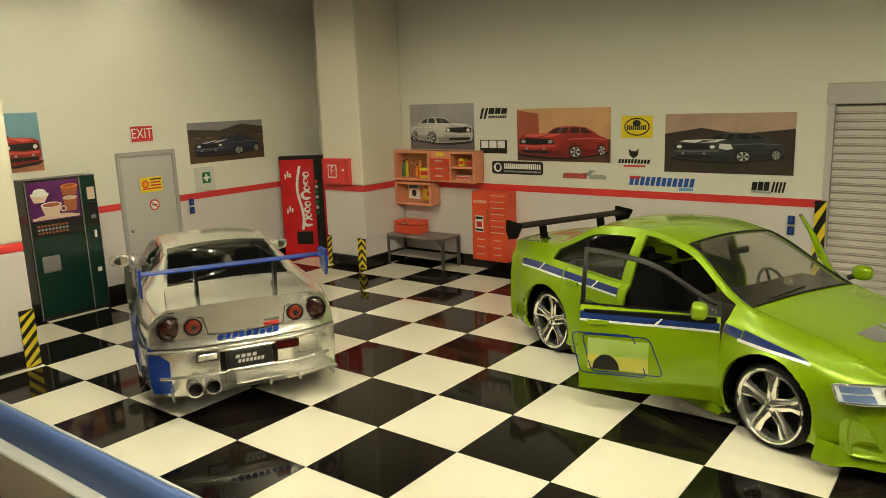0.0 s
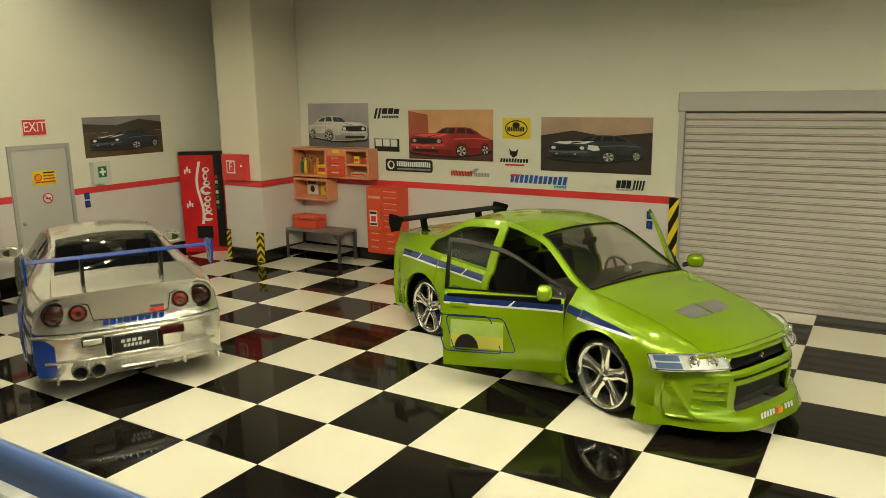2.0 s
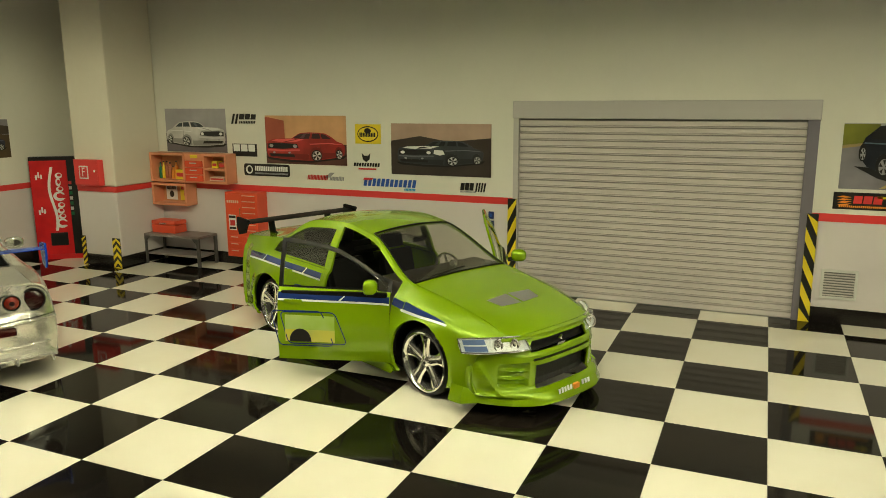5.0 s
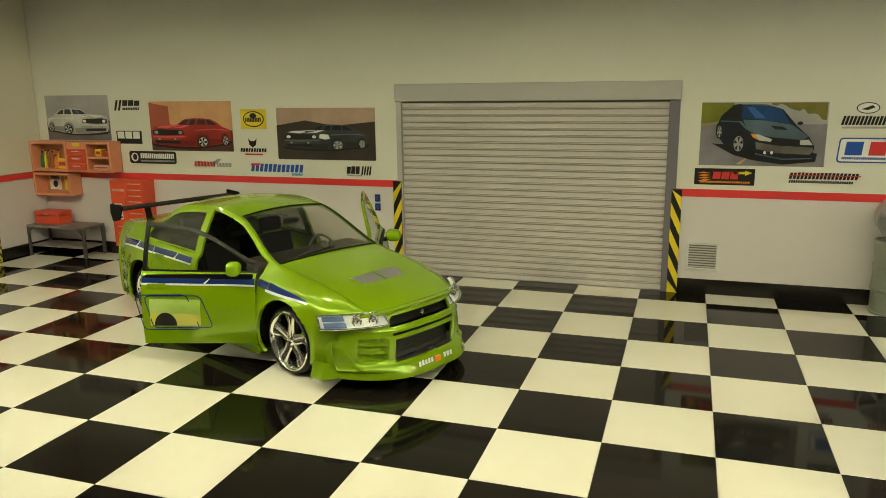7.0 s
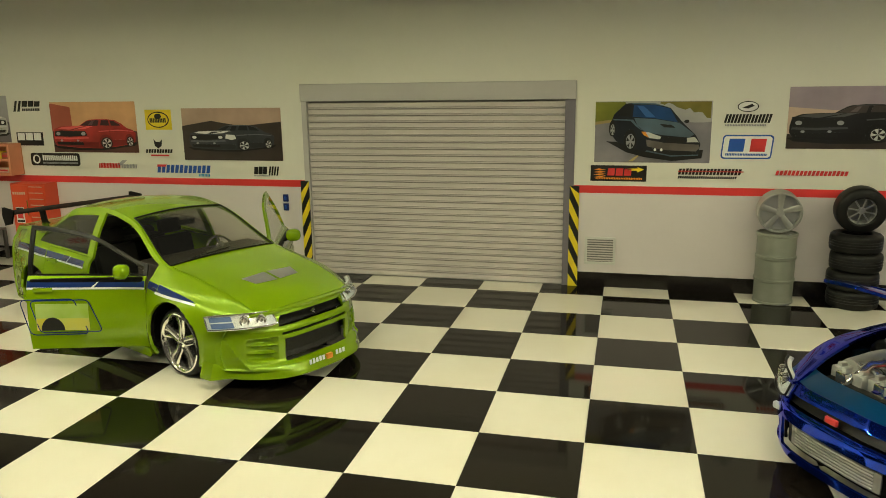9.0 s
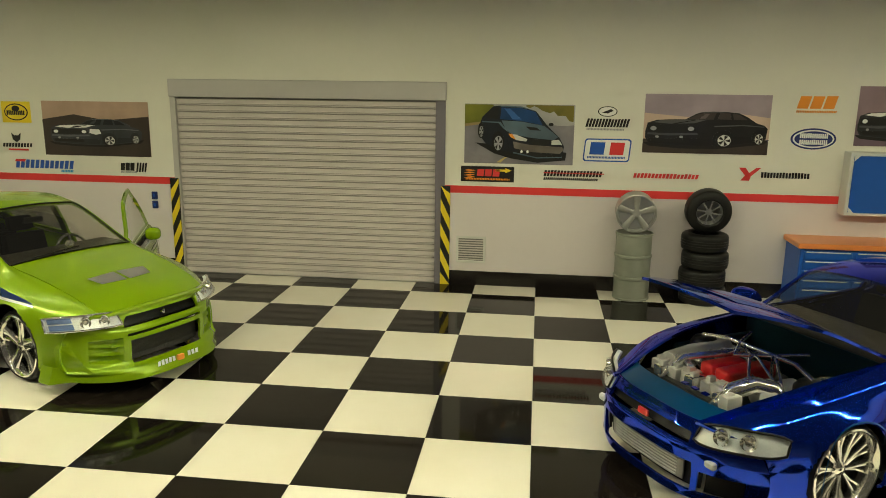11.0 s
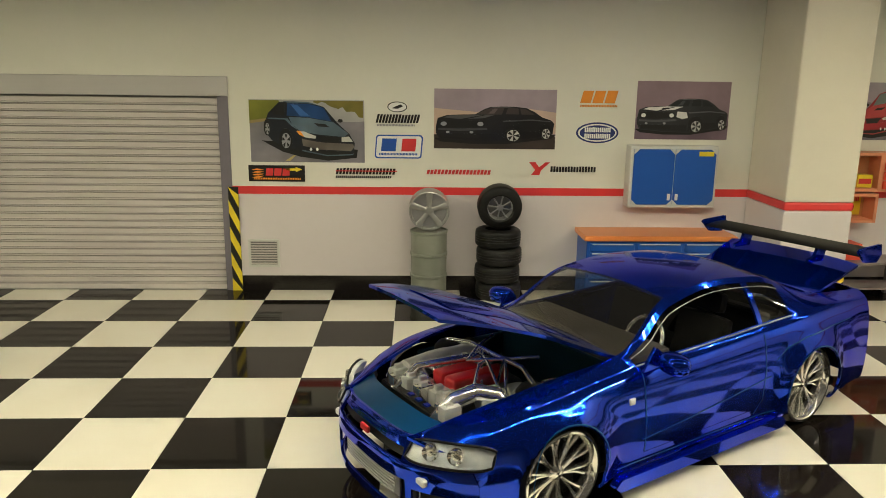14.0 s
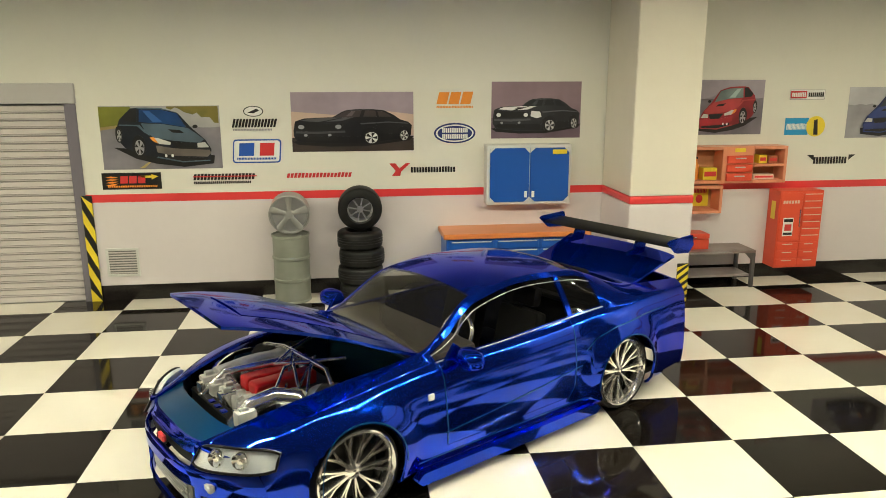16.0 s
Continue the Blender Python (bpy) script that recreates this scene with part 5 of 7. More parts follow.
    bevel_word(car, o + Vector((.0, .33, 0)), Vector((.0, 1, 0)), (-.35, 0, .94), 3, .13, .045, M_STRIPEW, c, "lip_lettering", seed=9)
    p = sh.face_front(0, .60, -.02)
    b = lathe([(0.0, .02), (.026, .018), (.03, 0)], 3)
    b.transform(pose(p.x, 0, .60, 0, 0, -90))
    part("grille_badge", b, M_CHROME, car, "small chrome badge", c)
    wells(car, sh, c)
    cabin(car, c, cowl - .05, back + .1, .22, 1, dash=.985)
    gl = lathe([(0.0, .05), (.03, .045), (.045, .02), (.045, -.02), (0.0, -.02)], 16, axis="z", centre=(cowl - .22, .10, 1.02))
    part("dash_gauge", gl, M_CHROME, car, "chrome gauge on the dashboard", c, 50)
    part("rear_view_mirror", box(.30, .33, -.10, .10, 1.22, 1.28, .012), M_TRIM, car, "", c)
    aero_wing(car, -2.02, 1.24, .80, .22, M_CARBON, M_CARBON, M_CARBON, (-.42, .42), 1.05, c, (.04, .15), 5)
    swing(doors[-1], (d0 + .02, -.84, 0), c, rz=40)
    swing(doors[1], (d0 + .02, .84, 0), c, rz=-46)
    return car


M_AMBERFADE = mat("yellow_fade_print", (0.62, 0.52, 0.05), 0.2, coat=0.6, grain=0.1, size=10, second=(0.45, 0.50, 0.12), mix_size=2.5)
M_LIMEFADE = mat("pale_lime_print", (0.42, 0.55, 0.16), 0.2, coat=0.6, grain=0.1, size=10, second=(0.30, 0.46, 0.06), mix_size=2.5)
saloon("lime green die-cast saloon with navy stripes and open front doors", M_GREEN, -3.69, 2.23, -23.4, 0.985, "model cars on the floor")

# ---------------------------------------------------------------- posters and signs on the walls
def flat(name, pts, layer, material, parent, label=""):
    """A printed shape lying on its sheet, one layer over another."""
    b = prism(pts, 0.002)
    bmesh.ops.translate(b, verts=b.verts, vec=(0, -0.004 * layer, 0))
    return part(name, b, material, parent, label)


def quad(x0, x1, z0, z1):
    return [(x0, z0), (x1, z0), (x1, z1), (x0, z1)]


def ink(name, colour, second=None):
    return mat(name, colour, 0.3, grain=0.18, size=7, second=second, mix_size=1.6)


POSTER_NUMBER = [0]


def car_poster(x, y, z, w, h, turn, label, sky, ground, body, glasses, flip=False, horizon=.55, stripe=None, extra=None, size=.8, rest=.12, pale_hood=False):
    """A glossy photo print of a parked car, laid up from flat printed shapes."""
    POSTER_NUMBER[0] += 1
    k = str(POSTER_NUMBER[0])
    p = thing("car_poster", x, y, z, label, "poster", turn, "car posters on the walls")
    m_sky, m_ground = ink("poster_sky_" + k, sky, tuple(v * .8 for v in sky)), ink("poster_ground_" + k, ground, tuple(v * .7 for v in ground))
    m_body, m_glass = ink("poster_car_" + k, body, tuple(v * .55 for v in body)), ink("poster_glass_" + k, glasses)
    m_shade = ink("poster_shade_" + k, tuple(v * .45 for v in body))
    flat("sheet", quad(0, w, 0, h), 1, m_sky, p)
    n = 16
    rng = random.Random(POSTER_NUMBER[0])
    line = [(w * i / n, h * (horizon + .025 * rng.uniform(-1, 1))) for i in range(n + 1)]
    flat("printed_ground", [(0, 0), (w, 0)] + line[::-1], 2, m_ground, p)
    if extra:
        flat("printed_backdrop", [(0 + w * a, h * b) for a, b in extra[0]], 3, ink("poster_extra_" + k, extra[1]), p)

    def car(pts):
        out = []
        for u, v in pts:
            u = 1 - u if flip else u
            out.append((w * (.5 + (u - .5) * min(size + .08, .97)), h * (rest + .06 + v * size * .62)))
        return out[::-1] if flip else out
    shadow = [(-.02, .10), (.04, .0), (.30, -.06), (.60, -.06), (.98, .10), (1.02, .22), (.5, .2)]
    flat("printed_shadow", car(shadow), 4, M_BLK, p)
    flat("printed_body", car([(.0, .25), (.03, .09), (.30, .02), (.57, .0), (.72, .05), (.96, .16), (.99, .24), (1.0, .54), (.97, .63), (.90, .70), (.84, .84), (.76, .965), (.66, .995), (.55, 1.0), (.45, .975), (.41, .93), (.33, .775), (.20, .765), (.09, .745), (.015, .66), (.0, .42)]), 5, m_body, p)
    flat("printed_shade", car([(.56, .04), (.72, .07), (.96, .18), (.985, .30), (.75, .30), (.58, .28)]), 6, m_shade, p)
    flat("printed_shade", car([(.02, .22), (.04, .10), (.30, .04), (.54, .03), (.55, .22), (.30, .24)]), 6, m_shade, p)
    flat("printed_windscreen", car([(.345, .785), (.425, .925), (.47, .955), (.575, .965), (.555, .775), (.44, .77)]), 6, m_glass, p)
    flat("printed_window", car([(.585, .785), (.605, .965), (.68, .96), (.755, .93), (.83, .79), (.82, .775)]), 6, m_glass, p)
    flat("printed_pillar", car([(.70, .77), (.69, .96), (.705, .955), (.72, .77)]), 7, m_body, p)
    flat("printed_grille", car([(.02, .42), (.02, .58), (.10, .615), (.40, .59), (.42, .44), (.20, .40)]), 7, M_BLK, p)
    flat("printed_bumper", car([(.015, .33), (.02, .385), (.20, .37), (.43, .395), (.435, .34), (.20, .305)]), 7, ink("poster_bumper_" + k, tuple(min(v * 1.5 + .05, .7) for v in body)), p)
    flat("printed_intake", car([(.05, .13), (.04, .23), (.36, .21), (.37, .11)]), 7, M_BLK, p)
    light = ink("poster_light_" + k, tuple(min(v * 1.6 + .07, .8) for v in body))
    for a in (.035, .345):
        flat("printed_headlight", car(ellipse(a + .03, .505, .026, .06, 14)), 8, M_WHT if glasses[0] < .05 else M_GREYINK, p)
    for a in (.10, .30):
        flat("printed_fog_lamp", car(ellipse(a, .27, .016, .035, 10)), 8, M_GREYINK, p)
    for a, b, ru, rv in ((.65, .187, .069, .20), (.93, .245, .042, .175)):
        flat("printed_arch", car(ellipse(a - .004, b + .05, ru * 1.22, rv * 1.2, 18)), 7, m_shade, p)
        flat("printed_tyre", car(ellipse(a, b, ru, rv, 20)), 8, M_BLK, p)
        flat("printed_rim", car(ellipse(a + .004, b, ru * .78, rv * .80, 20)), 9, M_CABGREY, p)
        for q in range(5):
            flat("printed_spoke", car([(a + .004 + ru * .74 * math.cos(1.257 * q + e), b + rv * .76 * math.sin(1.257 * q + e)) for e in (-.32, .32)] + [(a + .004, b)]), 10, M_BLK, p)
    flat("printed_highlight", car([(.06, .68), (.12, .735), (.32, .765), (.50, .765), (.40, .665), (.20, .64)]), 6, M_WHT if pale_hood else light, p)
    if pale_hood:
        flat("printed_scoop", car([(.25, .69), (.28, .73), (.36, .735), (.34, .69)]), 8, M_BLK, p)
        flat("printed_fender", car([(.43, .46), (.44, .62), (.54, .60), (.56, .44), (.50, .40)]), 6, M_WHT, p)
    flat("printed_crease", car([(.22, .65), (.25, .64), (.42, .755), (.40, .76)]), 7, m_shade, p)
    flat("printed_highlight", car([(.47, .975), (.60, .985), (.74, .955), (.66, .972), (.48, .962)]), 7, light, p)
    flat("printed_highlight", car([(.56, .60), (.80, .645), (.97, .60), (.97, .575), (.80, .61), (.57, .565)]), 7, light, p)
    flat("printed_seam", car([(.70, .30), (.695, .62), (.70, .62), (.705, .30)]), 8, m_shade, p)
    flat("printed_glint", car([(.44, .80), (.49, .94), (.52, .94), (.49, .80)]), 7, ink("poster_glint_" + k, tuple(min(v * 2.0 + .03, .8) for v in glasses)), p)
    if stripe and not pale_hood:
        flat("printed_stripe", car([(.10, .64), (.30, .765), (.345, .765), (.16, .635)]), 9, stripe, p)
        flat("printed_stripe", car([(.26, .645), (.42, .765), (.475, .765), (.33, .65)]), 9, stripe, p)
    return p


def front_car_poster(x, y, z, w, h, label, sky, ground, body, hood, glasses, flip=False, bumper=(.22, .2, .19), stripe=None, grass=None, size=1.0, lamp=(.6, .6, .56)):
    """A glossy photo print of a car seen from its front corner, laid up from flat printed shapes."""
    POSTER_NUMBER[0] += 1
    k = str(POSTER_NUMBER[0])
    p = thing("car_poster", x, y, z, label, "poster", 0, "car posters on the walls")
    rng = random.Random(40 + POSTER_NUMBER[0])
    flat("sheet", quad(0, w, 0, h), 1, ink("poster_ground_" + k, ground, tuple(v * .62 for v in ground)), p)
    n = 14
    line = [(w * i / n, h * (.66 + .02 * rng.uniform(-1, 1))) for i in range(n + 1)]
    flat("printed_sky", line + [(w, h), (0, h)], 2, ink("poster_sky_" + k, sky, tuple(v * .78 for v in sky)), p)
    if grass:
        flat("printed_grass", [(0, h * .66), (w * .30, h * .74), (w * .26, h * .99), (0, h * .99)], 3, ink("poster_grass_" + k, grass, tuple(v * .6 for v in grass)), p)
        flat("printed_verge", [(0, h * .62), (w * .30, h * .70), (w * .30, h * .74), (0, h * .67)], 3, ink("poster_verge_" + k, (.36, .26, .12)), p)
        top = [(w * (.56 + .43 * i / 12), h * (.97 - .24 * (i / 12) ** 1.5 + .03 * rng.uniform(-1, 1))) for i in range(13)]
        flat("printed_bushes", top + [(w * .99, h * .99), (w * .56, h * .99)], 3, ink("poster_bushes_" + k, (.20, .17, .035), (.035, .055, .012)), p)
        flat("printed_road_line", [(w * .30, h * .02), (w * .34, h * .02), (w * .40, h * .12), (w * .38, h * .12)], 3, ink("poster_line_" + k, (.55, .42, .16)), p)

    def q(pts):
        out = [(w * (.54 + ((1.08 - u if flip else u) - .54) * size), h * (.05 + v * size)) for u, v in pts]
        return out[::-1] if flip else out

    def disc(u, v, ru, rv, name, layer, m):
        flat(name, q(ellipse(u, v, ru, rv, 18)), layer, m, p)
    m_body, m_hood = ink("poster_car_" + k, body, tuple(v * .5 for v in body)), ink("poster_hood_" + k, hood, tuple(v * .6 for v in hood))
    m_glass, m_bump, m_lamp = ink("poster_glass_" + k, glasses, tuple(v * .4 for v in glasses)), ink("poster_bumper_" + k, bumper, tuple(v * .55 for v in bumper)), ink("poster_lamp_" + k, lamp)
    flat("printed_shadow", q([(.10, .30), (.28, .12), (.44, .04), (.68, -.02), (.93, .03), (.94, .16), (.5, .25)]), 4, M_BLK, p)
    flat("printed_body", q([(.15, .40), (.19, .30), (.30, .20), (.45, .13), (.67, .05), (.90, .08), (.915, .26), (.87, .41), (.76, .60), (.65, .84), (.52, .90), (.30, .92), (.26, .91), (.165, .74), (.14, .62), (.135, .50)]), 5, m_body, p)
    flat("printed_hood", q([(.34, .68), (.52, .665), (.73, .60), (.86, .42), (.82, .365), (.60, .40), (.44, .45), (.37, .56)]), 6, m_hood, p)
    flat("printed_roof", q([(.30, .925), (.335, .905), (.52, .895), (.65, .845), (.52, .915), (.40, .925)]), 6, m_hood, p)
    flat("printed_windscreen", q([(.335, .895), (.325, .70), (.52, .675), (.715, .61), (.645, .83), (.52, .885)]), 6, m_glass, p)
    flat("printed_glint", q([(.36, .88), (.42, .87), (.52, .70), (.44, .70)]), 7, ink("poster_glint_" + k, tuple(min(v * 1.8 + .02, .7) for v in glasses)), p)
    flat("printed_window", q([(.19, .78), (.275, .905), (.315, .90), (.305, .70), (.21, .72)]), 6, M_BLK, p)
    flat("printed_highlight", q([(.16, .665), (.33, .655), (.37, .56), (.42, .47), (.36, .54), (.31, .635), (.16, .645)]), 6, m_hood, p)
    flat("printed_bumper", q([(.45, .33), (.60, .28), (.90, .25), (.91, .20), (.88, .14), (.60, .16), (.46, .22)]), 6, m_bump, p)
    flat("printed_intake", q([(.49, .19), (.60, .145), (.88, .125), (.885, .08), (.66, .075), (.50, .13)]), 7, M_BLK, p)
    flat("printed_lip", q([(.45, .135), (.67, .055), (.90, .075), (.90, .09), (.67, .075), (.46, .155)]), 8, m_hood, p)
    flat("printed_grille", q([(.585, .38), (.79, .36), (.77, .265), (.64, .275)]), 7, M_BLK, p)
    flat("printed_scoop", q([(.56, .585), (.66, .57), (.70, .52), (.60, .53)]), 7, M_BLK, p)
    flat("printed_headlight", q([(.425, .45), (.47, .45), (.58, .375), (.57, .335), (.48, .355)]), 8, m_lamp, p)
    flat("printed_indicator", q([(.405, .46), (.44, .46), (.475, .36), (.43, .40)]), 9, M_ORINK, p)
    flat("printed_headlight", q([(.80, .36), (.865, .375), (.90, .29), (.80, .29)]), 8, m_lamp, p)
    disc(.79, .625, .022, .028, "printed_mirror", 6, M_BLK)
    for u, v, ru, rv in ((.315, .30, .052, .16), (.155, .49, .025, .12)):
        disc(u - .004, v + .02, ru * 1.1, rv * 1.1, "printed_arch", 6, M_BLK)
        disc(u, v, ru * .74, rv * .76, "printed_rim", 8, M_GREYINK)
        for i in range(5):
            a = 1.257 * i + .3
            flat("printed_spoke_gap", q([(u + ru * .7 * math.cos(a - .3), v + rv * .7 * math.sin(a - .3)), (u + ru * .7 * math.cos(a + .3), v + rv * .7 * math.sin(a + .3)), (u + ru * .15 * math.cos(a), v + rv * .15 * math.sin(a))]), 9, M_BLK, p)
    for u in (.53, .585):
        disc(u, .165, .011, .026, "printed_fog_lamp", 9, M_WHT)
    if stripe:
        flat("printed_stripe", q([(.40, .665), (.47, .66), (.56, .42), (.49, .44)]), 9, stripe, p)
        flat("printed_stripe", q([(.59, .63), (.65, .61), (.74, .40), (.68, .41)]), 9, stripe, p)
    return p


WY = YN - 0.002
DARKG = (.02, .025, .03)
car_poster(-10.82, WY, 2.30, 1.57, .88, 0, "photo print of a parked white sports coupe", (.40, .38, .41), (.17, .15, .17), (.72, .71, .69), (.04, .05, .06), True, .45, None, None, .92, .08)
car_poster(-8.29, WY, 2.12, 1.83, .93, 0, "photo print of a parked red muscle car at sunset", (.68, .38, .19), (.11, .045, .035), (.46, .035, .03), (.05, .02, .025), False, .40, None, (((0, .42), (.25, .42), (.24, .90), (.02, .97), (0, .97)), (.42, .10, .06)), .94, .02)
car_poster(-5.52, WY, 2.0, 1.94, .92, 0, "photo print of a white and black muscle car on a road", (.46, .32, .25), (.055, .04, .036), (.055, .06, .07), (.01, .012, .016), False, .60, M_WHT, (((0, .56), (1, .54), (1, .74), (.6, .66), (.3, .76), (0, .66)), (.05, .035, .03)), .78, .14, True)
front_car_poster(1.78, WY, 2.04, 1.73, .94, "photo print of a blue-grey sports coupe beside grass", (.40, .39, .40), (.26, .245, .28), (.012, .016, .026), (.11, .16, .21), (.012, .06, .20), False, (.20, .17, .15), None, (.21, .22, .03))
car_poster(4.57, WY, 2.27, 1.87, .90, 0, "photo print of a black muscle car under an evening sky", (.38, .31, .37), (.055, .04, .035), (.014, .014, .017), (.06, .045, .045), False, .24, None, (((0, .24), (1, .26), (1, .62), (.7, .70), (.35, .62), (0, .68)), (.62, .46, .37)), .96, .06)
car_poster(7.67, WY, 2.44, 1.45, .88, 0, "photo print of a black and white muscle car", (.30, .21, .25), (.19, .13, .17), (.035, .035, .042), (.015, .018, .022), False, .35, M_WHT, None, .95, .06, True)
front_car_poster(10.84, WY, 2.46, 1.38, .88, "photo print of a red rally saloon on grey ground", (.36, .32, .38), (.22, .20, .24), (.36, .025, .035), (.50, .06, .06), (.20, .26, .26), True, (.45, .03, .04), size=.9)
front_car_poster(13.74, WY, 2.38, 1.5, .84, "photo print of a dark blue saloon on pale ground", (.50, .50, .54), (.34, .33, .36), (.015, .03, .14), (.03, .06, .24), (.03, .04, .06), True, (.03, .05, .2), size=.92)
car_poster(XW + .002, 2.17, 2.22, 1.78, .77, 90, "photo print of a black muscle car in a field", (.26, .25, .28), (.10, .065, .035), (.04, .05, .085), DARKG, False, .62, M_WHT, (((0, .62), (1, .62), (1, .82), (.7, .92), (.4, .78), (0, .84)), (.06, .045, .035)), .8, .1)
car_poster(XW + .002, -1.9, 2.37, 1.37, .92, 90, "photo print of a red sports car under a blue sky", (.20, .40, .52), (.45, .18, .10), (.50, .04, .03), DARKG, True, .2, None, None, 1.0, .05)


def sign(name, x, z, label, category="sign", y=WY, turn=0.0):
    return thing(name, x, y, z, label, category, turn)


def bars(parent, x0, x1, z0, z1, n, material, layer=2, lean=.15, seed=0, weight=.34):
    """A brand word as plain slanting bars of its size and colour."""
    rng = random.Random(seed)
    step = (x1 - x0) / n
    h = z1 - z0
    for i in range(n):
        q1 = h * rng.uniform(.90, 1.0)
        cuts = ((0, .36), (.50, .86)) if n > 3 else ((0, .86),)
        for c0, c1 in cuts:
            a, b = x0 + (i + c0) * step, x0 + (i + c1) * step
            bm = prism([(a, z0), (b, z0), (b + lean * q1, z0 + q1), (a + lean * q1, z0 + q1)], .002)
            bmesh.ops.translate(bm, verts=bm.verts, vec=(0, -.004 * layer, 0))
            part("letter_bar", bm, material, parent)


s = sign("sponsor_sign", -9.12, 2.88, "black slanted bars of a tuning brand sign")
for i in range(2):
    flat("slash", [(.09 * i, 0), (.09 * i + .05, 0), (.09 * i + .11, .2), (.09 * i + .06, .2)], 1, M_BLK, s)
bars(s, .2, .62, .09, .2, 3, M_BLK, 1, .2, 2)
bars(s, .2, .6, .01, .06, 5, M_BLK, 1, .2, 3)
s = sign("sponsor_sign", -9.12, 2.24, "black and white block sign of a tuning brand")
flat("backing", quad(0, .6, 0, .25), 1, M_BLK, s)
bars(s, .03, .58, .10, .24, 3, M_WHT, 2, 0, 5, .42)
s = sign("sponsor_sign", -8.86, 1.86, "dark rounded sign with a disc and pale bars")
flat("backing", rrect(0, 1.1, 0, .24, .05), 1, M_BLK, s)
flat("disc", ellipse(.13, .12, .085, .085), 2, M_WHT, s)
flat("disc_mark", ellipse(.14, .125, .05, .06), 3, M_BLK, s)
bars(s, .27, 1.06, .10, .20, 9, M_WHT, 2, 0, 6, .45)
bars(s, .27, 1.06, .035, .07, 16, M_GREYINK, 2, 0, 7)
s = sign("sponsor_sign", -7.36, 1.83, "red and grey word bars of a parts brand")
bars(s, 0, .46, 0, .10, 7, M_REDINK, 1, .2, 8)
bars(s, .5, .82, 0, .08, 5, M_GREYINK, 1, .2, 9)
flat("flash", [(.40, .05), (.52, .15), (.62, .15), (.50, .05)], 1, M_GREYINK, s)
s = sign("sponsor_sign", -6.27, 2.54, "square yellow sign with a dark oval")
flat("backing", quad(0, .54, 0, .36), 1, M_YEL, s)
flat("oval", ellipse(.27, .18, .22, .145), 2, M_BLK, s)
flat("oval_inside", ellipse(.27, .18, .20, .125), 3, M_YEL, s)
flat("lamp_mark", ellipse(.27, .24, .07, .05), 4, M_BLK, s)
bars(s, .10, .44, .13, .21, 5, M_BLK, 4, 0, 10, .5)
s = sign("sponsor_sign", -6.32, 2.05, "black emblem and word bars with a red underline")
flat("emblem", [(.20, .20), (.27, .15), (.34, .20), (.36, .32), (.31, .27), (.23, .27), (.18, .32)], 1, M_BLK, s)
bars(s, .0, .56, .07, .14, 5, M_BLK, 1, .2, 11, .45)
flat("underline", quad(.10, .48, .01, .04), 1, M_REDINK, s)
s = sign("sponsor_sign", -6.12, 1.70, "blue word bars of a tyre brand with a red flash")
bars(s, 0, 1.1, .06, .21, 6, M_BLUEINK, 1, .2, 12, .36)
flat("flash", [(.0, .17), (.02, .21), (.22, .21), (.18, .17)], 2, M_REDINK, s)
bars(s, .85, 1.08, 0, .045, 4, M_CYAN, 1, .2, 13)
s = sign("sponsor_sign", -4.16, 1.72, "small black word bars of a spring brand")
bars(s, 0, .26, .04, .18, 3, M_BLK, 1, .1, 14, .42)
for i in range(4):
    flat("coil", [(.28 + .05 * i, .02), (.31 + .05 * i, .02), (.34 + .05 * i, .18), (.31 + .05 * i, .18)], 1, M_BLK, s)
bars(s, 0, .3, 0, .03, 7, M_GREYINK, 1, .1, 15)
s = sign("sponsor_sign", 1.73, 1.74, "black sign with orange flames and red word bars")
flat("backing", quad(0, .86, 0, .25), 1, M_BLK, s)
bars(s, .26, .64, .09, .21, 3, M_REDINK, 2, .1, 16, .42)
flat("arrow", [(.56, .17), (.72, .17), (.72, .145), (.82, .19), (.72, .225), (.72, .205), (.56, .205)], 2, M_YEL, s)
for i in range(4):
    flat("flame", [(.05, .06 + .04 * i), (.15, .05 + .04 * i), (.24, .09 + .03 * i), (.13, .08 + .04 * i)], 2, M_ORINK, s)
bars(s, .08, .80, .03, .06, 14, M_ORINK, 2, .1, 17)
s = sign("sponsor_sign", 3.06, 1.80, "dark red and black word bars of a suspension brand")
bars(s, 0, .92, .06, .16, 9, M_BLK, 1, .2, 18, .4)
flat("line", quad(.0, .95, .105, .12), 2, M_REDINK, s)
bars(s, 0, .86, .0, .04, 14, M_BLK, 1, .2, 19)
s = sign("sponsor_sign", 3.68, 2.60, "black script bars under an oval emblem")
flat("oval", ellipse(.33, .29, .15, .08), 1, M_BLK, s)
flat("oval_inside", ellipse(.33, .29, .135, .068), 2, M_WHT, s)
flat("figure", [(.24, .27), (.33, .26), (.42, .30), (.38, .33), (.31, .30)], 3, M_BLK, s)
bars(s, .0, .66, .05, .18, 7, M_BLK, 1, .25, 20, .3)
bars(s, .02, .60, .0, .03, 13, M_GREYINK, 1, 0, 21)
s = sign("sponsor_sign", 3.66, 2.11, "white sign with a blue border and blue and red letters bars")
flat("border", rrect(0, .72, 0, .36, .05, .08), 1, M_BLUEINK, s)
flat("field", rrect(.02, .70, .02, .34, .04, .08), 2, M_WHT, s)
bars(s, .10, .36, .11, .31, 1, M_BLUEINK, 3, .1, 24, .3)
bars(s, .41, .66, .11, .31, 1, M_REDINK, 3, .1, 24, .3)
bars(s, .07, .66, .05, .085, 13, M_BLUEINK, 3, .1, 23)
s = sign("sponsor_sign", 4.46, 1.87, "thin red word bars of a tuning brand")
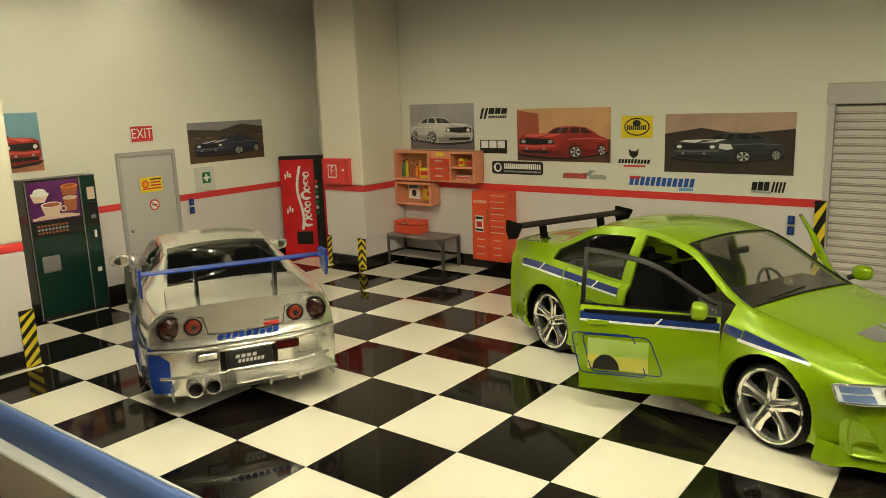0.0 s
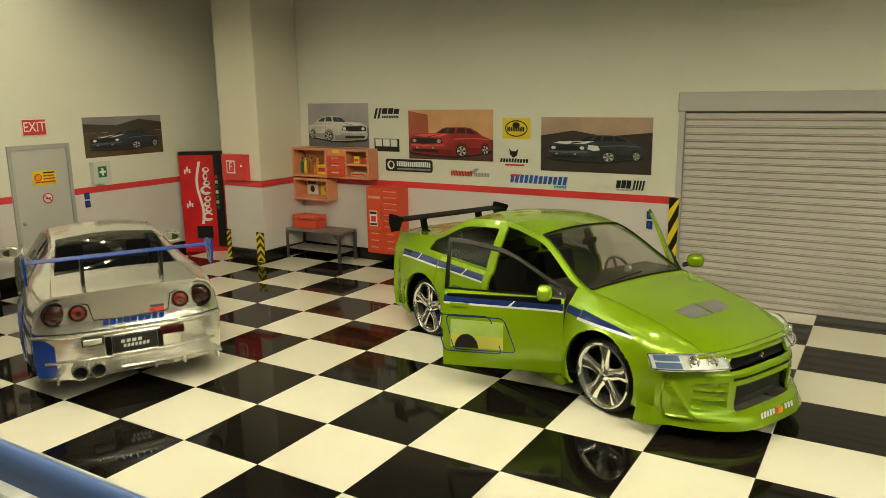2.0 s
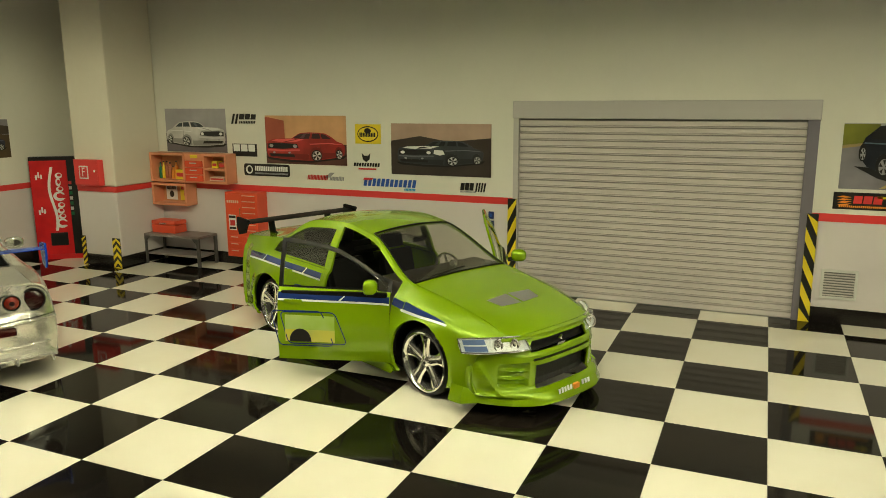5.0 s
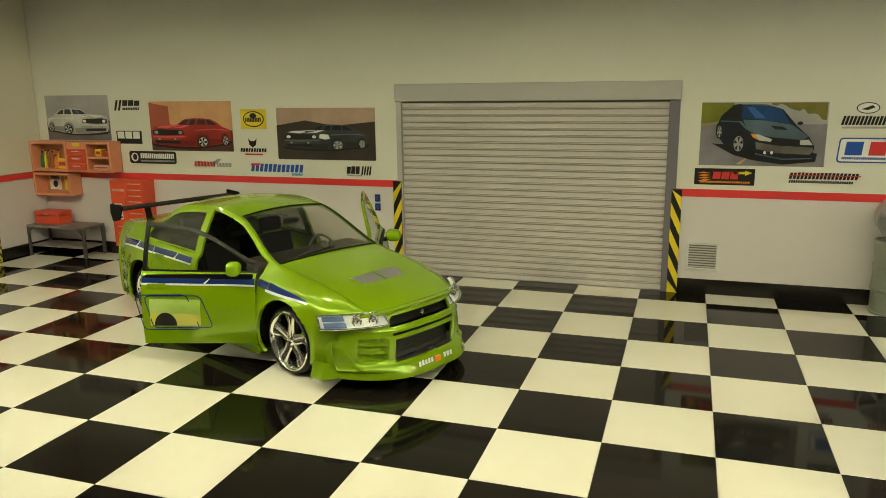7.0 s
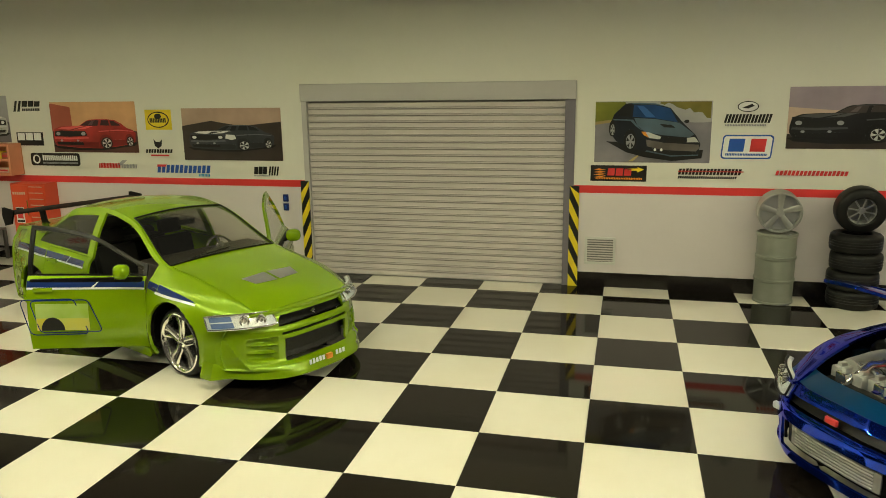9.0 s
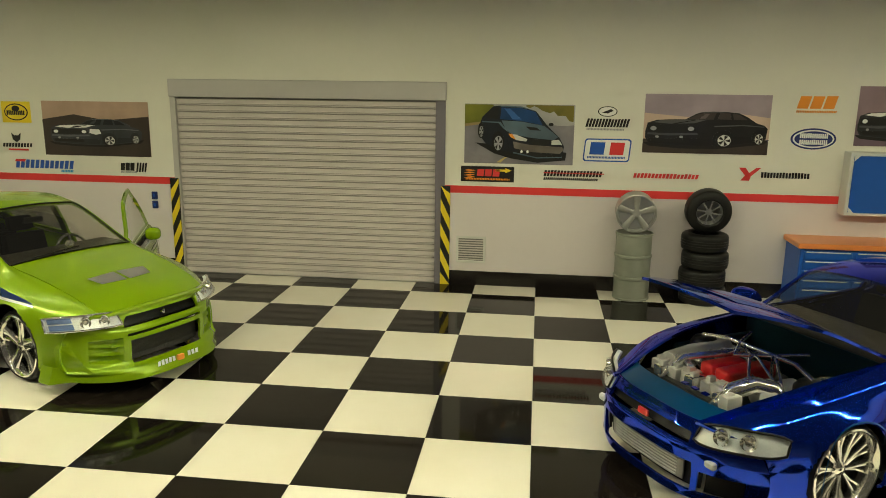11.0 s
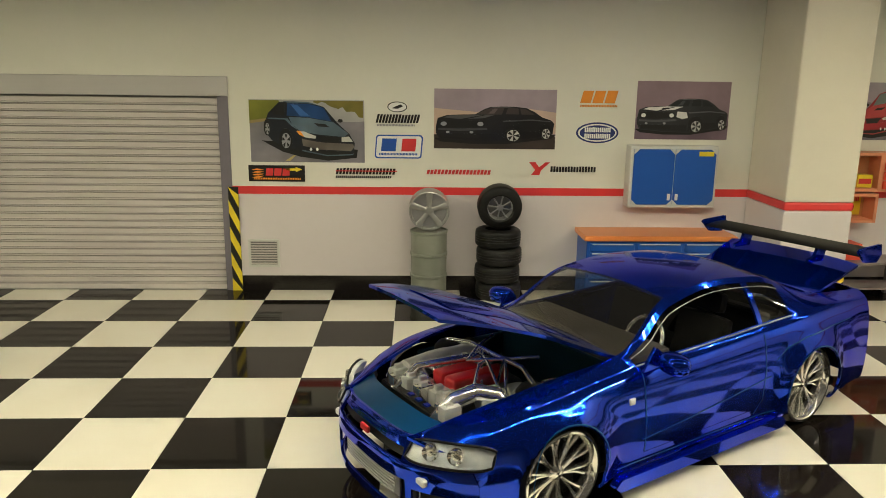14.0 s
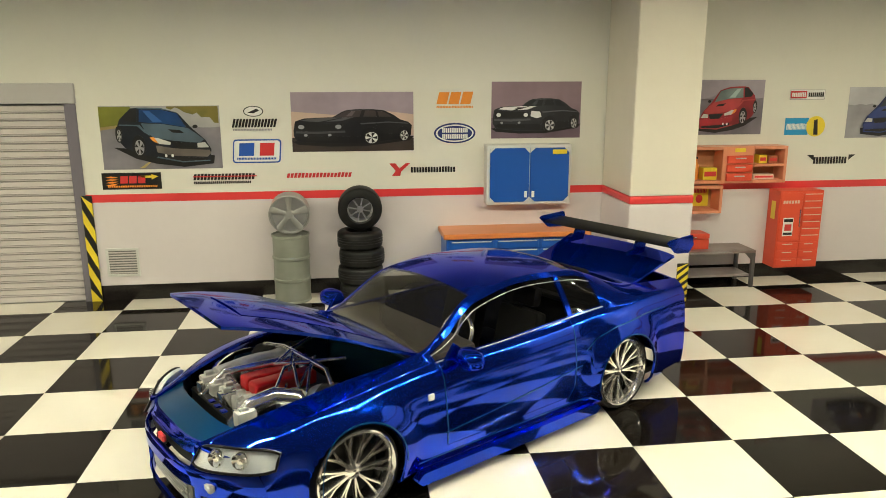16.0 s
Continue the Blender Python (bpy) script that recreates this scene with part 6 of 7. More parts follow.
bars(s, 0, 1.0, 0, .075, 9, M_REDINK, 1, .25, 25, .3)
s = sign("sponsor_sign", 6.05, 1.87, "red winged mark beside black word bars")
flat("mark", [(.0, .20), (.10, .20), (.16, .12), (.26, .20), (.33, .20), (.19, .07), (.17, .0), (.04, .0), (.10, .08)], 1, M_REDINK, s)
bars(s, .34, 1.06, .05, .14, 8, M_BLK, 1, 0, 26, .25)
s = sign("sponsor_sign", 6.80, 2.92, "orange slanted block letters bars")
bars(s, 0, .56, .06, .25, 3, M_ORINK, 1, .25, 27, .42)
bars(s, 0, .58, .0, .035, 12, M_ORINK, 1, .1, 28)
s = sign("sponsor_sign", 6.76, 2.37, "navy oval sign with a white ring and white word bars")
flat("oval", ellipse(.33, .16, .33, .16, 36), 1, M_NAVY, s)
flat("oval_inside", ellipse(.33, .16, .30, .135, 36), 2, M_WHT, s)
flat("oval_centre", ellipse(.33, .16, .275, .115, 36), 3, M_NAVY, s)
bars(s, .13, .54, .17, .245, 7, M_WHT, 4, 0, 29, .36)
bars(s, .13, .54, .075, .15, 7, M_WHT, 4, 0, 30, .36)
s = sign("sponsor_sign", 12.68, 3.02, "red and dark word bars with a thin border")
flat("border", quad(0, .62, 0, .16), 1, M_GREYINK, s)
flat("field", quad(.008, .612, .008, .152), 2, M_WHT, s)
flat("panel", quad(.008, .29, .02, .14), 3, M_REDINK, s)
bars(s, .03, .28, .045, .12, 4, M_WHT, 4, 0, 31)
bars(s, .32, .60, .045, .12, 4, M_BLK, 4, 0, 32)
s = sign("sponsor_sign", 12.64, 2.40, "blue bar sign with a yellow disc")
flat("panel", quad(0, .42, .04, .32), 1, M_CYAN, s)
bars(s, .03, .40, .13, .23, 8, M_WHT, 2, 0, 33)
flat("disc", ellipse(.55, .18, .17, .17), 2, M_YEL, s)
flat("damper", [(.52, .04), (.60, .04), (.57, .30), (.51, .28)], 3, M_BLK, s)
s = sign("sponsor_sign", 13.10, 1.95, "black winged word bars of a damper brand")
bars(s, .12, .74, 0, .12, 6, M_BLK, 1, 0, 34, .4)
flat("wing", [(0, .15), (.12, .15), (.12, .06)], 1, M_BLK, s)
flat("wing", [(.76, .06), (.76, .15), (.88, .15)], 1, M_BLK, s)

# ---------------------------------------------------------------- west wall: door, signs, switches
WX = XW + 0.002


def letters(text, parent, x, z, size, material, layer):
    cu = bpy.data.curves.new("lettering", "FONT")
    cu.body, cu.size, cu.extrude, cu.align_x, cu.align_y = text, size * K, 0.0008 * K, "CENTER", "CENTER"
    tmp = bpy.data.objects.new("lettering", cu)
    scene.collection.objects.link(tmp)
    me = bpy.data.meshes.new_from_object(tmp.evaluated_get(bpy.context.evaluated_depsgraph_get()))
    bpy.data.objects.remove(tmp)
    ob = new("lettering", me)
    ob.data.materials.clear()
    ob.data.materials.append(material)
    ob.parent = parent
    ob.matrix_local = pose(x * K, -.004 * layer * K, z * K, 90, 0, 0) @ Matrix.Diagonal((1.0, 1.25, 1, 1))
    return ob


door = thing("door_1", WX, .68, 0, "closed pale grey steel door in a grey frame", "door", 90, kind="structure")
part("door_leaf", box(.07, 1.09, -.02, -.001, 0, 2.46, .004), M_DOOR, door)
for a, b, z0, z1 in ((0, .07, 0, 2.54), (1.09, 1.16, 0, 2.54), (.07, 1.09, 2.46, 2.54)):
    part("door_frame", box(a, b, -.045, -.001, z0, z1, .006), M_FRAME, door)
part("door_knob", lathe([(0.0, -.06), (.03, -.055), (.035, -.04), (.015, -.02), (.03, -.019), (.03, -.01)], 16, centre=(.15, 0, 1.15)), M_ALU, door, "small metal knob", smooth=50)
w = sign("warning_sign", .40, 1.82, "yellow warning sign with orange disc and unreadable lines", "sign")
w.matrix_world = pose((WX + .021) * K, 1.08 * K, 1.80 * K, 0, 0, 90)
flat("backing", quad(0, .44, 0, .27), 1, M_YEL, w)
flat("disc", ellipse(.10, .15, .07, .07), 2, M_REDINK, w)
flat("disc_inside", ellipse(.10, .15, .05, .05), 3, M_ORINK, w)
for i, (a, b) in enumerate(((.2, .42), (.2, .40), (.2, .42), (.04, .42))):
    flat("line_bar", quad(a, b, .215 - .055 * i, .24 - .055 * i), 2, M_BLK if i == 0 else M_REDINK, w)
n = thing("no_smoking_sign", WX + .021, 1.32, 1.56, "round white prohibition sign with a red ring", "sign", 90)
flat("ring", ellipse(0, 0, .10, .10), 1, M_REDINK, n)
flat("field", ellipse(0, 0, .075, .075), 2, M_WHT, n)
flat("pictogram", quad(-.05, .05, -.012, .012), 3, M_BLK, n)
flat("bar", [(-.06, .045), (-.045, .06), (.06, -.045), (.045, -.06)], 4, M_REDINK, n)
e = thing("exit_sign", WX, 1.0, 2.70, "red exit sign with white capital letters", "sign", 90)
part("board", box(0, .45, -.02, 0, 0, .30, .004), M_WHT, e)
flat("field", quad(.015, .435, .015, .285), 6, M_REDINK, e)
letters("EXIT", e, .225, .15, .20, M_WHT, 7)
a = thing("first_aid_box", WX, 2.22, 1.72, "white first aid box with a green cross panel", "first aid box", 90)
part("box_body", box(0, .38, -.12, 0, 0, .42, .012, seg=2), M_CABGREY, a)
flat_g = box(.10, .28, -.125, -.118, .12, .33)
part("green_panel", flat_g, M_GREENB, a)
part("cross_bar", box(.125, .255, -.129, -.124, .205, .245), M_WHT, a)
part("cross_bar", box(.17, .21, -.130, -.124, .155, .295), M_WHT, a)


def switches(x, y, z, turn):
    s = thing("wall_switch", x, y, z, "pair of navy blue wall switches", "switch", turn, "wall switches")
    for i in range(2):
        f = part("switch_plate", box(0, .10, -.03, 0, .16 * i, .16 * i + .13, .01, seg=2), M_NAVY, s)
        part("rocker", box(.03, .07, -.04, -.03, .16 * i + .035, .16 * i + .095, .006), M_BLUEINK, f)


switches(WX, 2.05, 1.28, 90)
switches(-3.62, WY, 1.12, 0)

vent = thing("wall_vent", 1.67, WY, .38, "white louvred air vent low on the wall", "vent")
for x0, x1, z0, z1 in ((0, .49, 0, .04), (0, .49, .41, .45), (0, .04, .04, .41), (.45, .49, .04, .41)):
    part("vent_frame", box(x0, x1, -.02, 0, z0, z1, .004), M_CABGREY, vent)
part("backing", box(.04, .45, -.004, 0, .04, .41), M_GUN, vent)
for i in range(9):
    b = box(.04, .45, -.014, -.006, 0, .021, .003)
    b.transform(pose(0, 0, .05 + .04 * i))
    part("slat", b, M_SHUT, vent)

# ---------------------------------------------------------------- vending machines
m = thing("coffee_machine", -13.12, -.49, 0, "dark green coffee vending machine with a purple picture", "vending machine", 90)
part("cabinet", box(-.57, .57, 0, .36, 0, 2.26, .012), M_MACHBLK, m)
part("front_panel", box(-.545, .29, -.012, .0, .06, 1.35, .004), M_MACHGREEN, m)
part("side_panel", box(.31, .55, -.012, .0, .06, 2.24, .004), M_MACHGREEN, m)
part("trim_strip", box(.29, .305, -.016, 0, .03, 2.24), M_STEEL, m, "thin bright strip")
part("trim_strip", box(-.56, -.547, -.016, 0, .03, 2.24), M_STEEL, m, "thin bright strip")
pic = part("picture_panel", box(-.53, .27, -.014, 0, 1.60, 2.22, .004), M_PURPLE, m, "purple picture of coffee cups")
cups = [(quad(-.50, .24, 1.62, 1.66), M_CREAM), (ellipse(-.14, 1.66, .30, .035, 20), M_CREAM),
        ([(.02, 1.72), (.20, 1.72), (.22, 1.92), (0.0, 1.92)], M_COFFEE), (ellipse(.11, 1.93, .12, .035, 18), M_CREAM),
        ([(.0, 1.97), (.22, 1.97), (.25, 2.12), (-.02, 2.12)], M_COFFEE), (ellipse(.115, 2.12, .135, .035, 18), M_ORINK), (ellipse(.115, 2.12, .105, .024, 18), M_COFFEE),
        ([(-.30, 1.66), (-.10, 1.66), (-.04, 1.84), (-.36, 1.84)], M_CREAM), (ellipse(-.20, 1.85, .165, .045, 20), M_WHT), (ellipse(-.20, 1.85, .14, .034, 20), M_COFFEE),
        ([(-.46, 1.90), (-.30, 1.90), (-.22, 2.02), (-.50, 2.02)], M_CREAM), (ellipse(-.36, 2.03, .145, .035, 18), M_WHT), (ellipse(-.36, 2.07, .10, .05, 14), M_WHT),
        (ellipse(-.02, 1.77, .05, .05, 14), M_CREAM), (ellipse(-.02, 1.77, .028, .03, 14), M_PURPLE)]
for i, (pts, mm) in enumerate(cups):
    b = prism(pts, .003)
    bmesh.ops.translate(b, verts=b.verts, vec=(0, -.0145 - .0015 * i, 0))
    part("printed_cup", b, mm, pic)
kp = part("button_panel", box(-.50, .26, -.016, 0, 1.36, 1.58, .004), M_BLK, m, "black button panel")
for i in range(9):
    for j in range(3):
        part("button", box(-.45 + .055 * i, -.415 + .055 * i, -.022, -.016, 1.40 + .055 * j, 1.43 + .055 * j), M_COFFEE if j != 1 else M_GREYINK, kp)
part("coin_panel", box(.34, .53, -.02, 0, 1.42, 1.82, .004), M_BLK, m)
part("price_card", box(.40, .52, -.024, 0, 1.86, 2.06, .003), M_CREAM, m)
part("bill_slot", box(.42, .50, -.026, 0, 1.54, 1.60, .003), M_STEEL, m)
part("coin_slot", box(.44, .48, -.026, 0, 1.22, 1.34, .003), M_WHT, m)
part("coin_return", box(.42, .49, -.026, 0, .64, .71, .003), M_WHT, m)
part("cup_door", box(-.45, -.17, -.026, 0, .78, 1.04, .02, seg=2), M_STEEL, m, "small steel hatch")
part("plinth", box(-.57, .57, -.004, .36, 0, .05), M_MACHBLK, m)

m = thing("drinks_machine", -13.0, 4.55, 0, "red drinks vending machine with a slanting white script mark", "vending machine", 38)
part("cabinet", box(-.50, .50, .012, .18, 0, 2.2, .012), M_MACHBLK, m)
front = part("front_panel", box(-.50, .22, -.02, .012, .10, 2.12, .008), M_COKE, m, "red printed front")
part("top_cap", box(-.50, .50, -.02, .012, 2.12, 2.2, .006), M_MACHBLK, m)
side = part("button_column", box(.22, .40, -.016, .012, .10, 2.12, .004), M_MACHBLK, m)
part("red_edge", box(.40, .50, -.02, .012, .10, 2.12, .004), M_COKE, m)
part("plinth", box(-.50, .50, -.01, .012, 0, .10), M_COKE, m)
def mark(pts, layer, material):
    b = prism(pts, .003)
    bmesh.ops.translate(b, verts=b.verts, vec=(0, -.0205 - .0015 * layer, 0))
    part("script_mark", b, material, front)


wave = [(-.13 + .05 * math.sin(k * .5 + .4), .62 + .105 * k) for k in range(14)]
mark(wave + [(x + .055, z) for x, z in wave[::-1]], 0, M_WHT)
for k, (z, rx, rz) in enumerate(((.78, .12, .10), (.93, .07, .06), (1.05, .07, .06), (1.17, .07, .06), (1.36, .12, .10), (1.51, .07, .06), (1.66, .05, .09), (1.80, .07, .06))):
    x = .03 + .02 * (k % 2)
    mark(ellipse(x, z, rx, rz, 20), 1, M_WHT)
    mark(ellipse(x + .012, z + .012, rx * .56, rz * .52, 16), 2, M_COKE)
    if k in (0, 4):
        mark([(x + .02, z - .03), (x + .13, z - .05), (x + .13, z + .04), (x + .02, z + .03)], 3, M_COKE)
for x, z, h in ((-.40, .98, .10), (-.35, 1.02, .12), (-.30, 1.0, .09), (-.40, 1.72, .10), (-.35, 1.76, .12), (-.30, 1.74, .09)):
    part("script_mark", box(x, x + .035, -.024, -.019, z, z + h), M_WHT, front)
part("delivery_hatch", box(-.22, .12, -.03, -.018, .30, .58, .01), M_MACHBLK, front, "black delivery hatch")
for i in range(7):
    part("button", box(.23, .29, -.024, -.016, .95 + .11 * i, 1.02 + .11 * i, .004), M_REDINK if i == 6 else M_CABGREY if i % 2 else M_GREENB, side)

f = thing("fire_hose_box", -11.99, PY - .002, 1.68, "red fire hose cabinet with a white letter", "fire cabinet")
part("cabinet", box(0, .66, -.14, 0, 0, .52, .012, seg=2), M_RED, f)
part("door_panel", box(.02, .64, -.152, -.14, .02, .50, .006), M_RED, f)
fr_ = part("white_frame", box(.16, .40, -.158, -.152, .14, .40), M_WHT, f)
part("red_field", box(.185, .375, -.162, -.158, .165, .375), M_RED, f)
l = letters("F", f, .28, .27, .20, M_WHT, 41)
part("handle", box(.56, .60, -.175, -.152, .28, .32, .008), M_WHT, f)


# ---------------------------------------------------------------- wall shelf, bench, toolbox, red cabinet (at both pillars)
def workshop_corner(dx):
    g = "workshop furniture by the pillars"
    s = thing("wall_shelf", -11.04 + dx, YN - .003, 1.20, "open orange wall shelf with drawers and small boxes", "shelf", 0, g)
    D = .32
    for x0, x1, z0, z1 in ((0, .92, .49, 1.09), (0, .92, 0, .46)):
        part("back_panel", box(x0, x1, -.02, 0, z0, z1), M_ORANGE_IN, s)
        for a, b, c0, d0 in ((x0, x0 + .05, z0, z1), (x1 - .05, x1, z0, z1), (x0 + .05, x1 - .05, z0, z0 + .05), (x0 + .05, x1 - .05, z1 - .05, z1)):
            part("side_board", box(a, b, -D, -.02, c0, d0, .004), M_ORANGE_L, s)
    part("drawer_case", box(.92, 1.42, -D + .02, 0, .49, 1.09, .004), M_ORANGE_L, s)
    for i in range(3):
        d = part("drawer", box(.95, 1.39, -D - .02, -D + .02, .53 + .145 * i, .655 + .145 * i, .008), M_ORANGE, s)
        part("drawer_pull", box(1.08, 1.26, -D - .035, -D - .018, .60 + .145 * i, .62 + .145 * i, .005), M_CABGREY, d)
    part("yellow_label", box(1.08, 1.26, -D + .010, -D + .02, 1.0, 1.06), M_YEL, s)
    part("back_panel", box(1.42, 1.99, -.02, 0, .49, 1.09), M_ORANGE_IN, s)
    for a, b, c0, d0 in ((1.94, 1.99, .49, 1.09), (1.42, 1.94, .49, .54), (1.42, 1.94, 1.04, 1.09), (1.42, 1.94, .76, .80)):
        part("side_board", box(a, b, -D, -.02, c0, d0, .004), M_ORANGE_L, s)
    rng = random.Random(5)
    for i in range(6):
        x = .10 + .085 * i
        t = thing("oil_bottle", -11.04 + dx + x, YN - .12, 1.20 + .54, "small yellow and brown oil bottle on the shelf", "bottle", 0, "bottles on the wall shelf")
        hgt = rng.uniform(.22, .36)
        part("bottle", lathe([(.035, 0), (.038, .02), (.038, hgt * .7), (.014, hgt * .85), (.014, hgt)], 12, axis="z"), rng.choice((M_YEL, M_COFFEE, M_GREENB, M_ORINK)), t, smooth=40)
        part("cap", lathe([(.018, hgt), (.018, hgt + .03), (0.0, hgt + .03)], 10, axis="z"), M_BLK, t)
    for x, zz, ww, hh, mm, nm in ((.60, .54, .24, .20, M_YEL, "yellow carton"), (1.55, .80, .14, .14, M_YEL, "yellow carton"), (1.72, .80, .16, .12, M_COFFEE, "brown carton"), (1.48, .54, .36, .08, M_CREAM, "pale tray")):
        t = thing("carton", -11.04 + dx + x, YN - .15, 1.20 + zz, nm + " standing on the orange shelf", "box")
        part("carton_body", box(0, ww, -.08, .08, 0, hh, .006), mm, t)
        part("carton_label", box(.02, ww - .02, -.083, -.08, hh * .3, hh * .7), M_REDINK, t)
    for x0, x1, mm, nn in ((.12, .42, M_WHT, "white notice with black and red marks in the shelf"), (.50, .82, M_YEL, "yellow notice with red word bars in the shelf")):
        t = thing("notice", -11.04 + dx + x0, YN - .026, 1.20 + .08, nn, "notice")
        flat("card", quad(0, x1 - x0, 0, .32), 1, mm, t)
        bars(t, .03, x1 - x0 - .03, .22, .29, 5, M_BLK if mm is M_WHT else M_REDINK, 2, 0, 41)
        flat("mark", ellipse((x1 - x0) / 2, .12, .06, .07), 2, M_BLK if mm is M_WHT else M_REDINK, t)

    b = thing("work_bench", -11.08 + dx, YN - .05, 0, "grey steel work bench with a worn top and lower shelf", "bench", 0, g)
    L, W_ = 1.46, .58
    part("bench_top", box(0, L, -W_, 0, .585, .63, .006), M_BENCHTOP, b)
    part("lower_shelf", box(.05, L - .05, -W_ + .06, -.03, .18, .215, .005), M_BENCHTOP, b)
    for x in (.0, L - .06):
        for y in (-W_, -.06):
            part("leg", box(x, x + .06, y, y + .06, 0, .585, .006), M_DARKSTEEL, b)
    for x, sg in ((.06, 1), (L - .06, -1)):
        br = prism([(x, .585), (x + sg * .12, .585), (x, .46)], .02)
        bmesh.ops.translate(br, verts=br.verts, vec=(0, -W_ + .03, 0))
        part("bracket", br, M_DARKSTEEL, b)
    t = thing("tool_box", -10.98 + dx, YN - .12, .63, "closed orange-red metal tool box on the bench", "tool box", 0, g)
    part("box_body", box(0, .62, -.34, 0, 0, .17, .012, seg=2), M_ORANGE, t)
    part("lid", box(-.006, .626, -.346, .006, .176, .26, .02, seg=2), M_ORANGE, t)
    part("handle", tube([(.22, -.35, .20), (.24, -.375, .21), (.38, -.375, .21), (.40, -.35, .20)], .01, 6), M_CHROME, t, smooth=60)

    c = thing("tool_cabinet", -9.12 + dx, YN - .003, .24, "orange-red wall-hung tool cabinet with many drawers", "cabinet", 0, g)
    part("body", box(0, .78, -.34, 0, 0, 1.31, .008), M_ORANGE, c)
    part("door", box(.02, .40, -.356, -.34, .46, 1.28, .006), M_ORANGE, c)
    part("door_handle", box(.365, .385, -.375, -.356, .70, 1.0, .006), M_CHROME, c)
    part("sticker", box(.09, .27, -.360, -.356, .55, .86), M_WHT, c, "white sticker with black bars")
    part("sticker_bar", box(.10, .26, -.363, -.360, .79, .84), M_BLK, c)
    part("sticker_mark", box(.12, .24, -.363, -.360, .64, .75), M_REDINK, c)
    part("sticker_bar", box(.10, .26, -.363, -.360, .57, .61), M_BLK, c)
    for k in range(6):
        part("brand_bar", box(.06 + .05 * k, .095 + .05 * k, -.359, -.356, 1.10, 1.15), M_CREAM, c)
    for k in range(7):
        d = part("drawer", box(.42, .76, -.356, -.34, .47 + .116 * k, .57 + .116 * k, .005), M_ORANGE, c)
        part("drawer_pull", box(.44, .74, -.368, -.356, .55 + .116 * k, .562 + .116 * k), M_CREAM, d)
    for k in range(3):
        for x0, x1 in ((.02, .39), (.41, .76)):
            d = part("drawer", box(x0, x1, -.356, -.34, .03 + .14 * k, .155 + .14 * k, .005), M_ORANGE, c)
            part("drawer_pull", box(x0 + .10, x1 - .10, -.368, -.356, .12 + .14 * k, .135 + .14 * k), M_CREAM, d)
    part("side_sticker", box(-.004, 0, -.24, -.12, .82, 1.12), M_YEL, c, "yellow side sticker")


workshop_corner(0)
workshop_corner(DX + 0.05)

# ---------------------------------------------------------------- blue wall cabinet and drawer bench
c = thing("wall_cabinet", 7.56, YN - .003, 1.41, "blue two-door wall cabinet in a pale grey case", "cabinet")
part("case", box(0, 1.36, -.26, 0, 0, .95, .01), M_CABGREY, c)
for i, (x0, x1) in enumerate(((.05, .68), (.69, 1.32))):
    d = part("door", box(x0, x1, -.28, -.26, .05, .90, .006), M_BLUECAB, c)
    hx = .60 if i == 0 else .72
    part("door_handle", box(hx, hx + .045, -.297, -.28, .12, .22, .006), M_WHT, d, "white handle")
    for hz in ((.05, .90)):
        for k in (x0, x1):
            sgx, sgz = (1 if k == x0 else -1), (1 if hz < .5 else -1)
            p3 = [(k, hz), (k + sgx * .08, hz), (k, hz + sgz * .08)]
            b = prism(p3 if sgx * sgz > 0 else p3[::-1], .003)
            bmesh.ops.translate(b, verts=b.verts, vec=(0, -.280, 0))
            part("corner_plate", b, M_CABGREY, d)
part("maker_label", box(1.05, 1.28, -.284, -.28, .80, .87), M_YEL, c, "small yellow label")

c = thing("drawer_bench", 6.82, YN - .003, 0, "blue steel drawer bench with an orange wooden top", "bench")
part("body", box(.05, 2.28, -.66, 0, 0, .97, .01), M_BLUECAB, c)
part("wooden_top", box(0, 2.33, -.72, 0, .97, 1.05, .012), M_WOODTOP, c)
for i in range(3):
    for k in range(6):
        x0 = .10 + i * .72
        d = part("drawer", box(x0, x0 + .68, -.68, -.66, .08 + .145 * k, .205 + .145 * k, .006), M_BLUECAB, c)
        part("drawer_pull", box(x0 + .03, x0 + .65, -.695, -.68, .185 + .145 * k, .20 + .145 * k, .003), M_CABGREY, d)

# ---------------------------------------------------------------- drum, loose wheel, tyres
d = thing("oil_drum", 4.50, 5.22, 0, "grey-green steel drum with two rolled hoops", "drum")
prof = [(.27, 0), (.285, .01), (.285, .03), (.275, .04)]
for z in (.36, .70):
    prof += [(.275, z - .03), (.288, z - .015), (.288, z + .015), (.275, z + .03)]
prof += [(.275, 1.02), (.288, 1.03), (.288, 1.06), (.27, 1.065), (.265, 1.04), (0.0, 1.04)]
part("barrel", lathe(prof, 36, axis="z"), M_DRUM, d, smooth=40)
part("bung", lathe([(.03, 1.04), (.03, 1.055), (0.0, 1.055)], 12, axis="z", centre=(.15, -.1, 0)), M_STEEL, d)


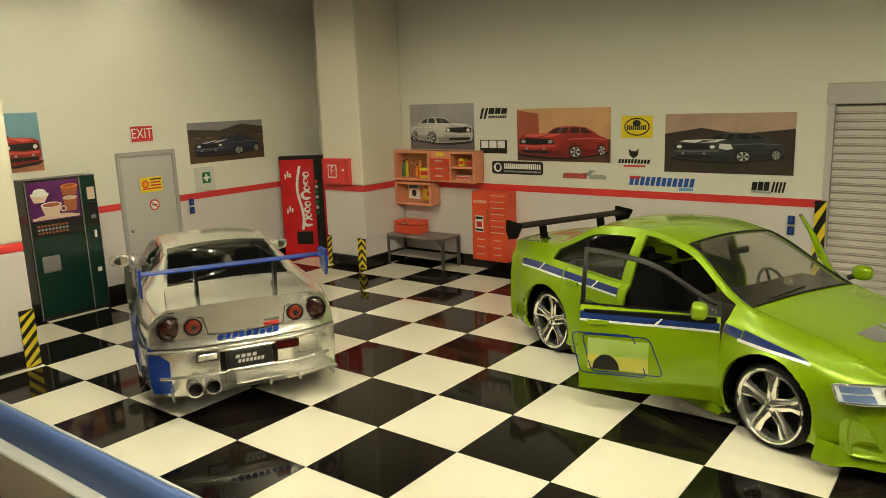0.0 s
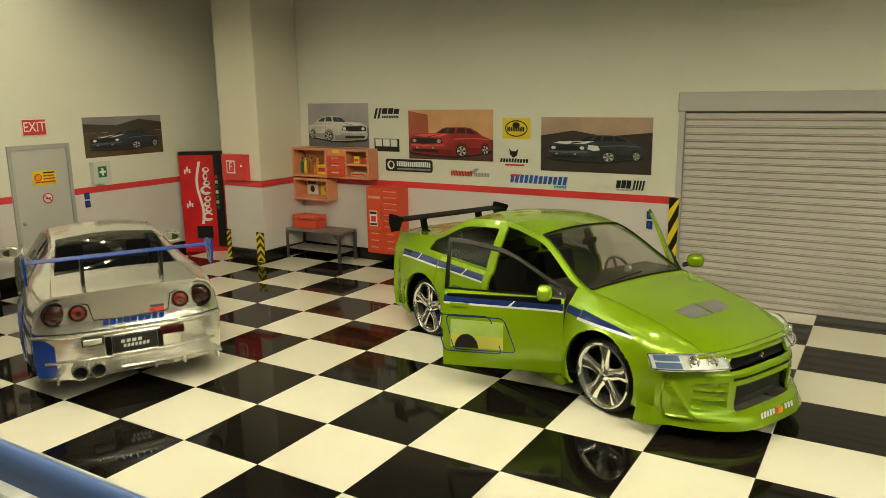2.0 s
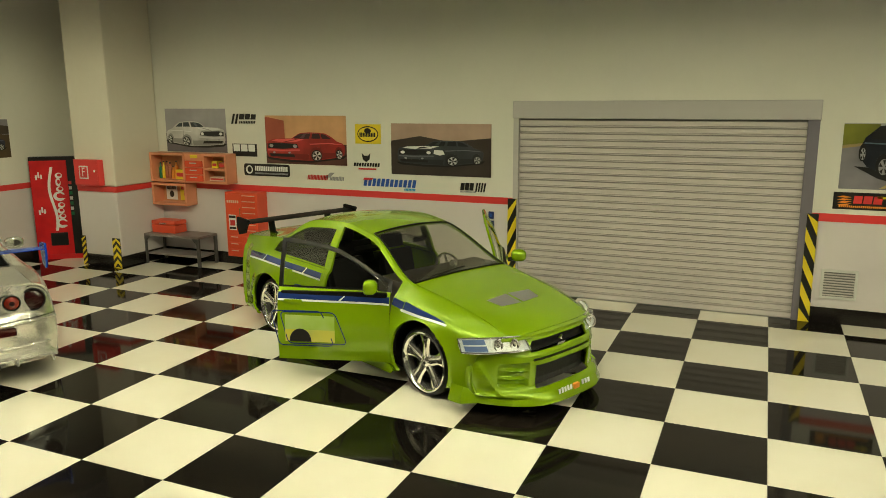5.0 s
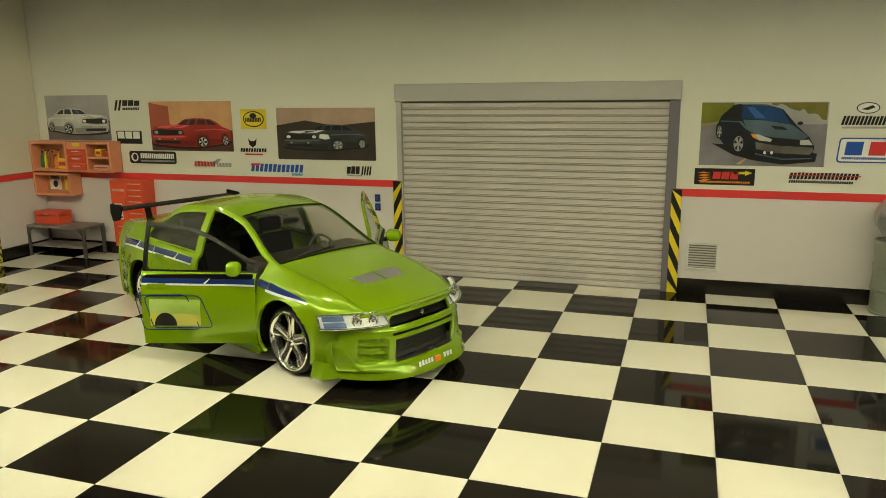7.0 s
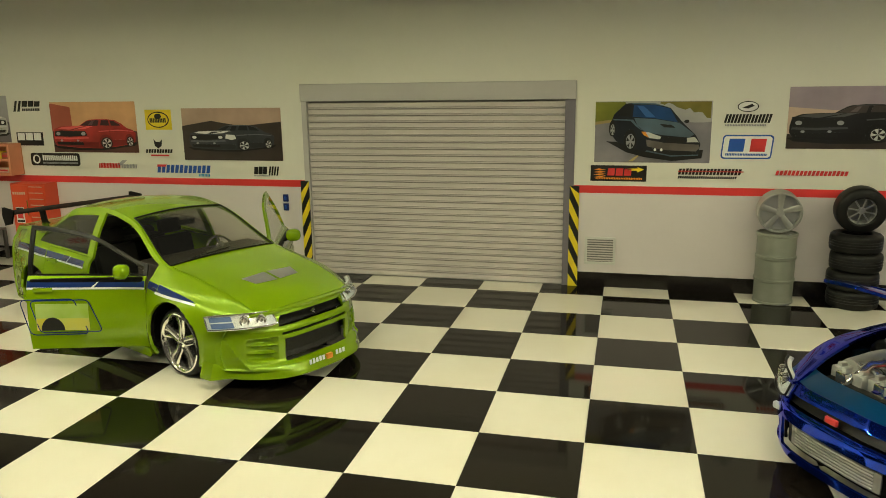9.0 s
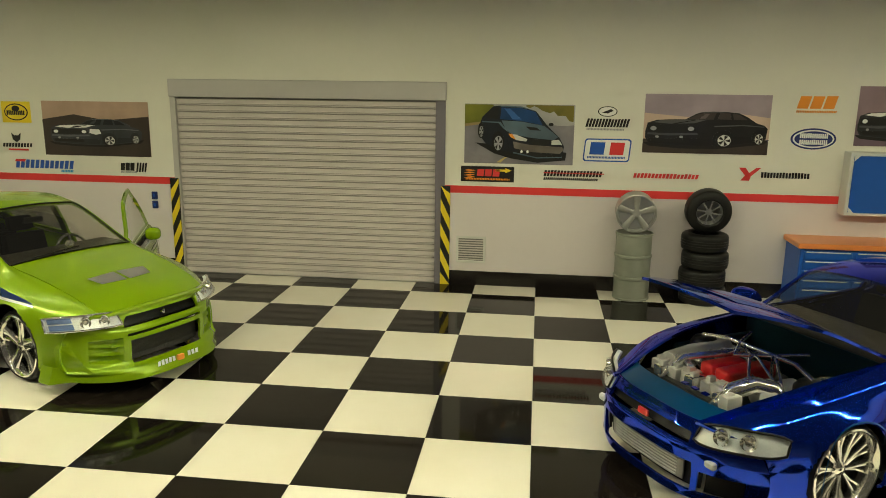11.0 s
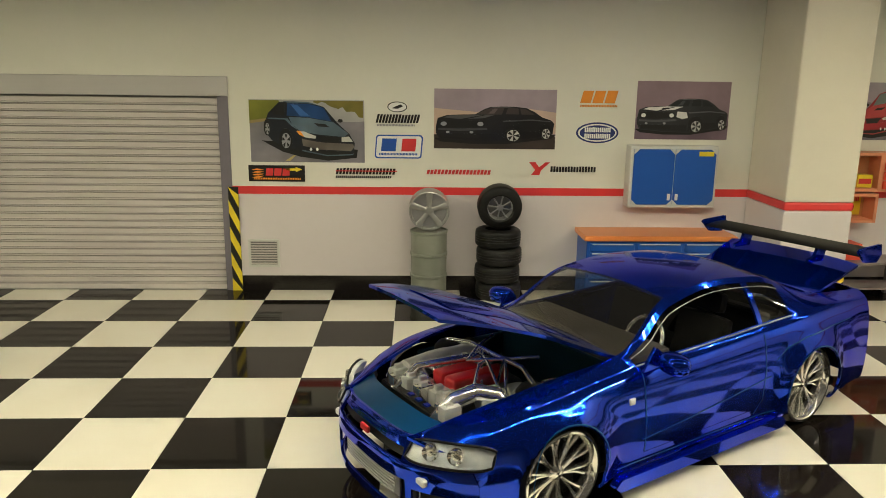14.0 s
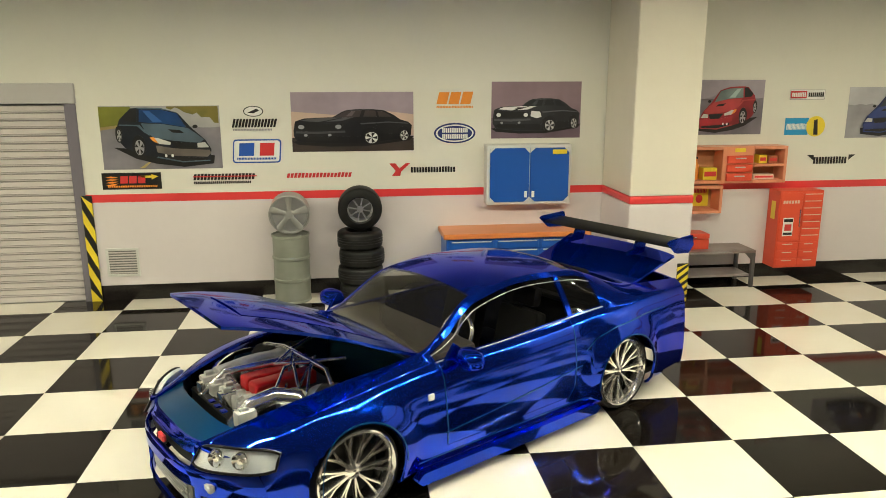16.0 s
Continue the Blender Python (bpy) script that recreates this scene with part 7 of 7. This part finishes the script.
def rim_face(parent, r, n, material, twin, depth):
    part("rim_barrel", lathe([(r, depth), (r + .012, depth - .006), (r + .012, depth - .02), (r - .02, depth - .03), (r - .03, -depth), (r + .01, -depth), (r, depth)], 32), material, parent, smooth=40)
    part("hub", lathe([(0.0, depth - .03), (r * .2, depth - .035), (r * .26, depth - .06), (0.0, depth - .06)], 18), material, parent, smooth=40)
    part("hub_back", lathe([(0.0, -.02), (r * .95, -.02), (r * .95, -.03), (0.0, -.03)], 24), M_GUN, parent)
    for i in range(n):
        a = 2 * math.pi * (i + .25) / n
        bm = bmesh.new()
        wd0, wd1 = (r * .10, r * .19) if not twin else (r * .045, r * .06)
        ring = []
        for t, wd, dp in ((.12, wd0, -.035), (.6, (wd0 + wd1) / 2, -.03), (.99, wd1, -.02)):
            ca, sa = math.cos(a), math.sin(a)
            ring.append([bm.verts.new((r * t * ca - o * sa, depth + dp - q, r * t * sa + o * ca)) for o, q in ((-wd, .012), (-wd * .6, 0), (wd * .6, 0), (wd, .012), (0, .04))])
        for p, q in zip(ring, ring[1:]):
            for k in range(5):
                bm.faces.new((p[k], p[(k + 1) % 5], q[(k + 1) % 5], q[k]))
        bm.faces.new(ring[0]), bm.faces.new(ring[-1])
        part("spoke", bm, material, parent, smooth=40)


w = thing("spare_alloy", 4.50, 5.26, 1.065, "bare silver five-spoke wheel rim leaning on the wall", "wheel rim")
w.matrix_world = pose(4.50 * K, 5.235 * K, (1.065 + .31) * K, 0, 0, 0) @ pose(0, 0, 0, -8, 0, 180)
rim_face(w, .295, 5, M_ALLOY, False, .12)
part("rim_well", lathe([(0.0, .045), (.27, .045), (.27, .03), (0.0, .03)], 28), M_STEEL, w, "dull grey inside of the rim", smooth=40)
TYRE = [(.20, -.125), (.22, -.14), (.31, -.135), (.34, -.11), (.347, -.08), (.347, .08), (.34, .11), (.31, .135), (.22, .14), (.20, .125), (.20, -.125)]
w = thing("tyred_alloy", 5.57, 5.25, 1.1, "black alloy wheel with its tyre standing on stacked tyres", "wheel")
w.matrix_world = pose(5.57 * K, 5.20 * K, (1.095 + .34) * K, 0, 0, 0) @ pose(0, 0, 0, -7, 0, 180)
part("tyre", lathe([(r * .97, h) for r, h in TYRE], 40), M_RUBBER, w, smooth=40)
rim_face(w, .205, 8, M_STEEL, True, .13)
part("rim_edge", tube([(.215 * math.cos(2 * math.pi * i / 32), .128, .215 * math.sin(2 * math.pi * i / 32)) for i in range(32)], .008, 6, closed=True), M_STEEL, w, smooth=60)
for i in range(4):
    t = thing("stacked_tyre", 5.57 + .012 * (-1) ** i, 5.19, .275 * i, "black rubber tyre lying in a stack", "tyre", 20 * i, "stacked tyres")
    prof = [(r, (h + .14) * .98) for r, h in TYRE]
    part("tyre_body", lathe(prof, 40, axis="z"), M_RUBBER, t, smooth=40)
    for h in (.10, .138, .176):
        part("tread_groove", tube([(.349 * math.cos(2 * math.pi * k / 36), .349 * math.sin(2 * math.pi * k / 36), h) for k in range(36)], .005, 5, closed=True), M_BLK, t)

# ---------------------------------------------------------------- LED bars from side wall to side wall
# Both bars hang out of view; the dimmer rear one is added as fill light.
for y, z, n, m_bead, tilt in ((-2.2, 5.52, 46, M_LED, 0), (1.2, 5.57, 30, M_LED_FILL, 0)):
    bar = thing("led_bar", (XW + XE) / 2, y, z, "slim white LED bar with a row of warm beads", "lamp", 0, "LED bars between the side walls")
    half = (XE - XW) / 2
    part("bar_body", box(-half, half, -.12, .12, 0, .14, .01), M_WHT, bar)
    # Unseen lips, added to cut the beads' light off the upper wall.
    for side in (-1, 1):
        part("light_cut_lip", box(-half, half, side * .13 - .01, side * .13 + .01, -.049, .14), M_CABGREY, bar, "grey metal lip of the lamp channel")
    for i in range(n):
        b = box(-.05, .05, -.05, .05, -.006, .012)
        b.transform(pose(-14.6 + 29.2 * i / (n - 1), 0, -.022, tilt, 0, 0))
        part("led_bead", b, m_bead, bar)

# ---------------------------------------------------------------- floor tiles
floor = thing("floor", 0, 0, 0, "glossy black and white checkered tile floor", "floor", kind="structure")
tile_meshes = []
for m in (M_TILE_W, M_TILE_B):
    b = box(0.0015, 0.9985, 0.0015, 0.9985, -0.03, 0, 0.003)
    ob = part("tile", b, m, floor)
    tile_meshes.append(ob.data)
    bpy.data.objects.remove(ob)
for i in range(-14, 18):
    for j in range(-3, 6):
        o = new("tile", tile_meshes[(i + j + 1) % 2])
        o.parent, o.location = floor, (i * K, j * K, 0)
        if j == 5:
            o.scale = (1, 0.56, 1)
